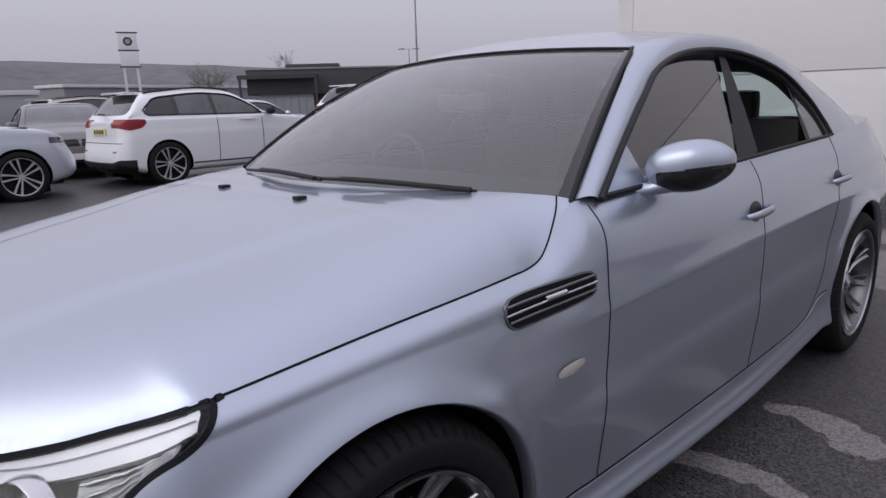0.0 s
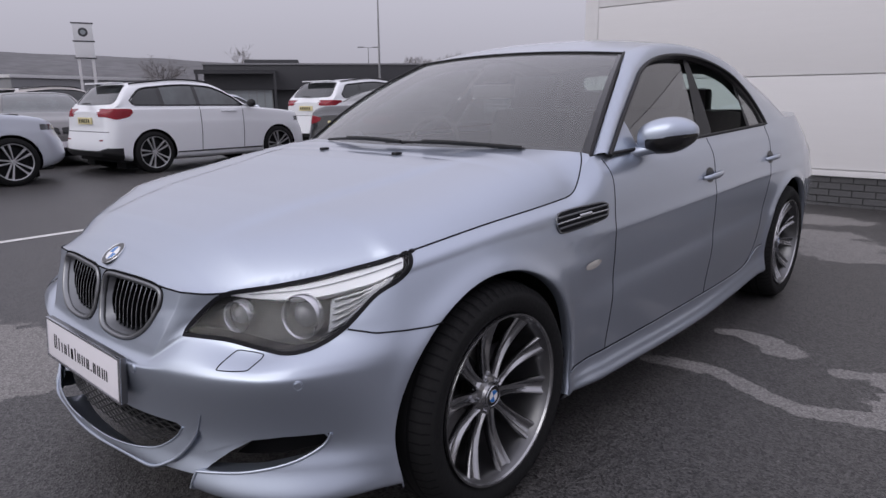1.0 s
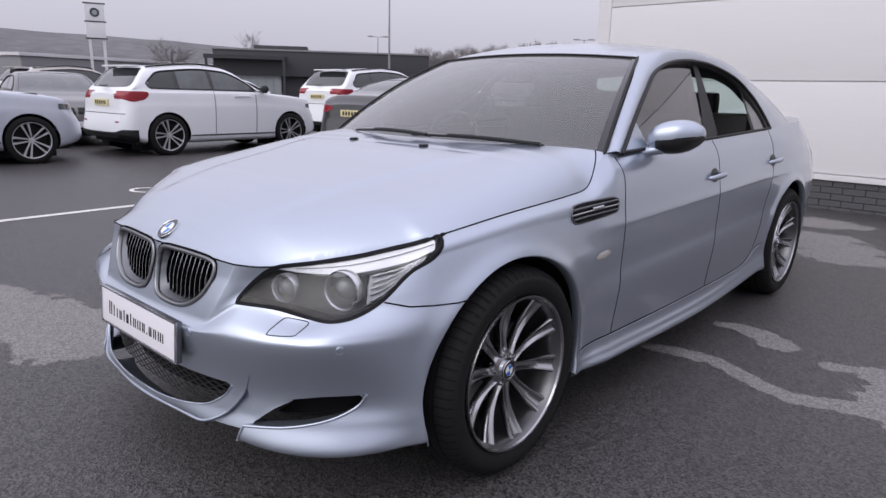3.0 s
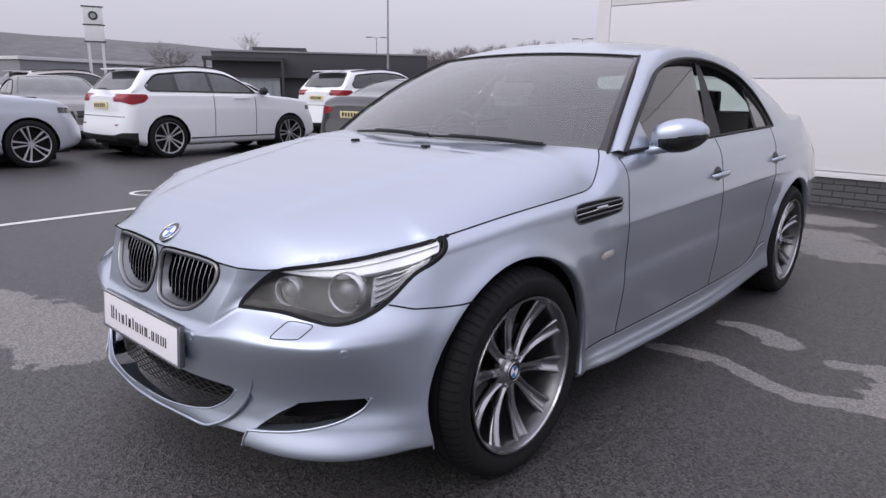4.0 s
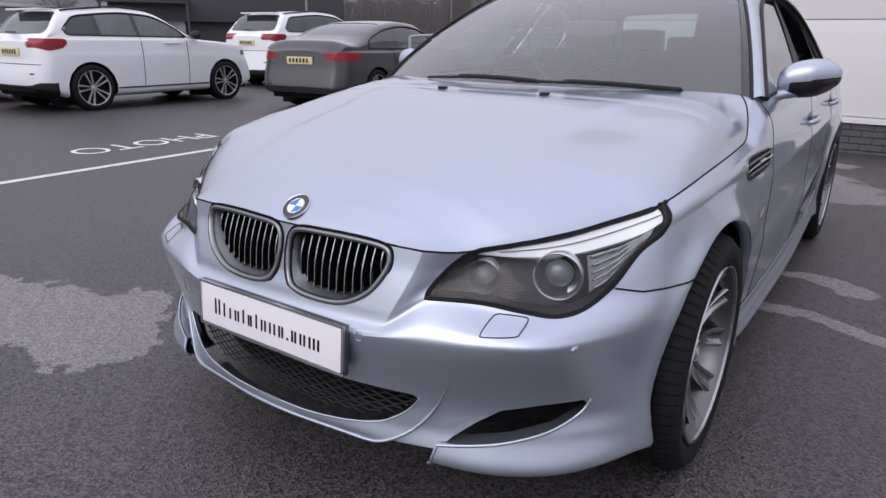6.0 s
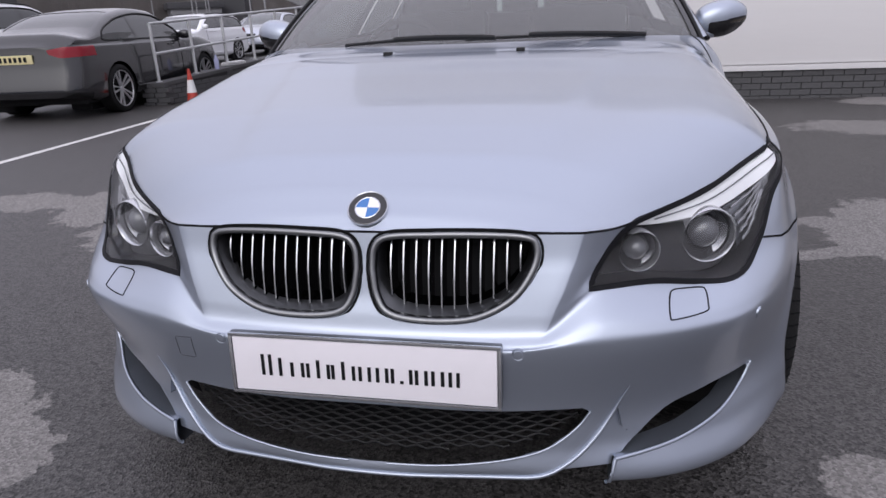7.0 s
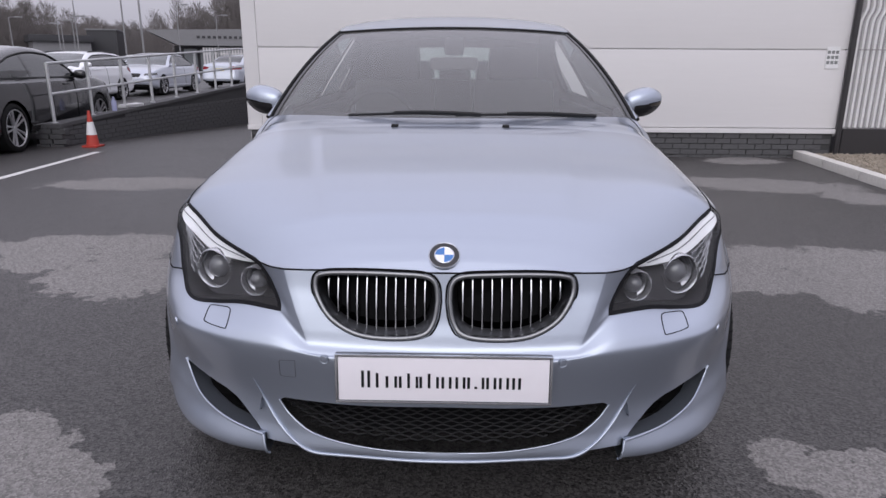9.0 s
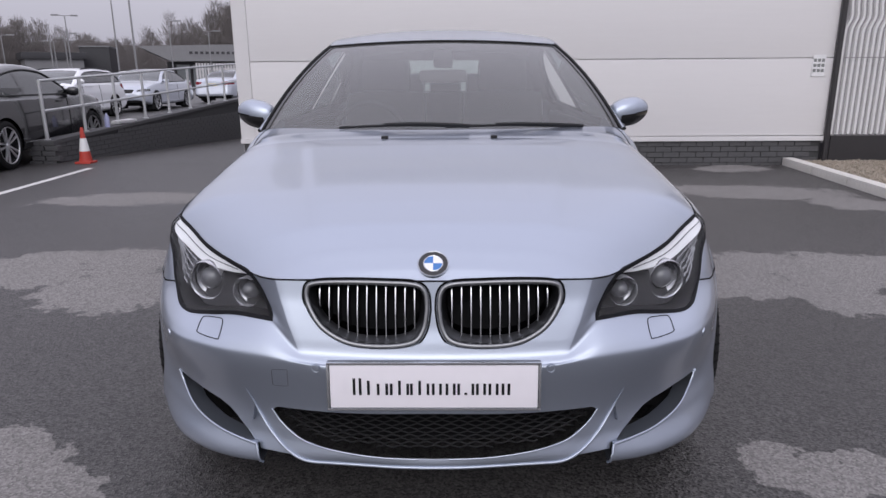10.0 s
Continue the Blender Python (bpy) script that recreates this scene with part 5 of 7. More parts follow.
STEEL = material("galvanised_steel", (0.58, 0.59, 0.60), 0.45, 0.6, grain=0.15, scale=40, stain=0.2)
PIPE = material("dark_downpipe", (0.03, 0.028, 0.03), 0.4, grain=0.1)
ORANGE = material("cone_orange", (0.46, 0.05, 0.035), 0.5, grain=0.12, scale=20)
CONE_WHITE = material("cone_sleeve", (0.75, 0.75, 0.76), 0.4, grain=0.1, scale=30)
FACADE_GLASS = glass_material("facade_glass", (0.35, 0.36, 0.36))
# white and grey of the building mirrored in the glazed bay
REFLECTED_WHITE = material("reflected_white", (0.68, 0.68, 0.68), 0.7, grain=0.05)
REFLECTED_GREY = material("reflected_grey", (0.30, 0.29, 0.30), 0.7, grain=0.08)
DARK_ROOM = material("dark_interior", (0.05, 0.05, 0.052), 0.8, grain=0.2, scale=5)

line = []
for y in np.linspace(-7, 6.92, 60):
    x = -4.745 - 0.0465 * y
    line += [(x - .05, y, .004), (x + .05, y, .004)]
tagged(meshed("road_marking", line, grid_faces(60, 2, flip=True), LINE_WHITE, shade=0), "worn white painted bay line on the tarmac", "road marking", kind="structure")
txt = bpy.data.curves.new("bay_word", 'FONT')
txt.body = "PHOTO"
txt.size = 0.60
txt.extrude = 0.001
txt.space_character = 1.02
txt.materials.append(LINE_WHITE)
word = new("bay_word", txt)
word.matrix_world = Matrix.Translation((-6.02, 3.26, .005)) @ Matrix.Rotation(radians(-90 + 2.7), 4, 'Z') @ Matrix.Diagonal((.82, 1, 1, 1))
tagged(word, "white painted word on the tarmac, letters worn", "road marking", kind="structure")

# white clad building
WALL_Y, WALL_L, WALL_R = 6.93, -2.89, 5.16
shell = part("wall_north", boxed(WALL_L + .02, WALL_Y + .03, .0, WALL_R - .02, WALL_Y + 14, 4.85), WHITE_PANEL, shade=0)
tagged(shell, "white metal clad showroom wall over a grey brick plinth", "wall", kind="structure")
joints = [.405, 1.432, 2.385, 3.35, 4.31, 4.85]
for z0, z1 in zip(joints, joints[1:]):
    part("cladding_panel", boxed(WALL_L + .20, WALL_Y, z0 + .006, WALL_R, WALL_Y + .04, z1 - .006, .003), WHITE_PANEL, shell)
    part("side_panel", boxed(WALL_L, WALL_Y + .20, z0 + .006, WALL_L + .04, WALL_Y + 14, z1 - .006, .003), WHITE_PANEL, shell)
part("corner_flashing", boxed(WALL_L, WALL_Y - .002, .40, WALL_L + .195, WALL_Y + .195, 4.85, .004), WHITE_PANEL, shell)
part("drip_flashing", boxed(WALL_L - .005, WALL_Y - .025, .335, WALL_R, WALL_Y + .03, .397, .004), WHITE_PANEL, shell, "white drip flashing at the foot of the panels")
plinth = part("plinth", boxed(WALL_L + .03, WALL_Y + .02, -.45, WALL_R - .02, WALL_Y + .2, .335), MORTAR, shade=0)
tagged(plinth, "dark grey brick plinth under the cladding", "wall", kind="structure")
side_plinth = part("side_plinth", boxed(WALL_L + .03, WALL_Y + .2, -.6, WALL_L + .15, WALL_Y + 14, .40), BRICK, plinth, shade=0)
GREY_SHEET = material("print_grey", (0.20, 0.21, 0.21), 0.6)
notice = empty("notice", "white notice sheet with dark printed blocks on the wall", "notice", Matrix.Translation((4.97, WALL_Y, 1.33)))
part("sheet", boxed(-.085, -.012, -.14, .085, -.003, .14), CONE_WHITE, notice, shade=0)
for i in range(3):
    for j in range(3):
        part("bar", boxed(-.075 + .053 * i, -.014, .05 - .066 * j, -.035 + .053 * i, -.0115, .09 - .066 * j), GREY_SHEET, notice, shade=0)
pipe = tube("downpipe", [(WALL_R + .03, WALL_Y - .045, z) for z in (.02, 3, 4, 4.85)], .036, PIPE, None, "dark round downpipe at the corner of the wall", 16)
tagged(pipe, category="downpipe")
# glazed bay beyond the downpipe, beside the gravel bed; its ribs model a reflected ribbed building
GX = 8.6
ribs = part("wall_east", boxed(WALL_R - .01, WALL_Y + .02, .30, GX, WALL_Y + .3, 4.85), REFLECTED_GREY, shade=0)
tagged(ribs, "glazed bay wall, its reflection of a ribbed building modelled as ribs", "wall", kind="structure")
x = WALL_R + .10
while x < GX - .1:
    verts = []
    for i in range(64):
        z = .42 + i * .06
        # the ribs waver as the reflection does in uneven glass
        wob = .035 * math.exp(-((z - 1.93) / .10) ** 2) + .022 * clamp((z - 1.93) / .1, -1, 1)
        for o, y in ((0, WALL_Y + .018), (.008, WALL_Y - .012), (.038, WALL_Y - .012), (.046, WALL_Y + .018)):
            verts.append((x + o + wob, y, z))
    meshed("rib", verts, grid_faces(64, 4), REFLECTED_WHITE, ribs, shade=0)
    x += .078
part("rib_joint", boxed(WALL_R + .12, WALL_Y - .016, 1.425, GX, WALL_Y - .013, 1.437), REFLECTED_GREY, ribs, shade=0)
# plain dark block stands in for the planter before the bay
low = part("dark_planter", boxed(WALL_R + .10, WALL_Y - .02, -.1, GX, WALL_Y + .3, .40), PIPE, ribs, shade=0)

# kerb and gravel
KERB = [(4.64, 6.93), (4.57, 6.03), (4.50, 5.13), (4.43, 4.23), (4.36, 3.33), (4.29, 2.43), (4.22, 1.53), (4.15, .63), (4.08, -.27)]
for (x0, y0), (x1, y1) in zip(KERB, KERB[1:]):
    bm = boxed(0, -.90, -.05, .15, -.008, .105, .012)
    ob = part("kerb_stone", bm, CONCRETE, None, "pale concrete kerb stone beside the gravel bed")
    ob.matrix_world = Matrix.Translation((x0, y0, 0)) @ Matrix.Rotation(-math.atan2(x0 - x1, y0 - y1), 4, 'Z')
    tagged(ob, category="kerb", group="kerb stones")
bed = meshed("gravel_bed", [(4.70, 6.9, .06), (4.15, -.3, .06), (GX, -.3, .06), (GX, 6.9, .06), (4.70, 6.9, -.05), (4.15, -.3, -.05), (GX, -.3, -.05), (GX, 6.9, -.05)], [(0, 1, 2, 3), (1, 5, 6, 2), (0, 4, 5, 1)], GRAVEL, shade=0)
tagged(bed, "beige gravel bed along the glazed bay wall", "gravel", kind="structure")
rng = random.Random(4)
verts, faces = [], []
for k in range(4200):
    y = rng.uniform(2.5, 6.85)
    x = rng.uniform(4.64 - .078 * (6.93 - y) + .16, 6.6)
    r = rng.uniform(.010, .028)
    base = len(verts)
    q = Euler((rng.uniform(0, 6), rng.uniform(0, 6), rng.uniform(0, 6))).to_matrix()
    for v in ((1, 0, 0), (-1, 0, 0), (0, .8, 0), (0, -.8, 0), (0, 0, .6), (0, 0, -.6)):
        p = q @ (Vector(v) * r * rng.uniform(.8, 1.2))
        verts.append((x + p.x, y + p.y, .07 + p.z))
    faces += [tuple(base + i for i in f) for f in ((0, 2, 4), (2, 1, 4), (1, 3, 4), (3, 0, 4), (2, 0, 5), (1, 2, 5), (3, 1, 5), (0, 3, 5))]
tagged(meshed("gravel", verts, faces, GRAVEL, shade=0), "loose beige gravel stones", "gravel", kind="stuff")

# ramp wall with rail
ramp = Vector((RAMP_X1 - RAMP_X0, RAMP_Y1 - RAMP_Y0, 0))
run = ramp.length
ramp.normalize()
side = Vector((ramp.y, -ramp.x, 0))


def ramp_top(d):
    return .335 + .047 * d


body = []
for d in np.linspace(.0, run, 30):
    p = Vector((RAMP_X0, RAMP_Y0, 0)) + ramp * d
    for o, z in ((.09, -.6), (.09, ramp_top(d) - .01), (-.09, ramp_top(d) - .01), (-.09, -.6)):
        q = p + side * o
        body.append((q.x, q.y, z))
rw = meshed("ramp_wall", body, grid_faces(30, 4) + [(0, 1, 2, 3)], MORTAR, shade=0)
tagged(rw, "low dark grey brick ramp wall with a sloping top", "wall", kind="structure")
rail = empty("railing", "galvanised steel railing of posts and two bars", "railing", Matrix.Translation((RAMP_X0, RAMP_Y0, .3)))
off = Vector((RAMP_X0, RAMP_Y0, .3))


def on_ramp(d, z):
    p = Vector((RAMP_X0, RAMP_Y0, 0)) + ramp * d - side * .02
    return Vector((p.x, p.y, z)) - off


for k in range(9):
    d = .10 + .98 * k
    tube("post", [on_ramp(d, ramp_top(d) - .03), on_ramp(d, ramp_top(d) + .86)], .026, STEEL, rail, sides=12)
    v, f = lathe([(0, .05), (.012, .05), (.016, .03)], 14, 'Z')
    ob = meshed("post_foot", v, f, STEEL, rail, shade=30)
    ob.matrix_basis = Matrix.Translation(on_ramp(d, ramp_top(d)))
for h in (.86, .42):
    tube("rail_bar", [on_ramp(d, ramp_top(d) + h) for d in np.linspace(.10, run, 12)], .022, STEEL, rail, sides=12)

# cone
cone = empty("traffic_cone", "orange traffic cone with a white sleeve on the tarmac", "cone", Matrix.Translation((-5.45, 7.52, ground_z(-5.4, 7.52))))
bm = boxed(-.115, -.115, 0, .115, .115, .03, .012)
part("cone_base", bm, ORANGE, cone)
for name, mat, z0, z1, r0, r1 in (("cone_foot", ORANGE, .03, .18, .090, .070), ("sleeve", CONE_WHITE, .18, .37, .072, .043), ("cone_tip", ORANGE, .37, .53, .041, .018)):
    v, f = lathe([(z0, r0), (z1, r1)] + ([(z1 + .004, 0)] if name == "cone_tip" else []), 28, 'Z')
    meshed(name, v, f, mat, cone, shade=50)
# rubbish on the ramp wall
sack = part("white_sack", boxed(-.26, -.09, 0, .26, .09, .07, .03), CONE_WHITE, None, "crumpled white sack lying on the ramp wall")
for v in sack.data.vertices:
    v.co += Vector((noise.noise(v.co * 9), noise.noise(v.co * 9 + Vector((5, 0, 0))), .5 * noise.noise(v.co * 8 + Vector((0, 7, 0))))) * .035
sack.matrix_world = Matrix.Translation((-5.90, 9.75, ramp_top(2.25) - .004)) @ Matrix.Rotation(radians(84), 4, 'Z')
tagged(sack, category="sack")
PALE_BLUE = material("bottle_plastic", (0.36, 0.38, 0.58), 0.25, coat=0.5)
v, f = lathe([(0, 0), (0, .04), (.16, .042), (.20, .02), (.24, .018), (.245, 0)], 18, 'Z')
bot = meshed("bottle", v, f, PALE_BLUE, None, "pale blue plastic bottle beside the rail post", 40)
bot.matrix_world = Matrix.Translation((-5.90, 9.15, ramp_top(1.65) - .002))
tagged(bot, category="bottle")


# ---- parked cars ----
DARK_GLASS = material("car_glass", (0.02, 0.023, 0.024), 0.04, coat=0.6, spec=0.5)
# lighter mottled grey paints in sky reflections and light seen through the panes
SCREEN_GLASS = material("sky_mottled_glass", (0.055, 0.064, 0.066), 0.05, coat=1.0, grain=0.75, scale=3.2, stain=0.5, stain_scale=1.8)
CAR_PLASTIC = material("bumper_plastic", (0.016, 0.016, 0.017), 0.6, spec=0.3, grain=0.1, scale=80)
LAMP_CLEAR = material("front_lamp", (0.10, 0.105, 0.11), 0.15, 0.5, coat=1.0, grain=0.5, scale=14)
YELLOW_PLATE = material("rear_plate_yellow", (0.68, 0.60, 0.33), 0.45)
FAR_ALLOY = material("machined_alloy", (0.56, 0.56, 0.58), 0.32, 0.6)
# near-black that stands for shade behind spokes, in arches and inside bodies
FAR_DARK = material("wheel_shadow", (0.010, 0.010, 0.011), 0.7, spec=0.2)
PAINTS = {
    "white": material("white_paint", (0.78, 0.79, 0.82), 0.3, coat=1.0, grain=0.02, scale=3),
    "silver": material("pale_silver_paint", (0.52, 0.55, 0.62), 0.33, 0.5, coat=1.0, grain=0.03, scale=500),
    "grey": material("dark_grey_paint", (0.018, 0.018, 0.021), 0.2, 0.3, coat=1.0, grain=0.04, scale=500),
    "bronze": material("grey_brown_paint", (0.11, 0.105, 0.105), 0.3, 0.4, coat=0.8, grain=0.04, scale=500),
    "champagne": material("champagne_paint", (0.48, 0.45, 0.42), 0.32, 0.5, coat=1.0, grain=0.03, scale=500),
}
# height of the middle line over the length, rear to front, as shares of length and height
SHAPES = {
    "suv": [(0, .66), (.012, .68), (.03, .735), (.10, .89), (.12, .938), (.17, .962), (.34, 1.0), (.45, .99), (.50, .965), (.575, .87), (.675, .715), (.69, .70), (.80, .68), (.92, .645), (.975, .60), (.992, .55), (1, .50)],
    "estate": [(0, .60), (.015, .62), (.04, .67), (.10, .90), (.13, .955), (.18, .975), (.33, 1.0), (.45, .99), (.52, .965), (.60, .86), (.70, .69), (.72, .675), (.85, .635), (.94, .585), (.985, .52), (1, .46)],
    "saloon": [(0, .66), (.015, .70), (.04, .745), (.10, .755), (.165, .765), (.18, .78), (.28, .93), (.33, .975), (.43, 1.0), (.50, .99), (.55, .965), (.62, .86), (.70, .715), (.72, .70), (.85, .655), (.94, .60), (.985, .53), (1, .47)],
    "coupe": [(0, .66), (.015, .70), (.035, .765), (.06, .77), (.11, .765), (.13, .78), (.26, .92), (.34, .975), (.43, 1.0), (.50, .99), (.55, .965), (.62, .86), (.70, .73), (.72, .715), (.85, .665), (.94, .61), (.985, .54), (1, .47)],
}


def spoke_wheel_data():
    """Shared meshes of the parked cars' wheels, for a radius of one."""
    v, f = lathe([(-.30, .76), (-.34, .82), (-.34, .93), (-.28, 1.0), (.28, 1.0), (.34, .93), (.35, .83), (.31, .76)], 48)
    tyre = bpy.data.meshes.new("tyre")
    tyre.from_pydata(v, [], [q[::-1] for q in f])
    tyre.materials.append(RUBBER)
    v, f = lathe([(.32, .77), (.33, .75), (.28, .72), (.05, .66), (.04, 0)], 40)
    rim = bpy.data.meshes.new("rim")
    rim.from_pydata(v, [], [q[::-1] for q in f])
    # the rim's colour holds the shade behind the spokes
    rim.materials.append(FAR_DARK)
    v, f = lathe([(.30, .775), (.335, .76), (.325, .735), (.29, .725)], 40)
    lipm = bpy.data.meshes.new("rim_lip")
    lipm.from_pydata(v, [], [q[::-1] for q in f])
    lipm.materials.append(FAR_ALLOY)
    sv, sf = [], []
    for o in (-1, 1):
        base = len(sv)
        for r, half, x, c in ((.06, .030, .24, .035 * o), (.25, .030, .27, .065 * o), (.50, .038, .29, .105 * o), (.735, .055, .30, .135 * o)):
            sv += [(x - .06, c - half, r), (x, c - half * .8, r), (x, c + half * .8, r), (x - .06, c + half, r)]
        sf += [tuple(base + i for i in q) for q in grid_faces(4, 4, flip=True)]
    spoke = bpy.data.meshes.new("spoke")
    spoke.from_pydata(sv, [], sf)
    spoke.materials.append(FAR_ALLOY)
    v, f = lathe([(.27, 0), (.27, .07), (.22, .11)], 20)
    hubm = bpy.data.meshes.new("hub_cap")
    hubm.from_pydata(v, [], f)
    hubm.materials.append(FAR_ALLOY)
    for me in (tyre, rim, lipm, hubm):
        me.polygons.foreach_set("use_smooth", [True] * len(me.polygons))
        me.set_sharp_from_angle(angle=radians(35))
    return tyre, rim, lipm, spoke, hubm


WHEEL_DATA = spoke_wheel_data()


def parked_car(name, label, shape, paint, place, heading, L, W, H, base, rear_hang, radius=.34, group="", doors=(), rails=False, panes=(), z=0.0, plate="yellow", trim=True):
    """A car standing at place (middle of its wheelbase), nose towards heading in degrees from +x."""
    car = empty(name, label, "car", Matrix.Translation((place[0], place[1], z)) @ Matrix.Rotation(radians(heading - 90), 4, 'Z'), group)
    y0 = -base / 2 - rear_hang
    tall = SHAPES[shape]
    mat = PAINTS[paint]
    belt = .70 * H if shape in ("suv", "estate") else .665 * H

    def zt(y):
        return H * profile(tall, clamp((y - y0) / L))

    def half(y):
        t = 2 * (y - y0) / L - 1
        return W / 2 * (1 - .035 * abs(t) ** 2 - .05 * abs(t) ** 8)

    ends = [0, .006, .02, .05, .09, .14, .20, .28, .38, .5]
    ds = [e / 4.5 for e in ends]
    ts = [0, 0, 0] + ds + list(np.linspace(.135, .865, 44)) + [1 - e for e in ds[::-1]] + [1, 1, 1]
    inner = [0.0, .4, .75]
    shut = inner + [1] * (len(ts) - 6) + inner[::-1]
    tail_in = [(.2, .10), (.32, .02), (.45, 0), (.58, .005), (.66, .06), (belt, .10), (2, .10)]
    nose_in = [(.2, .10), (.32, .02), (.45, 0), (.55, .01), (.68, .06), (.8, .11), (2, .13)]
    rows = []
    for t, k in zip(ts, shut):
        y = y0 + L * t
        d = L * min(t, 1 - t)
        r = .24 if t < .5 else .36
        corner = r - math.sqrt(max(0, r * r - (r - min(d, r)) ** 2))
        w, top = half(y) - .8 * corner, zt(y)
        zb = min(belt, top - .03)
        h = max(0, top - zb - .05)
        under = .21 + .10 * clamp((abs(2 * t - 1) - .8) / .2)
        wr = (.93 * w - .44 * h) if h > 0.02 else .86 * w
        mid = zb - .30 * (zb - .38)
        pts = [(.86 * w, under), (.975 * w, under + .05), (w, .42), (1.0 * w, mid - .10), (.985 * w, mid + .02), (.965 * w, zb - .04), (.93 * w, zb), (wr + .02, top - .055 - .02 * (h > .05)), (.72 * wr, top - .015), (.36 * wr, top - .003), (0, top)]
        row = []
        for x, z_ in pts:
            fall = math.exp(-(d / .35) ** 2)
            y_ = y + profile(tail_in, z_) * fall if t < .5 else y - profile(nose_in, z_) * fall
            row.append((x * k, y_, z_))
        rows.append(row)
    n = len(rows[0])
    per = 3
    g = np.array([[cat(r, j / per) for j in range((n - 1) * per + 1)] for r in rows])
    g[:, :, 0] = np.maximum(g[:, :, 0], 0)
    nn = np.cross(np.gradient(g, axis=0), np.gradient(g, axis=1))
    nn = nn / (np.linalg.norm(nn, axis=2, keepdims=True) + 1e-9)
    if nn[len(ts) // 2, 9, 0] < 0:
        g, nn = g[::-1], -nn[::-1]
    skin = Skin.of_grid(g, nn)
    tree = BVHTree.FromPolygons([tuple(p) for p in skin.pts], [tuple(f) for f in skin.polys])

    def flank(y, z_, lift=0.0, s=1):
        p, q, *_ = tree.ray_cast(Vector((3, y, z_)), Vector((-1, 0, 0)))
        if p is None:
            p = tree.find_nearest(Vector((W / 2, y, z_)))[0]
        return Vector((s * (p.x + lift), p.y, p.z))

    for s in (-1, 1):
        skin.cut_out(circle_poly(s * base / 2, radius, radius + .045, 40), side_view, lambda p: p[0] > W * .33)
    # side windows: one band of glass with dark pillars in it
    ya, yb = y0 + L * panes[0], y0 + L * panes[-1]
    lift = .44 if shape == "suv" else .30 if shape == "estate" else .34
    roofline = [(y, zt(y) - .10) for y in np.linspace(ya + lift, yb, 26) if zt(y) - .10 > belt + .07]
    band = [(ya, belt + .055), (ya + .06, belt + .03), (roofline[-1][0] + .17, belt + .015)] + roofline[::-1] + [(ya + lift * .62, roofline[0][1] - .04), (ya + lift * .25, belt + .15)]
    if shape == "suv":
        # the last pane ends in a rounded tip
        band = [(ya + .13, belt + .115), (ya + .145, belt + .07), (ya + .20, belt + .035), (roofline[-1][0] + .17, belt + .015)] + roofline[::-1] + [(ya + lift * .72, roofline[0][1] - .035), (ya + .20, belt + .185), (ya + .15, belt + .145)]
    got = skin.cut_out(band, side_view, lambda p: p[2] > belt - .03 and p[0] > W * .2)
    for a, b in zip(panes, panes[1:]):
        pa, pb = y0 + L * a + .035 * (a != panes[0]), y0 + L * b - .035 * (b != panes[-1])
        if b == panes[-1]:
            pb += .4
        pane = got.cut_out([(pa, belt - .1), (pb, belt - .1), (pb - (.05 if b != panes[-1] else 0), H + .1), (pa - (.05 if a != panes[0] else 0), H + .1)], side_view, lambda p: True)
        for s in (1, -1):
            pane.made("side_window", SCREEN_GLASS if name == "compact_suv" and a != panes[0] else DARK_GLASS, car, sides=(s,), shift=-.004)
    for a in panes[1:-1]:
        yc = y0 + L * a
        strip = got.cut_out([(yc - .2, belt - .1), (yc + .2, belt - .1), (yc + .15, H + .1), (yc - .25, H + .1)], side_view, lambda p: True)
        for s in (1, -1):
            if strip.polys:
                strip.made("window_pillar", GLOSS_BLACK, car, "black pillar between the windows", sides=(s,), shift=-.001)
    made = [band]

    def top_view(p):
        return p[0], p[1]

    def end_view(p):
        return p[0], p[2]

    yt, yb = (y0 + L * .515, y0 + L * .672) if shape == "suv" else (y0 + L * .535, y0 + L * .70)
    got = skin.cut_out([(-.1, yt), (.33 * W, yt), (.415 * W, yb), (-.1, yb + .02)], top_view, lambda p: p[2] > belt)
    got.made("windscreen", SCREEN_GLASS, car, sides=(1, -1), shift=-.006)
    if shape in ("suv", "estate"):
        got = skin.cut_out([(-.1, belt + .03), (.36 * W, belt + .05), (.385 * W, belt + .09), (.335 * W, H * .915), (.28 * W, H * .935), (-.1, H * .94)], end_view, lambda p: p[1] < y0 + L * .16)
    else:
        ya, yb = y0 + L * .175, y0 + L * .325
        got = skin.cut_out([(-.1, ya), (.37 * W, ya), (.30 * W, yb), (-.1, yb)], top_view, lambda p: p[2] > belt)
    got.made("rear_window", DARK_GLASS, car, sides=(1, -1), shift=-.006)
    # lamps
    zl = belt - (.085 if shape in ("suv", "estate") else .075)
    tall_lamp = 1.0 if shape in ("suv", "estate") else .75
    got = skin.cut_out([(.25 * W, zl + .02), (.27 * W, zl - .05), (.36 * W, zl - .11 * tall_lamp), (.6 * W, zl - .09 * tall_lamp), (.6 * W, zl + .065 * tall_lamp), (.38 * W, zl + .07 * tall_lamp)], end_view, lambda p: p[1] < y0 + .50 and p[0] > .2 * W)
    if shape in ("suv", "estate"):
        skin.polys += got.polys
        got = skin.cut_out([(y0 - .2, zl - .045), (y0 + .10, zl - .07), (y0 + .22, zl - .115), (y0 + .42, zl - .075), (y0 + .52, zl + .02), (y0 + .46, zl + .065), (y0 + .18, zl + .065), (y0 - .2, zl + .03)], side_view, lambda p: p[0] > .24 * W and p[1] < y0 + .6)
    for s in (1, -1):
        got.made("tail_lamp", RED_LENS, car, "red tail lamp", sides=(s,), shift=.003)
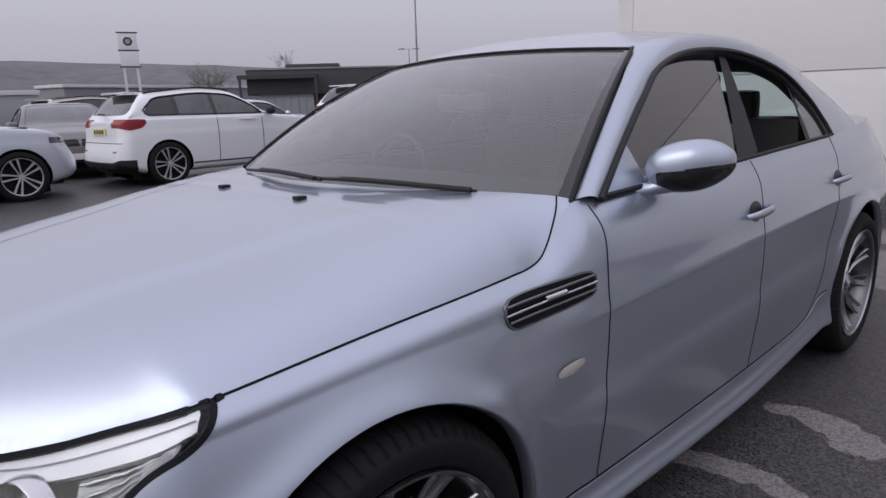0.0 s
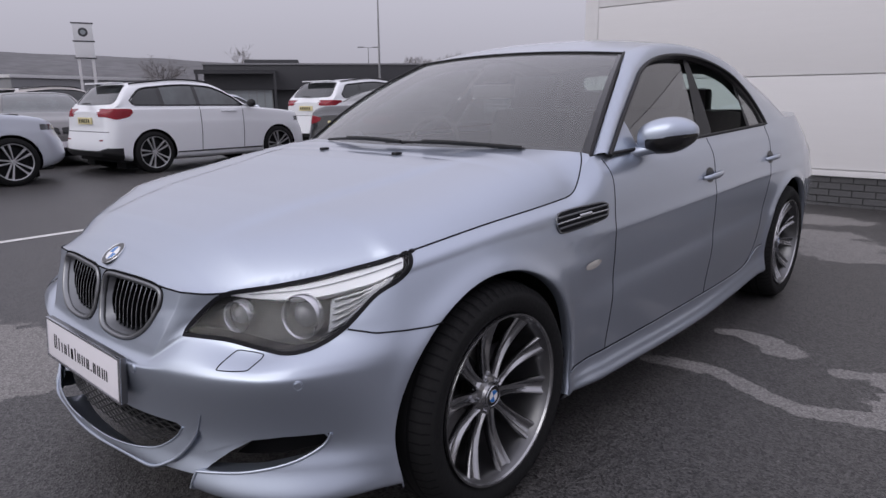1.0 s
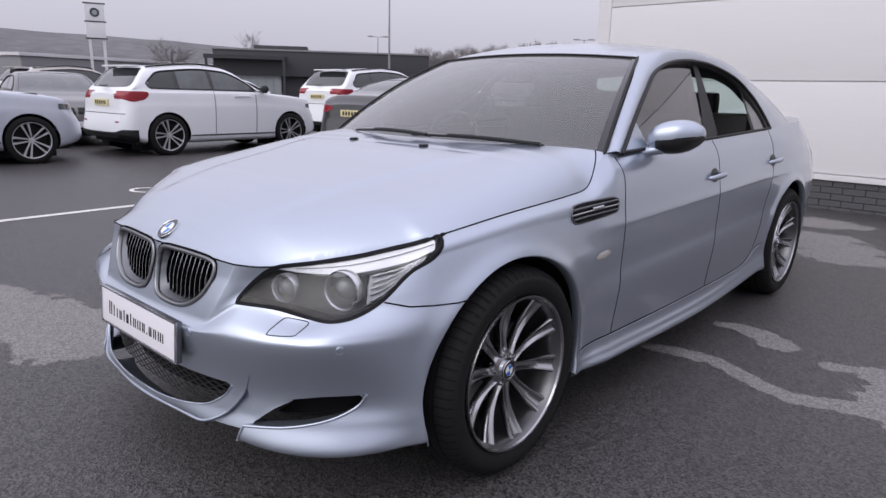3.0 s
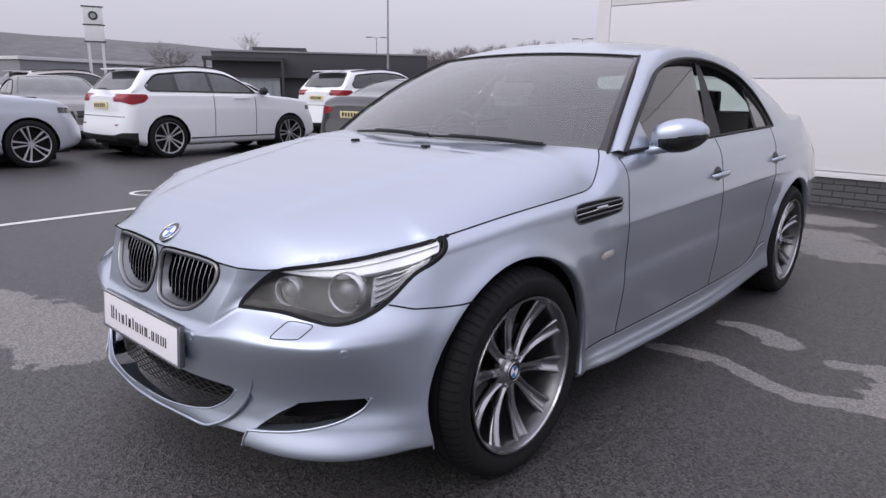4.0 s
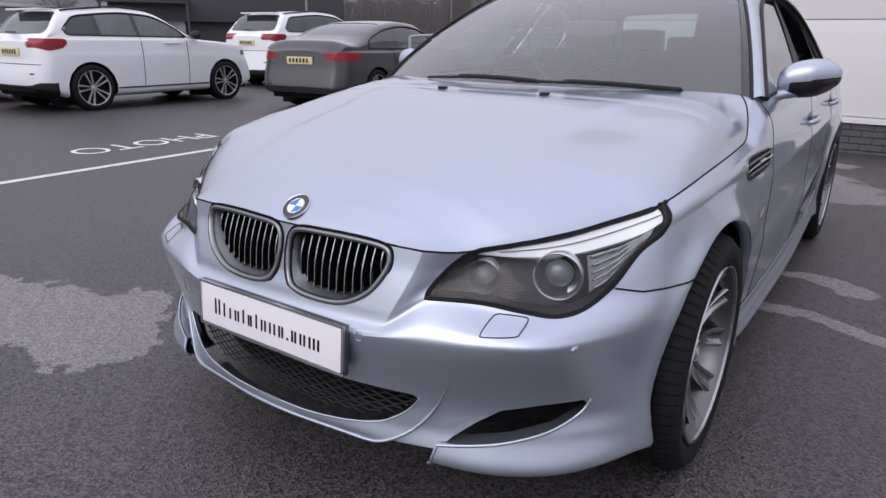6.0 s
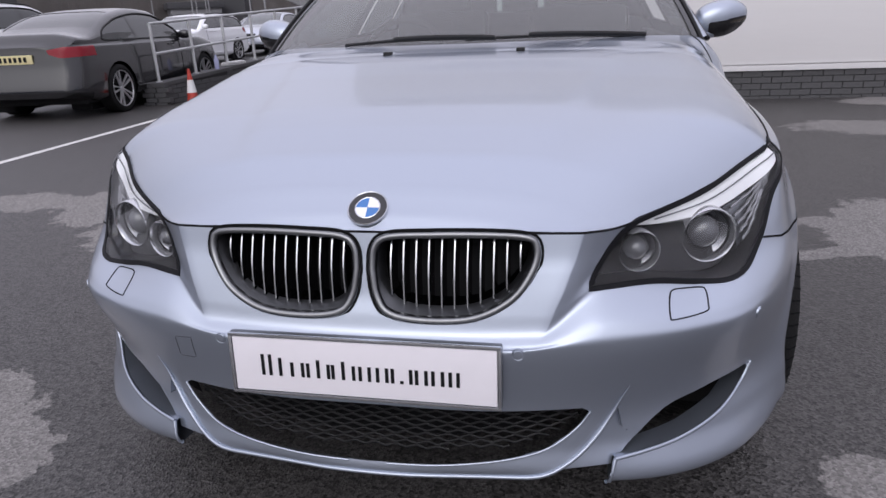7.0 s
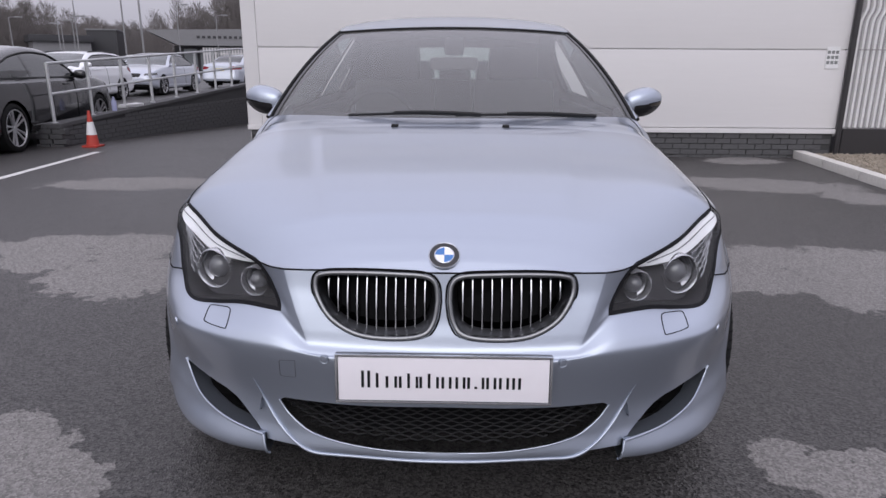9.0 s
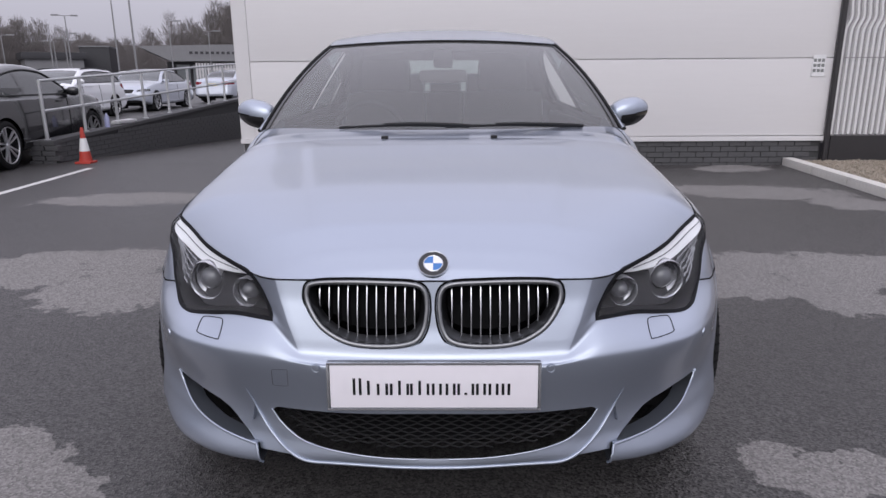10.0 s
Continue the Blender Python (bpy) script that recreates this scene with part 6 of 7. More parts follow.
    zl = H * .50 if shape != "suv" else H * .535
    got = skin.cut_out([(.27 * W, zl - .05), (.6 * W, zl - .03), (.6 * W, zl + .07), (.30 * W, zl + .02)], end_view, lambda p: p[1] > y0 + L - .42 and p[0] > .2 * W)
    for s in (1, -1):
        got.made("head_lamp", LAMP_CLEAR, car, "clear head lamp", sides=(s,), shift=.003)
    got = skin.cut_out([(.02, zl - .10), (.22 * W, zl - .10), (.24 * W, zl + .02), (.03, zl + .03)], end_view, lambda p: p[1] > y0 + L - .3)
    for s in (1, -1):
        got.made("grille", CAR_PLASTIC, car, sides=(s,), shift=-.01)
    got = skin.cut_out([(-.1, .28), (.36 * W, .28), (.40 * W, .38), (.30 * W, .40), (-.1, .40)], end_view, lambda p: p[1] > y0 + L - .35)
    got.made("front_intake", CAR_PLASTIC, car, sides=(1, -1), shift=-.01)
    if trim:
        zz = .46 if shape == "suv" else .36
        got = skin.cut_out([(-.1, .2), (.7 * W, .2), (.7 * W, zz - .03), (.42 * W, zz), (.32 * W, zz - .05), (-.1, zz - .06)], end_view, lambda p: p[1] < y0 + .30)
        got.made("rear_valance", CAR_PLASTIC, car, "black lower bumper", sides=(1, -1), shift=.004)
    skin.made("body", mat, car, sides=(1, -1))
    # near-black fillers stand for the shade under and inside the body
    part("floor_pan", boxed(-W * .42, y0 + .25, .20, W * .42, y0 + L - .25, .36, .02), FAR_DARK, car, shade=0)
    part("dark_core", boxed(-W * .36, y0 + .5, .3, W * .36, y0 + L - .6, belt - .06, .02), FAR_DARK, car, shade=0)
    # wheels
    for sx in (1, -1):
        for sy in (1, -1):
            hub = new("wheel", WHEEL_DATA[0])
            hub.parent = car
            hub.matrix_basis = Matrix.Translation((sx * (W / 2 - .125), sy * base / 2, radius)) @ (Matrix.Identity(4) if sx > 0 else Matrix.Rotation(math.pi, 4, 'Z')) @ Matrix.Diagonal((radius, radius, radius, 1))
            for key, me in zip(("rim", "rim_lip", "hub_cap"), (WHEEL_DATA[1], WHEEL_DATA[2], WHEEL_DATA[4])):
                ob = new(key, me)
                ob.parent = hub
            for k in range(5):
                ob = new("spoke", WHEEL_DATA[3])
                ob.parent = hub
                ob.matrix_basis = Matrix.Rotation(math.tau * k / 5 + .3, 4, 'X')
            # added near-black box holds the shade of the wheel arch
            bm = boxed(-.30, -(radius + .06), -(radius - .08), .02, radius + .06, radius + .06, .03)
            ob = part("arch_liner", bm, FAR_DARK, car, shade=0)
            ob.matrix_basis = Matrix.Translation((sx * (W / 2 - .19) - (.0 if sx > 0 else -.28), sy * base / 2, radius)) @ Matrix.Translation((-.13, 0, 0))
    # mirrors, handles, seams, sills
    for s in (1, -1):
        ym = y0 + L * .655
        p = flank(ym, belt - .02, 0, s)
        v, f = lathe([(-.10, 0), (-.098, .045), (-.05, .072), (.03, .076), (.085, .05), (.10, 0)], 18, 'X')
        ob = meshed("mirror", [(x, y * .8, z_) for x, y, z_ in v], f, CAR_PLASTIC if name == "compact_suv" else mat, car, shade=60)
        ob.matrix_basis = Matrix.Translation((p.x + s * .085, ym, belt + .055))
        for a, hz in doors:
            yy = y0 + L * a
            line = [flank(yy + .03 * math.sin((zq - .3) * 2), zq, .002, s) for zq in np.linspace(.34, belt - .01, 14)]
            tube("door_seam", line, .005, SHUT, car, sides=5)
            hp = flank(yy + hz, belt - .085, .012, s)
            tube("handle", [hp + Vector((0, -.09, 0)), hp + Vector((s * .012, -.04, .004)), hp + Vector((s * .012, .04, .004)), hp + Vector((0, .09, 0))], .012, mat, car, sides=8)
        line = [flank(yq, .335, .004, s) for yq in np.linspace(-base / 2 + radius + .06, base / 2 - radius - .06, 16)]
        tube("sill_line", line, .012, CAR_PLASTIC if shape == "suv" else mat, car, sides=6)
        if rails:
            line = [Vector((s * (W * .335), yq, zt(yq) - .005)) for yq in np.linspace(y0 + L * .14, y0 + L * .50, 16)]
            tube("roof_rail", line, .016, CAR_PLASTIC, car, sides=8)
        for out in made:
            pts = [flank(a, b, .0, s) for a, b in even(out + out[:1], .06)[:-1]]
            tube("window_trim", pts, .015, CAR_PLASTIC, car, sides=5, closed=True)
    pz = belt - (.22 if shape in ("suv", "estate") else .16)
    py = min((tree.ray_cast(Vector((q, y0 - 2, pz)), Vector((0, 1, 0)))[0] or Vector((0, y0, 0))).y for q in (.05, .15, .24))
    plate_ob = part("rear_plate", boxed(-.26, py - .022, pz - .057, .26, py - .004, pz + .057, .004), YELLOW_PLATE if plate == "yellow" else PLATE_WHITE, car, "rear plate with dark bars")
    for k in range(6):
        part("bar", boxed(-.21 + .07 * k, py - .025, pz - .032, -.17 + .07 * k, py - .021, pz + .032), INK, plate_ob, shade=0)
    py = max((tree.ray_cast(Vector((q, y0 + L + 2, .44)), Vector((0, -1, 0)))[0] or Vector((0, y0 + L, 0))).y for q in (.05, .15, .24))
    plate_ob = part("front_plate", boxed(-.26, py + .004, .38, .26, py + .022, .49, .004), PLATE_WHITE, car)
    if shape in ("suv", "estate"):
        yy = y0 + L * .105
        part("roof_spoiler", boxed(-W * .275, yy - .09, H * .945, W * .275, yy + .12, H * .962, .008), mat, car)
        part("rear_wiper", boxed(-.16, y0 + .135, belt + .055, .10, y0 + .165, belt + .075, .004), CAR_PLASTIC, car)
        rim_line = [tree.ray_cast(Vector((q, y0 - 2, belt - .40)), Vector((0, 1, 0)))[0] for q in np.linspace(-.42 * W, .42 * W, 25) if q >= 0]
        rim_line = [p for p in rim_line if p]
        tube("hatch_seam", [Vector((-p.x, p.y, p.z)) for p in rim_line[:0:-1]] + rim_line, .006, SHUT, car, sides=5)
        for s in (1, -1):
            p = tree.ray_cast(Vector((.36 * W, y0 - 2, .58)), Vector((0, 1, 0)))[0]
            tube("rear_reflector", [Vector((s * (p.x - .10), p.y - .004, .58)), Vector((s * p.x, p.y + .002, .585))], .013, RED_LENS, car, sides=6)
    return car


SUV_DOORS = ((.255, .60), (.43, .11 - .30), (.635, -.28))
parked_car("compact_suv", "white compact SUV parked with its tail lamps showing", "suv", "white", (-10.42, 5.10), 93.2, 4.27, 1.82, 1.60, 2.64, .81, .355, "cars in the car park", ((.40, .55), (.61, -.20 + .0)), True, (.085, .25, .41, .585))
parked_car("compact_suv", "pale silver compact SUV, its front wheel and lamp showing", "suv", "silver", (-10.15, .28), 91.0, 4.27, 1.82, 1.58, 2.64, .81, .355, "cars in the car park", ((.40, .55), (.61, -.2)), True, (.085, .25, .41, .585))
parked_car("saloon_car", "dark grey saloon with its grille facing out", "saloon", "bronze", (-14.0, 3.47), -8, 4.65, 1.81, 1.44, 2.81, 1.03, .33, "cars in the car park", ((.40, .5), (.61, -.2)), False, (.20, .43, .63))
parked_car("large_suv", "pale grey SUV behind other parked cars", "suv", "champagne", (-20.0, 6.2), 100, 4.7, 1.88, 1.68, 2.8, .95, .36, "cars in the car park", ((.40, .55), (.61, -.2)), True, (.085, .25, .41, .585))
parked_car("large_suv", "white large SUV seen from behind, dark windows", "suv", "white", (-12.0, 11.3), 92, 4.90, 1.94, 1.77, 2.93, 1.02, .37, "cars in the car park", ((.40, .55), (.61, -.2)), True, (.085, .25, .41, .585))
parked_car("coupe", "dark grey coupe parked beside the railing", "coupe", "grey", (-7.15, 8.15), 96, 4.64, 1.83, 1.46, 2.81, .98, .335, "cars in the car park", ((.62, -.25),), False, (.17, .37, .63), plate="yellow")
parked_car("estate_car", "white estate car beyond the railing", "estate", "white", (-11.4, 17.3), 270, 4.5, 1.83, 1.47, 2.80, .98, .335, "cars in the car park", ((.40, .5), (.61, -.2)), True, (.09, .27, .43, .63), z=.05)
parked_car("saloon_car", "pale silver saloon beyond the railing", "saloon", "silver", (-11.35, 22.9), 272, 4.9, 1.86, 1.46, 2.97, 1.05, .34, "cars in the car park", ((.40, .5), (.61, -.2)), False, (.19, .42, .63), z=.08)
parked_car("saloon_car", "silver saloon with red tail lamps beyond the railing", "saloon", "silver", (-10.3, 30.0), 82, 4.7, 1.82, 1.44, 2.8, 1.03, .33, "cars in the car park", ((.40, .5), (.61, -.2)), False, (.19, .42, .63), z=.10)
parked_car("estate_car", "white car far back in the lot", "estate", "white", (-15.0, 29.5), 262, 4.5, 1.8, 1.46, 2.7, .95, .33, "cars in the car park", ((.40, .5),), False, (.09, .27, .43, .63), z=.10)
parked_car("saloon_car", "white car at the far end of the lot", "saloon", "white", (-9.9, 37.0), 262, 4.6, 1.8, 1.44, 2.8, 1.0, .33, "cars in the car park", ((.40, .5),), False, (.19, .42, .63), z=.10)
parked_car("saloon_car", "silver car between the SUVs", "saloon", "silver", (-17.0, 9.5), 95, 4.6, 1.8, 1.46, 2.8, 1.0, .33, "cars in the car park", ((.40, .5),), False, (.19, .42, .63))


# ---- distance ----
BARK = material("bare_bark", (0.13, 0.12, 0.115), 0.9, grain=0.3, scale=8)
TWIG = material("bare_twigs", (0.17, 0.155, 0.15), 0.9, grain=0.3, scale=2)
# the grey of the mist is mixed into the hills' colour
HILL = material("misted_hill_woods", (0.118, 0.116, 0.122), 0.95, grain=0.6, scale=.10, stain=0.45, stain_scale=.014, stretch=(1, 1, 4))
DARK_CLAD = material("dark_cladding", (0.045, 0.045, 0.05), 0.5, grain=0.1, scale=3)
GREY_CLAD = material("grey_cladding", (0.22, 0.22, 0.23), 0.5, grain=0.08, scale=3)
SHOP_GLASS = material("shop_glass", (0.30, 0.33, 0.34), 0.08, coat=1.0)
FENCE_WHITE = material("white_fence", (0.62, 0.61, 0.62), 0.6, grain=0.08, scale=3)
POLE = material("lamp_pole", (0.30, 0.30, 0.31), 0.5, 0.6, grain=0.1)


def along(a, b):
    """A frame of reference from a to b on the ground: its matrix and length."""
    d = Vector((b[0] - a[0], b[1] - a[1], 0))
    return Matrix.Translation((a[0], a[1], 0)) @ Matrix.Rotation(math.atan2(d.y, d.x), 4, 'Z'), d.length


def hill():
    verts, n = [], 120
    for i in range(n):
        az = radians(40 + 200 * i / (n - 1))
        wave = noise.noise(Vector((i * .09, 3, 0))) * 5 + noise.noise(Vector((i * .31, 9, 0))) * 2
        left = clamp((math.degrees(az) - 125) / 40)
        crest = 26 + 13 * left + wave
        for r, z in ((330, -1), (420, crest * .35), (520, crest * .78), (600, crest), (760, crest * .9), (900, -1)):
            verts.append((r * math.cos(az), r * math.sin(az), z + noise.noise(Vector((i * .8, r * .02, 0))) * 1.2))
    ob = meshed("backdrop", verts, grid_faces(n, 6), HILL, shade=60)
    tagged(ob, "low wooded hills, greyed in colour for mist", "hill", kind="structure")


hill()


def bare_tree(name, place, height, spread, seed, label, kind=""):
    """A winter tree: tapered trunk, limbs and a crown of fine twigs."""
    rg = random.Random(seed)
    base = Vector(place)
    tree = empty(name, label, "tree", Matrix.Translation(base))
    trunk = [Vector((0, 0, -.2)), Vector((rg.uniform(-.1, .1), rg.uniform(-.1, .1), height * .3)), Vector((rg.uniform(-.3, .3), rg.uniform(-.3, .3), height * .65))]
    tube("trunk", trunk, [height * .028, height * .02, height * .008], BARK, tree, sides=7)
    verts, faces = [], []

    def twig(p, d, length, depth):
        q = p + d * length
        w = d.cross(Vector((rg.uniform(-1, 1), rg.uniform(-1, 1), rg.uniform(-1, 1)))).normalized() * (length * (.016 if depth else .016))
        k = len(verts)
        verts.extend([p - w, p + w, q + w * .35, q - w * .35])
        faces.append((k, k + 1, k + 2, k + 3))
        if depth:
            for _ in range(5):
                nd = (d + Vector((rg.uniform(-.8, .8), rg.uniform(-.8, .8), rg.uniform(-.35, .7)))).normalized()
                twig(p + d * length * rg.uniform(.35, 1), nd, length * rg.uniform(.45, .7), depth - 1)

    for k in range(30):
        a = math.tau * k / 30 + rg.uniform(-.3, .3)
        h = height * rg.uniform(.22, .62)
        d = Vector((math.cos(a) * spread, math.sin(a) * spread, rg.uniform(.3, 1.5))).normalized()
        twig(Vector((0, 0, h)), d, height * rg.uniform(.20, .30), 3)
    meshed("crown", verts, faces, TWIG, tree, shade=0)
    return tree


bare_tree("tree", (-69.9, 33.4, 0), 6.3, 1.4, 1, "bare winter tree with a round crown")
bare_tree("tree", (-66.2, 40.6, 0), 7.2, 1.1, 2, "bare winter tree with a spreading crown")
bare_tree("tree", (-60.5, 89.5, 0), 8.0, 1.2, 3, "bare winter tree with a round crown")
bare_tree("tree", (-45.5, 86.0, 0), 6.6, 1.2, 5, "bare winter tree behind the car park")


def woods():
    """Far bare woodland, one mass of trunks and twigs."""
    rg = random.Random(11)
    verts, faces = [], []

    def stroke(p, q, w):
        k = len(verts)
        d = (q - p).normalized()
        o = d.cross(Vector((-.6, .8, 0))).normalized() * w
        verts.extend([p - o, p + o, q + o * .3, q - o * .3])
        faces.append((k, k + 1, k + 2, k + 3))

    stands = []
    for i in range(110):
        t = i / 109
        stands.append((-63 + 15 * t + rg.uniform(-2, 2), 61 + 13 * t + rg.uniform(-2, 6), 6.0 + 1.6 * t))
    for i in range(330):
        t = rg.random()
        x = -64 + 56 * t
        stands.append((x, 92 + 12 * t + rg.uniform(-6, 12), (6.4 if t < .35 else 7.0 + 6.5 * clamp((t - .35) / .35)) + rg.uniform(-1.2, .9)))
    for x, y, h in stands:
        h *= rg.uniform(.85, 1.1)
        c = Vector((x, y, 0))
        stroke(c, c + Vector((rg.uniform(-.3, .3), 0, h * .85)), h * .012)
        for k in range(560):
            z = h * rg.uniform(.10, .97)
            r = h * .30 * math.sin(math.pi * clamp((z / h) ** .8 * .85 + .12))
            a = rg.uniform(0, math.tau)
            o = rg.uniform(.1, .9)
            p = c + Vector((math.cos(a) * r * o, math.sin(a) * r * o, z * .95))
            q = p + Vector((math.cos(a) * h * rg.uniform(.01, .06), math.sin(a) * h * .03, h * rg.uniform(.03, .10)))
            stroke(p, q, h * rg.uniform(.0009, .0028))
    tagged(meshed("woods", verts, faces, TWIG, shade=0), "far bare winter woodland", "woods", kind="stuff")


woods()

# dark showroom across the lot
m, ln = along((-52.5, 28.3), (-40.8, 43.4))
b = empty("showroom", "low dark clad showroom with a glazed canopy", "building", m)
part("upper_wall", boxed(0, 1.0, 2.2, ln, 14, 4.35, .03), DARK_CLAD, b)
part("lower_wall", boxed(5.5, 2.0, -.1, ln, 14, 2.2, .02), DARK_CLAD, b)
part("roof_edge", boxed(-.1, .9, 4.35, ln + .1, 14.1, 4.5, .02), GREY_CLAD, b)
part("plant_room", boxed(3.0, 6, 4.5, 8.0, 12, 5.1, .03), DARK_CLAD, b)
part("canopy_beam", boxed(-.6, -.2, 3.55, 6.2, .1, 3.85, .02), DARK_CLAD, b)
part("canopy_roof", boxed(-.6, -.2, 3.75, 6.2, 3, 3.9, .02), DARK_CLAD, b)
for x in (-.5, 6.0):
    part("canopy_post", boxed(x, -.2, 0, x + .2, .05, 3.6), DARK_CLAD, b)
for k in range(7):
    w = part("window", boxed(1.0 + .68 * k, 1.4, .1, 1.62 + .68 * k, 1.5, 3.1), SHOP_GLASS, b, shade=0)
    part("mullion", boxed(1.62 + .68 * k, 1.35, .1, 1.68 + .68 * k, 1.5, 3.1), GREY_CLAD, b, shade=0)
for k in range(3):
    part("bar", boxed(10.6 + .55 * k, .92, 2.55, 10.95 + .55 * k, .99, 2.85), FENCE_WHITE, b, "pale sign strokes on the wall", shade=0)
m, ln = along((-72, 17.0), (-82, 47.0))
b = empty("white_building", "long low white building behind the parked cars", "building", m)
part("wall", boxed(0, -4, -.1, ln, 0, 3.5, .03), GREY_CLAD, b)
part("roof_edge", boxed(-.2, -4.2, 3.5, ln + .2, .2, 3.8, .02), FENCE_WHITE, b)
for k in range(30):
    part("bay", boxed(.5 + k * 1.03, .0, .6, 1.2 + k * 1.03, .06, 3.2), GREY_CLAD if k % 3 else SHOP_GLASS, b, shade=0)
m, ln = along((-58.2, 7.5), (-57.2, 13.4))
b = empty("pale_kiosk", "pale glazed kiosk far across the lot", "building", m)
part("wall", boxed(0, 0, 0, ln, 5, 2.6, .05), SHOP_GLASS, b)
part("roof", boxed(-.2, -.2, 2.6, ln + .2, 5.2, 2.95, .05), FENCE_WHITE, b)
# second showroom behind the wall's corner
m, ln = along((-31.2, 65.6), (-11.2, 73.2))
b = empty("showroom", "grey showroom with a slanting canopy", "building", m)
bm = bmesh.new()
vs = [bm.verts.new(p) for p in ((0, 0, 4.25), (ln, 0, 4.75), (ln, 0, 2.8), (3.0, 0, 2.8), (0, 14, 4.25), (ln, 14, 4.75), (ln, 14, 2.8), (3.0, 14, 2.8))]
for f in ((0, 3, 2, 1), (4, 5, 6, 7), (0, 1, 5, 4), (1, 2, 6, 5), (2, 3, 7, 6), (3, 0, 4, 7)):
    bm.faces.new([vs[i] for i in f])
part("canopy", bm, GREY_CLAD, b, shade=0)
part("lower_wall", boxed(2.5, 3, 0, ln, 14, 2.8), DARK_CLAD, b, shade=0)
for k in range(5):
    part("window", boxed(3.4 + 1.6 * k, 2.9, .3, 4.7 + 1.6 * k, 3.0, 2.5), SHOP_GLASS, b, shade=0)
for k in range(11):
    part("bar", boxed(4.8 + .52 * k, -.05, 3.50, 5.1 + .52 * k, -.01, 3.75), DARK_CLAD, b, shade=0)
m, ln = along((-44.9, 69.2), (-40.5, 72.5))
b = empty("shed", "low grey shed before the woods", "building", m)
part("wall", boxed(0, 0, 0, ln, 6, 3.2), GREY_CLAD, b, shade=0)
part("roof", boxed(-.3, -.3, 3.2, ln + .3, 6.3, 3.9, .03), DARK_CLAD, b)
m, ln = along((-42.2, 75.0), (-39.3, 76.0))
b = empty("shed", "tall dark shed before the woods", "building", m)
part("wall", boxed(0, 0, 0, ln, 6, 4.6), DARK_CLAD, b, shade=0)
part("roof", boxed(-.1, -.1, 4.6, ln + .1, 6.1, 4.75, .02), GREY_CLAD, b)
m, ln = along((-24.2, 62.0), (-14.2, 64.9))
b = empty("palisade_fence", "white palisade fence far behind the lot", "fence", m)
for k in range(40):
    part("pale", boxed(k * .26, 0, 0, k * .26 + .16, .04, 2.5), FENCE_WHITE, b, shade=0)
part("fence_rail", boxed(0, .04, 1.9, 10.4, .08, 2.0), FENCE_WHITE, b, shade=0)

# pylon sign
m, ln = along((-43.05, 15.0), (-42.75, 15.85))
b = empty("pylon_sign", "tall white pylon sign with a round badge", "sign", m)
part("upper_panel", boxed(-.08, -.1, 4.95, 1.0, .1, 5.95, .01), CONE_WHITE, b)
part("lower_panel", boxed(-.08, -.1, 3.95, 1.0, .1, 4.88, .01), CONE_WHITE, b)
for z in (4.88, 5.95, 3.88):
    part("panel_edge", boxed(-.15, -.12, z, 1.07, .12, z + .07), DARK_CLAD, b, shade=0)
for x in (0.0, .78):
    part("leg", boxed(x, -.08, 0, x + .16, .08, 3.9, .01), FENCE_WHITE, b)
for s in (-1, 1):
    v, f = lathe([(0, 0), (0, .27), (.02, .27), (.02, .0)], 28, 'Y')
    ob = meshed("sign_badge", v, f, DARK_CLAD, b, shade=30)
    ob.matrix_basis = Matrix.Translation((.46, s * .11, 5.45))
    v, f = lathe([(0, 0), (0, .15), (.03, .15), (.03, .0)], 28, 'Y')
    ob = meshed("badge_centre", v, f, SHOP_GLASS, b, shade=30)
    ob.matrix_basis = Matrix.Translation((.46, s * .115, 5.45))


def lamp_post(place, height, arms, label):
    p = empty("lamp_post", label, "lamp post", Matrix.Translation((place[0], place[1], ground_z(*place))), "lamp posts")
    tube("pole", [(0, 0, 0), (0, 0, height * .5), (0, 0, height)], [.075, .06, .04], POLE, p, sides=8)
    for a in arms:
        d = Vector((math.cos(radians(a)), math.sin(radians(a)), 0))
        tube("arm", [Vector((0, 0, height)), d * .5 + Vector((0, 0, height + .06))], .03, POLE, p, sides=6)
        ob = part("lamp_head", boxed(.45, -.12, height + .0, 1.05, .12, height + .12, .03), POLE, p)
        ob.matrix_basis = Matrix.Rotation(radians(a), 4, 'Z')
    return p


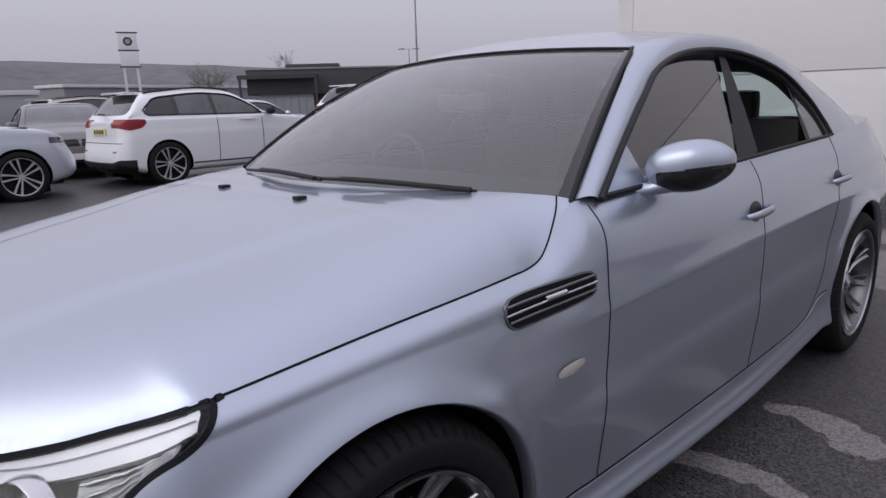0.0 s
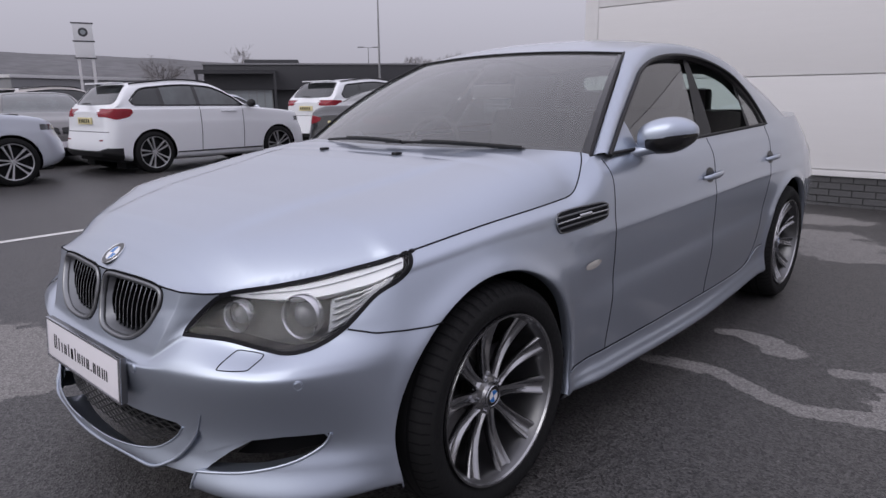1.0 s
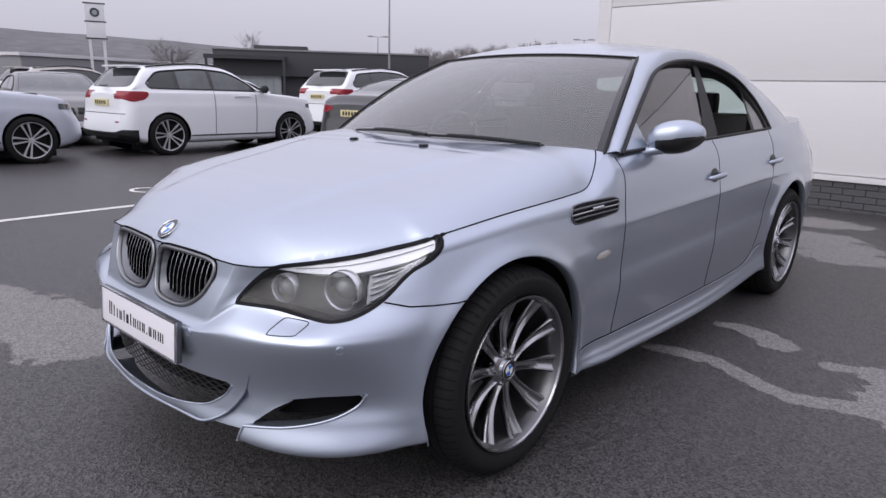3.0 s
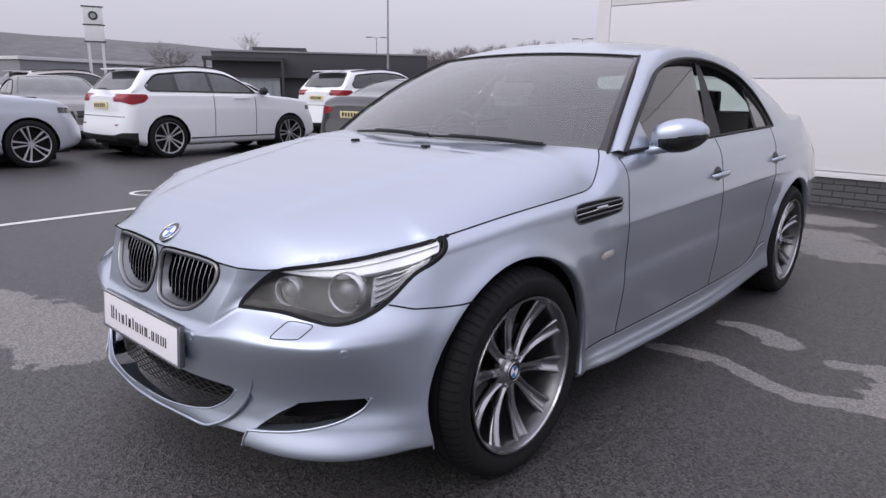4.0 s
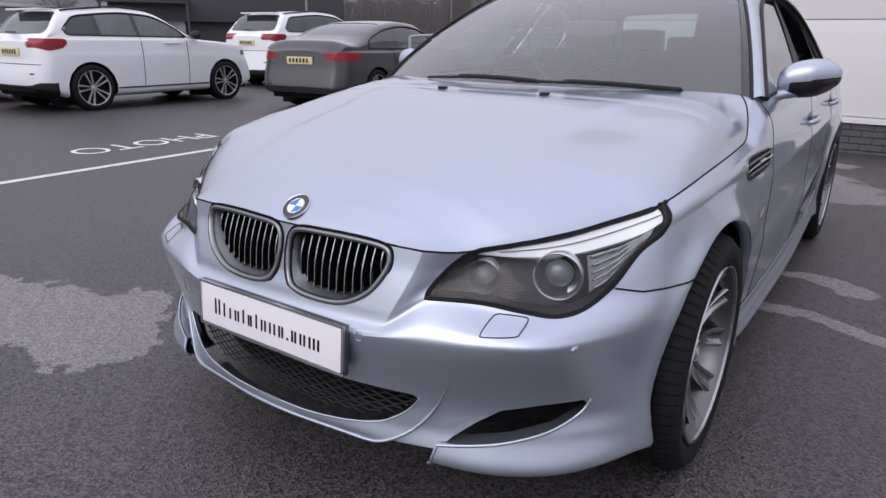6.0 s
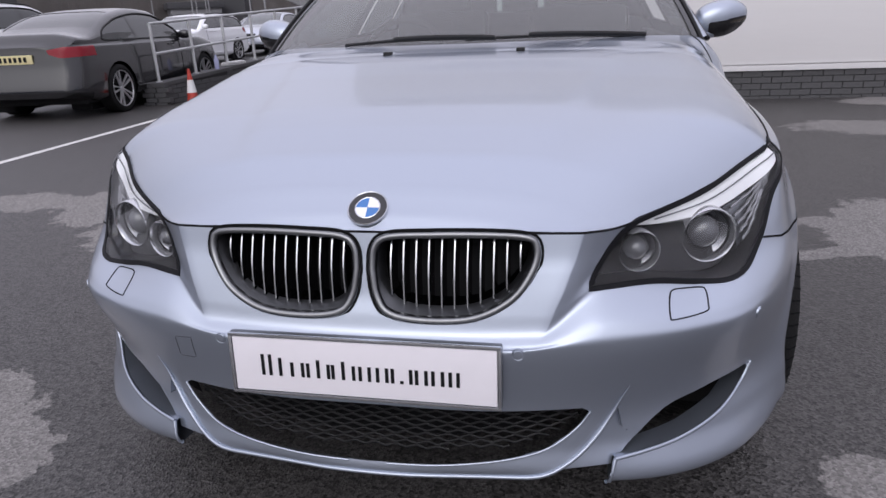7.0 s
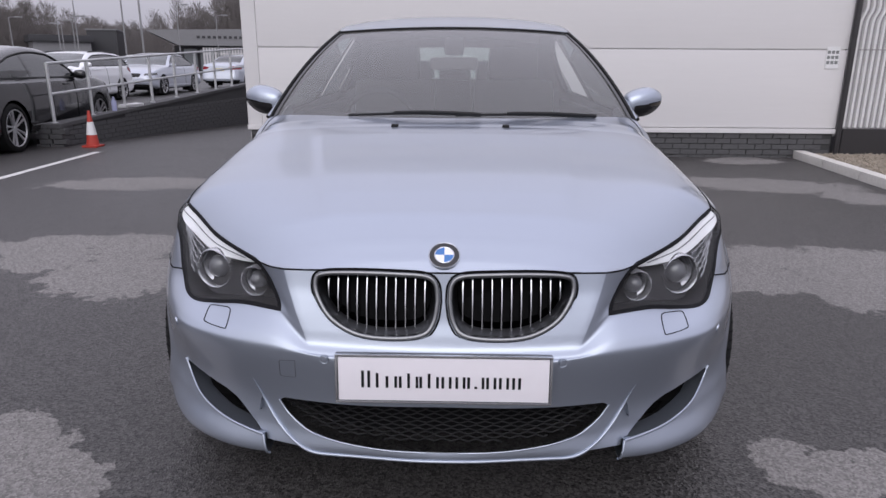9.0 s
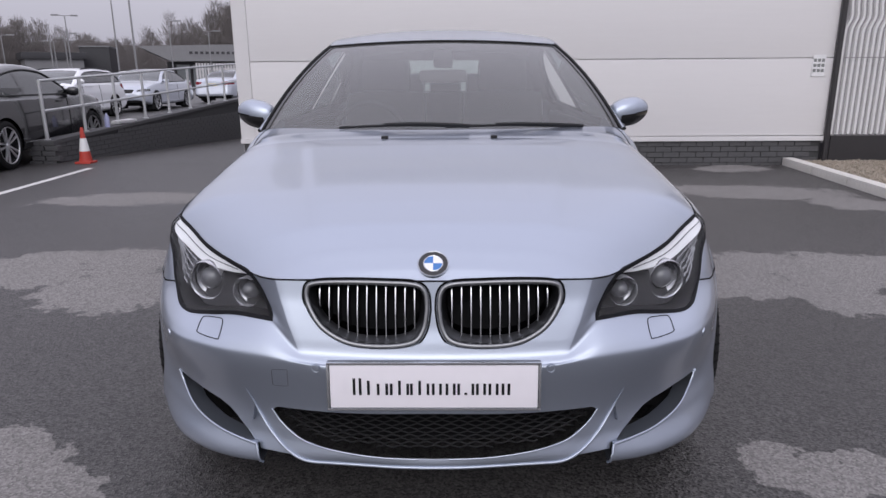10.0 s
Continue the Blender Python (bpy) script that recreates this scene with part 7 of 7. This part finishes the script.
lamp_post((-27.6, 26.0), 6.95, (225,), "tall grey lamp post with a single head")
lamp_post((-50.0, 45.3), 6.4, (50, 230), "grey lamp post with two heads")
lamp_post((-34.0, 58.4), 6.5, (30, 210), "grey lamp post with two heads")
lamp_post((-26.3, 51.4), 9.5, (20, 200), "tall grey lamp post")
lamp_post((-21.0, 43.0), 9.0, (20, 200), "tall grey lamp post")
lamp_post((-26.6, 62.6), 6.3, (20,), "grey lamp post with a single head")
lamp_post((-22.0, 60.0), 5.2, (20,), "short grey lamp post")
lamp_post((-41.0, 60.0), 5.0, (20,), "short grey lamp post")
lamp_post((-38.0, 63.0), 4.6, (200,), "short grey lamp post")
lamp_post((-33.5, 57.0), 4.9, (20,), "short grey lamp post")
lamp_post((-31.0, 50.5), 4.2, (20,), "short grey lamp post")

# bricks of the plinth and of the ramp wall's near end
brick_data = {}


def brick(parent, x, y, z, length, turn=0.0, h=.065):
    key = (round(length, 3), h)
    if key not in brick_data:
        bm = boxed(-length / 2, 0, 0, length / 2, .1, h, .004)
        me = bpy.data.meshes.new("brick")
        bm.to_mesh(me)
        bm.free()
        me.materials.append(BRICK)
        brick_data[key] = me
    ob = new("brick", brick_data[key])
    ob.matrix_world = Matrix.Translation((x, y, z)) @ Matrix.Rotation(turn, 4, 'Z')
    ob.parent = parent
    return ob


for c in range(5):
    z = -.035 + c * .075
    x = WALL_L + .03 + (.1125 if c % 2 else 0)
    while x + .215 < WALL_R:
        brick(plinth, x + .108, WALL_Y + .006 + random.uniform(-.0015, .0015), z, .215)
        x += .225
turn = math.atan2(ramp.y, ramp.x)
for c in range(9):
    z = -.30 + c * .075
    d = .115 + (.1125 if c % 2 else 0)
    while d < 7.6:
        low = -.042 * d - .08
        if z + .065 < ramp_top(d) - .05 and z > low:
            p = Vector((RAMP_X0, RAMP_Y0, 0)) + ramp * d + side * (.105 + random.uniform(-.002, .002))
            brick(rw, p.x, p.y, z, .215, turn)
        d += .225
for c in range(5):
    for k in range(2):
        p = Vector((RAMP_X0, RAMP_Y0, 0)) - ramp * .02 + side * (-.16 + .225 * k + (.05 if c % 2 else 0))
        brick(rw, p.x, p.y - .02, -.03 + c * .075, .20, math.atan2(side.y, side.x))
cap = []
for d in np.linspace(-.03, run, 30):
    p = Vector((RAMP_X0, RAMP_Y0, 0)) + ramp * d
    for o, z in ((.12, ramp_top(d) - .055), (.12, ramp_top(d)), (-.12, ramp_top(d)), (-.12, ramp_top(d) - .055)):
        q = p + side * o
        cap.append((q.x, q.y, z))
meshed("coping", cap, grid_faces(30, 4) + [(0, 1, 2, 3)], BRICK, rw, shade=0)
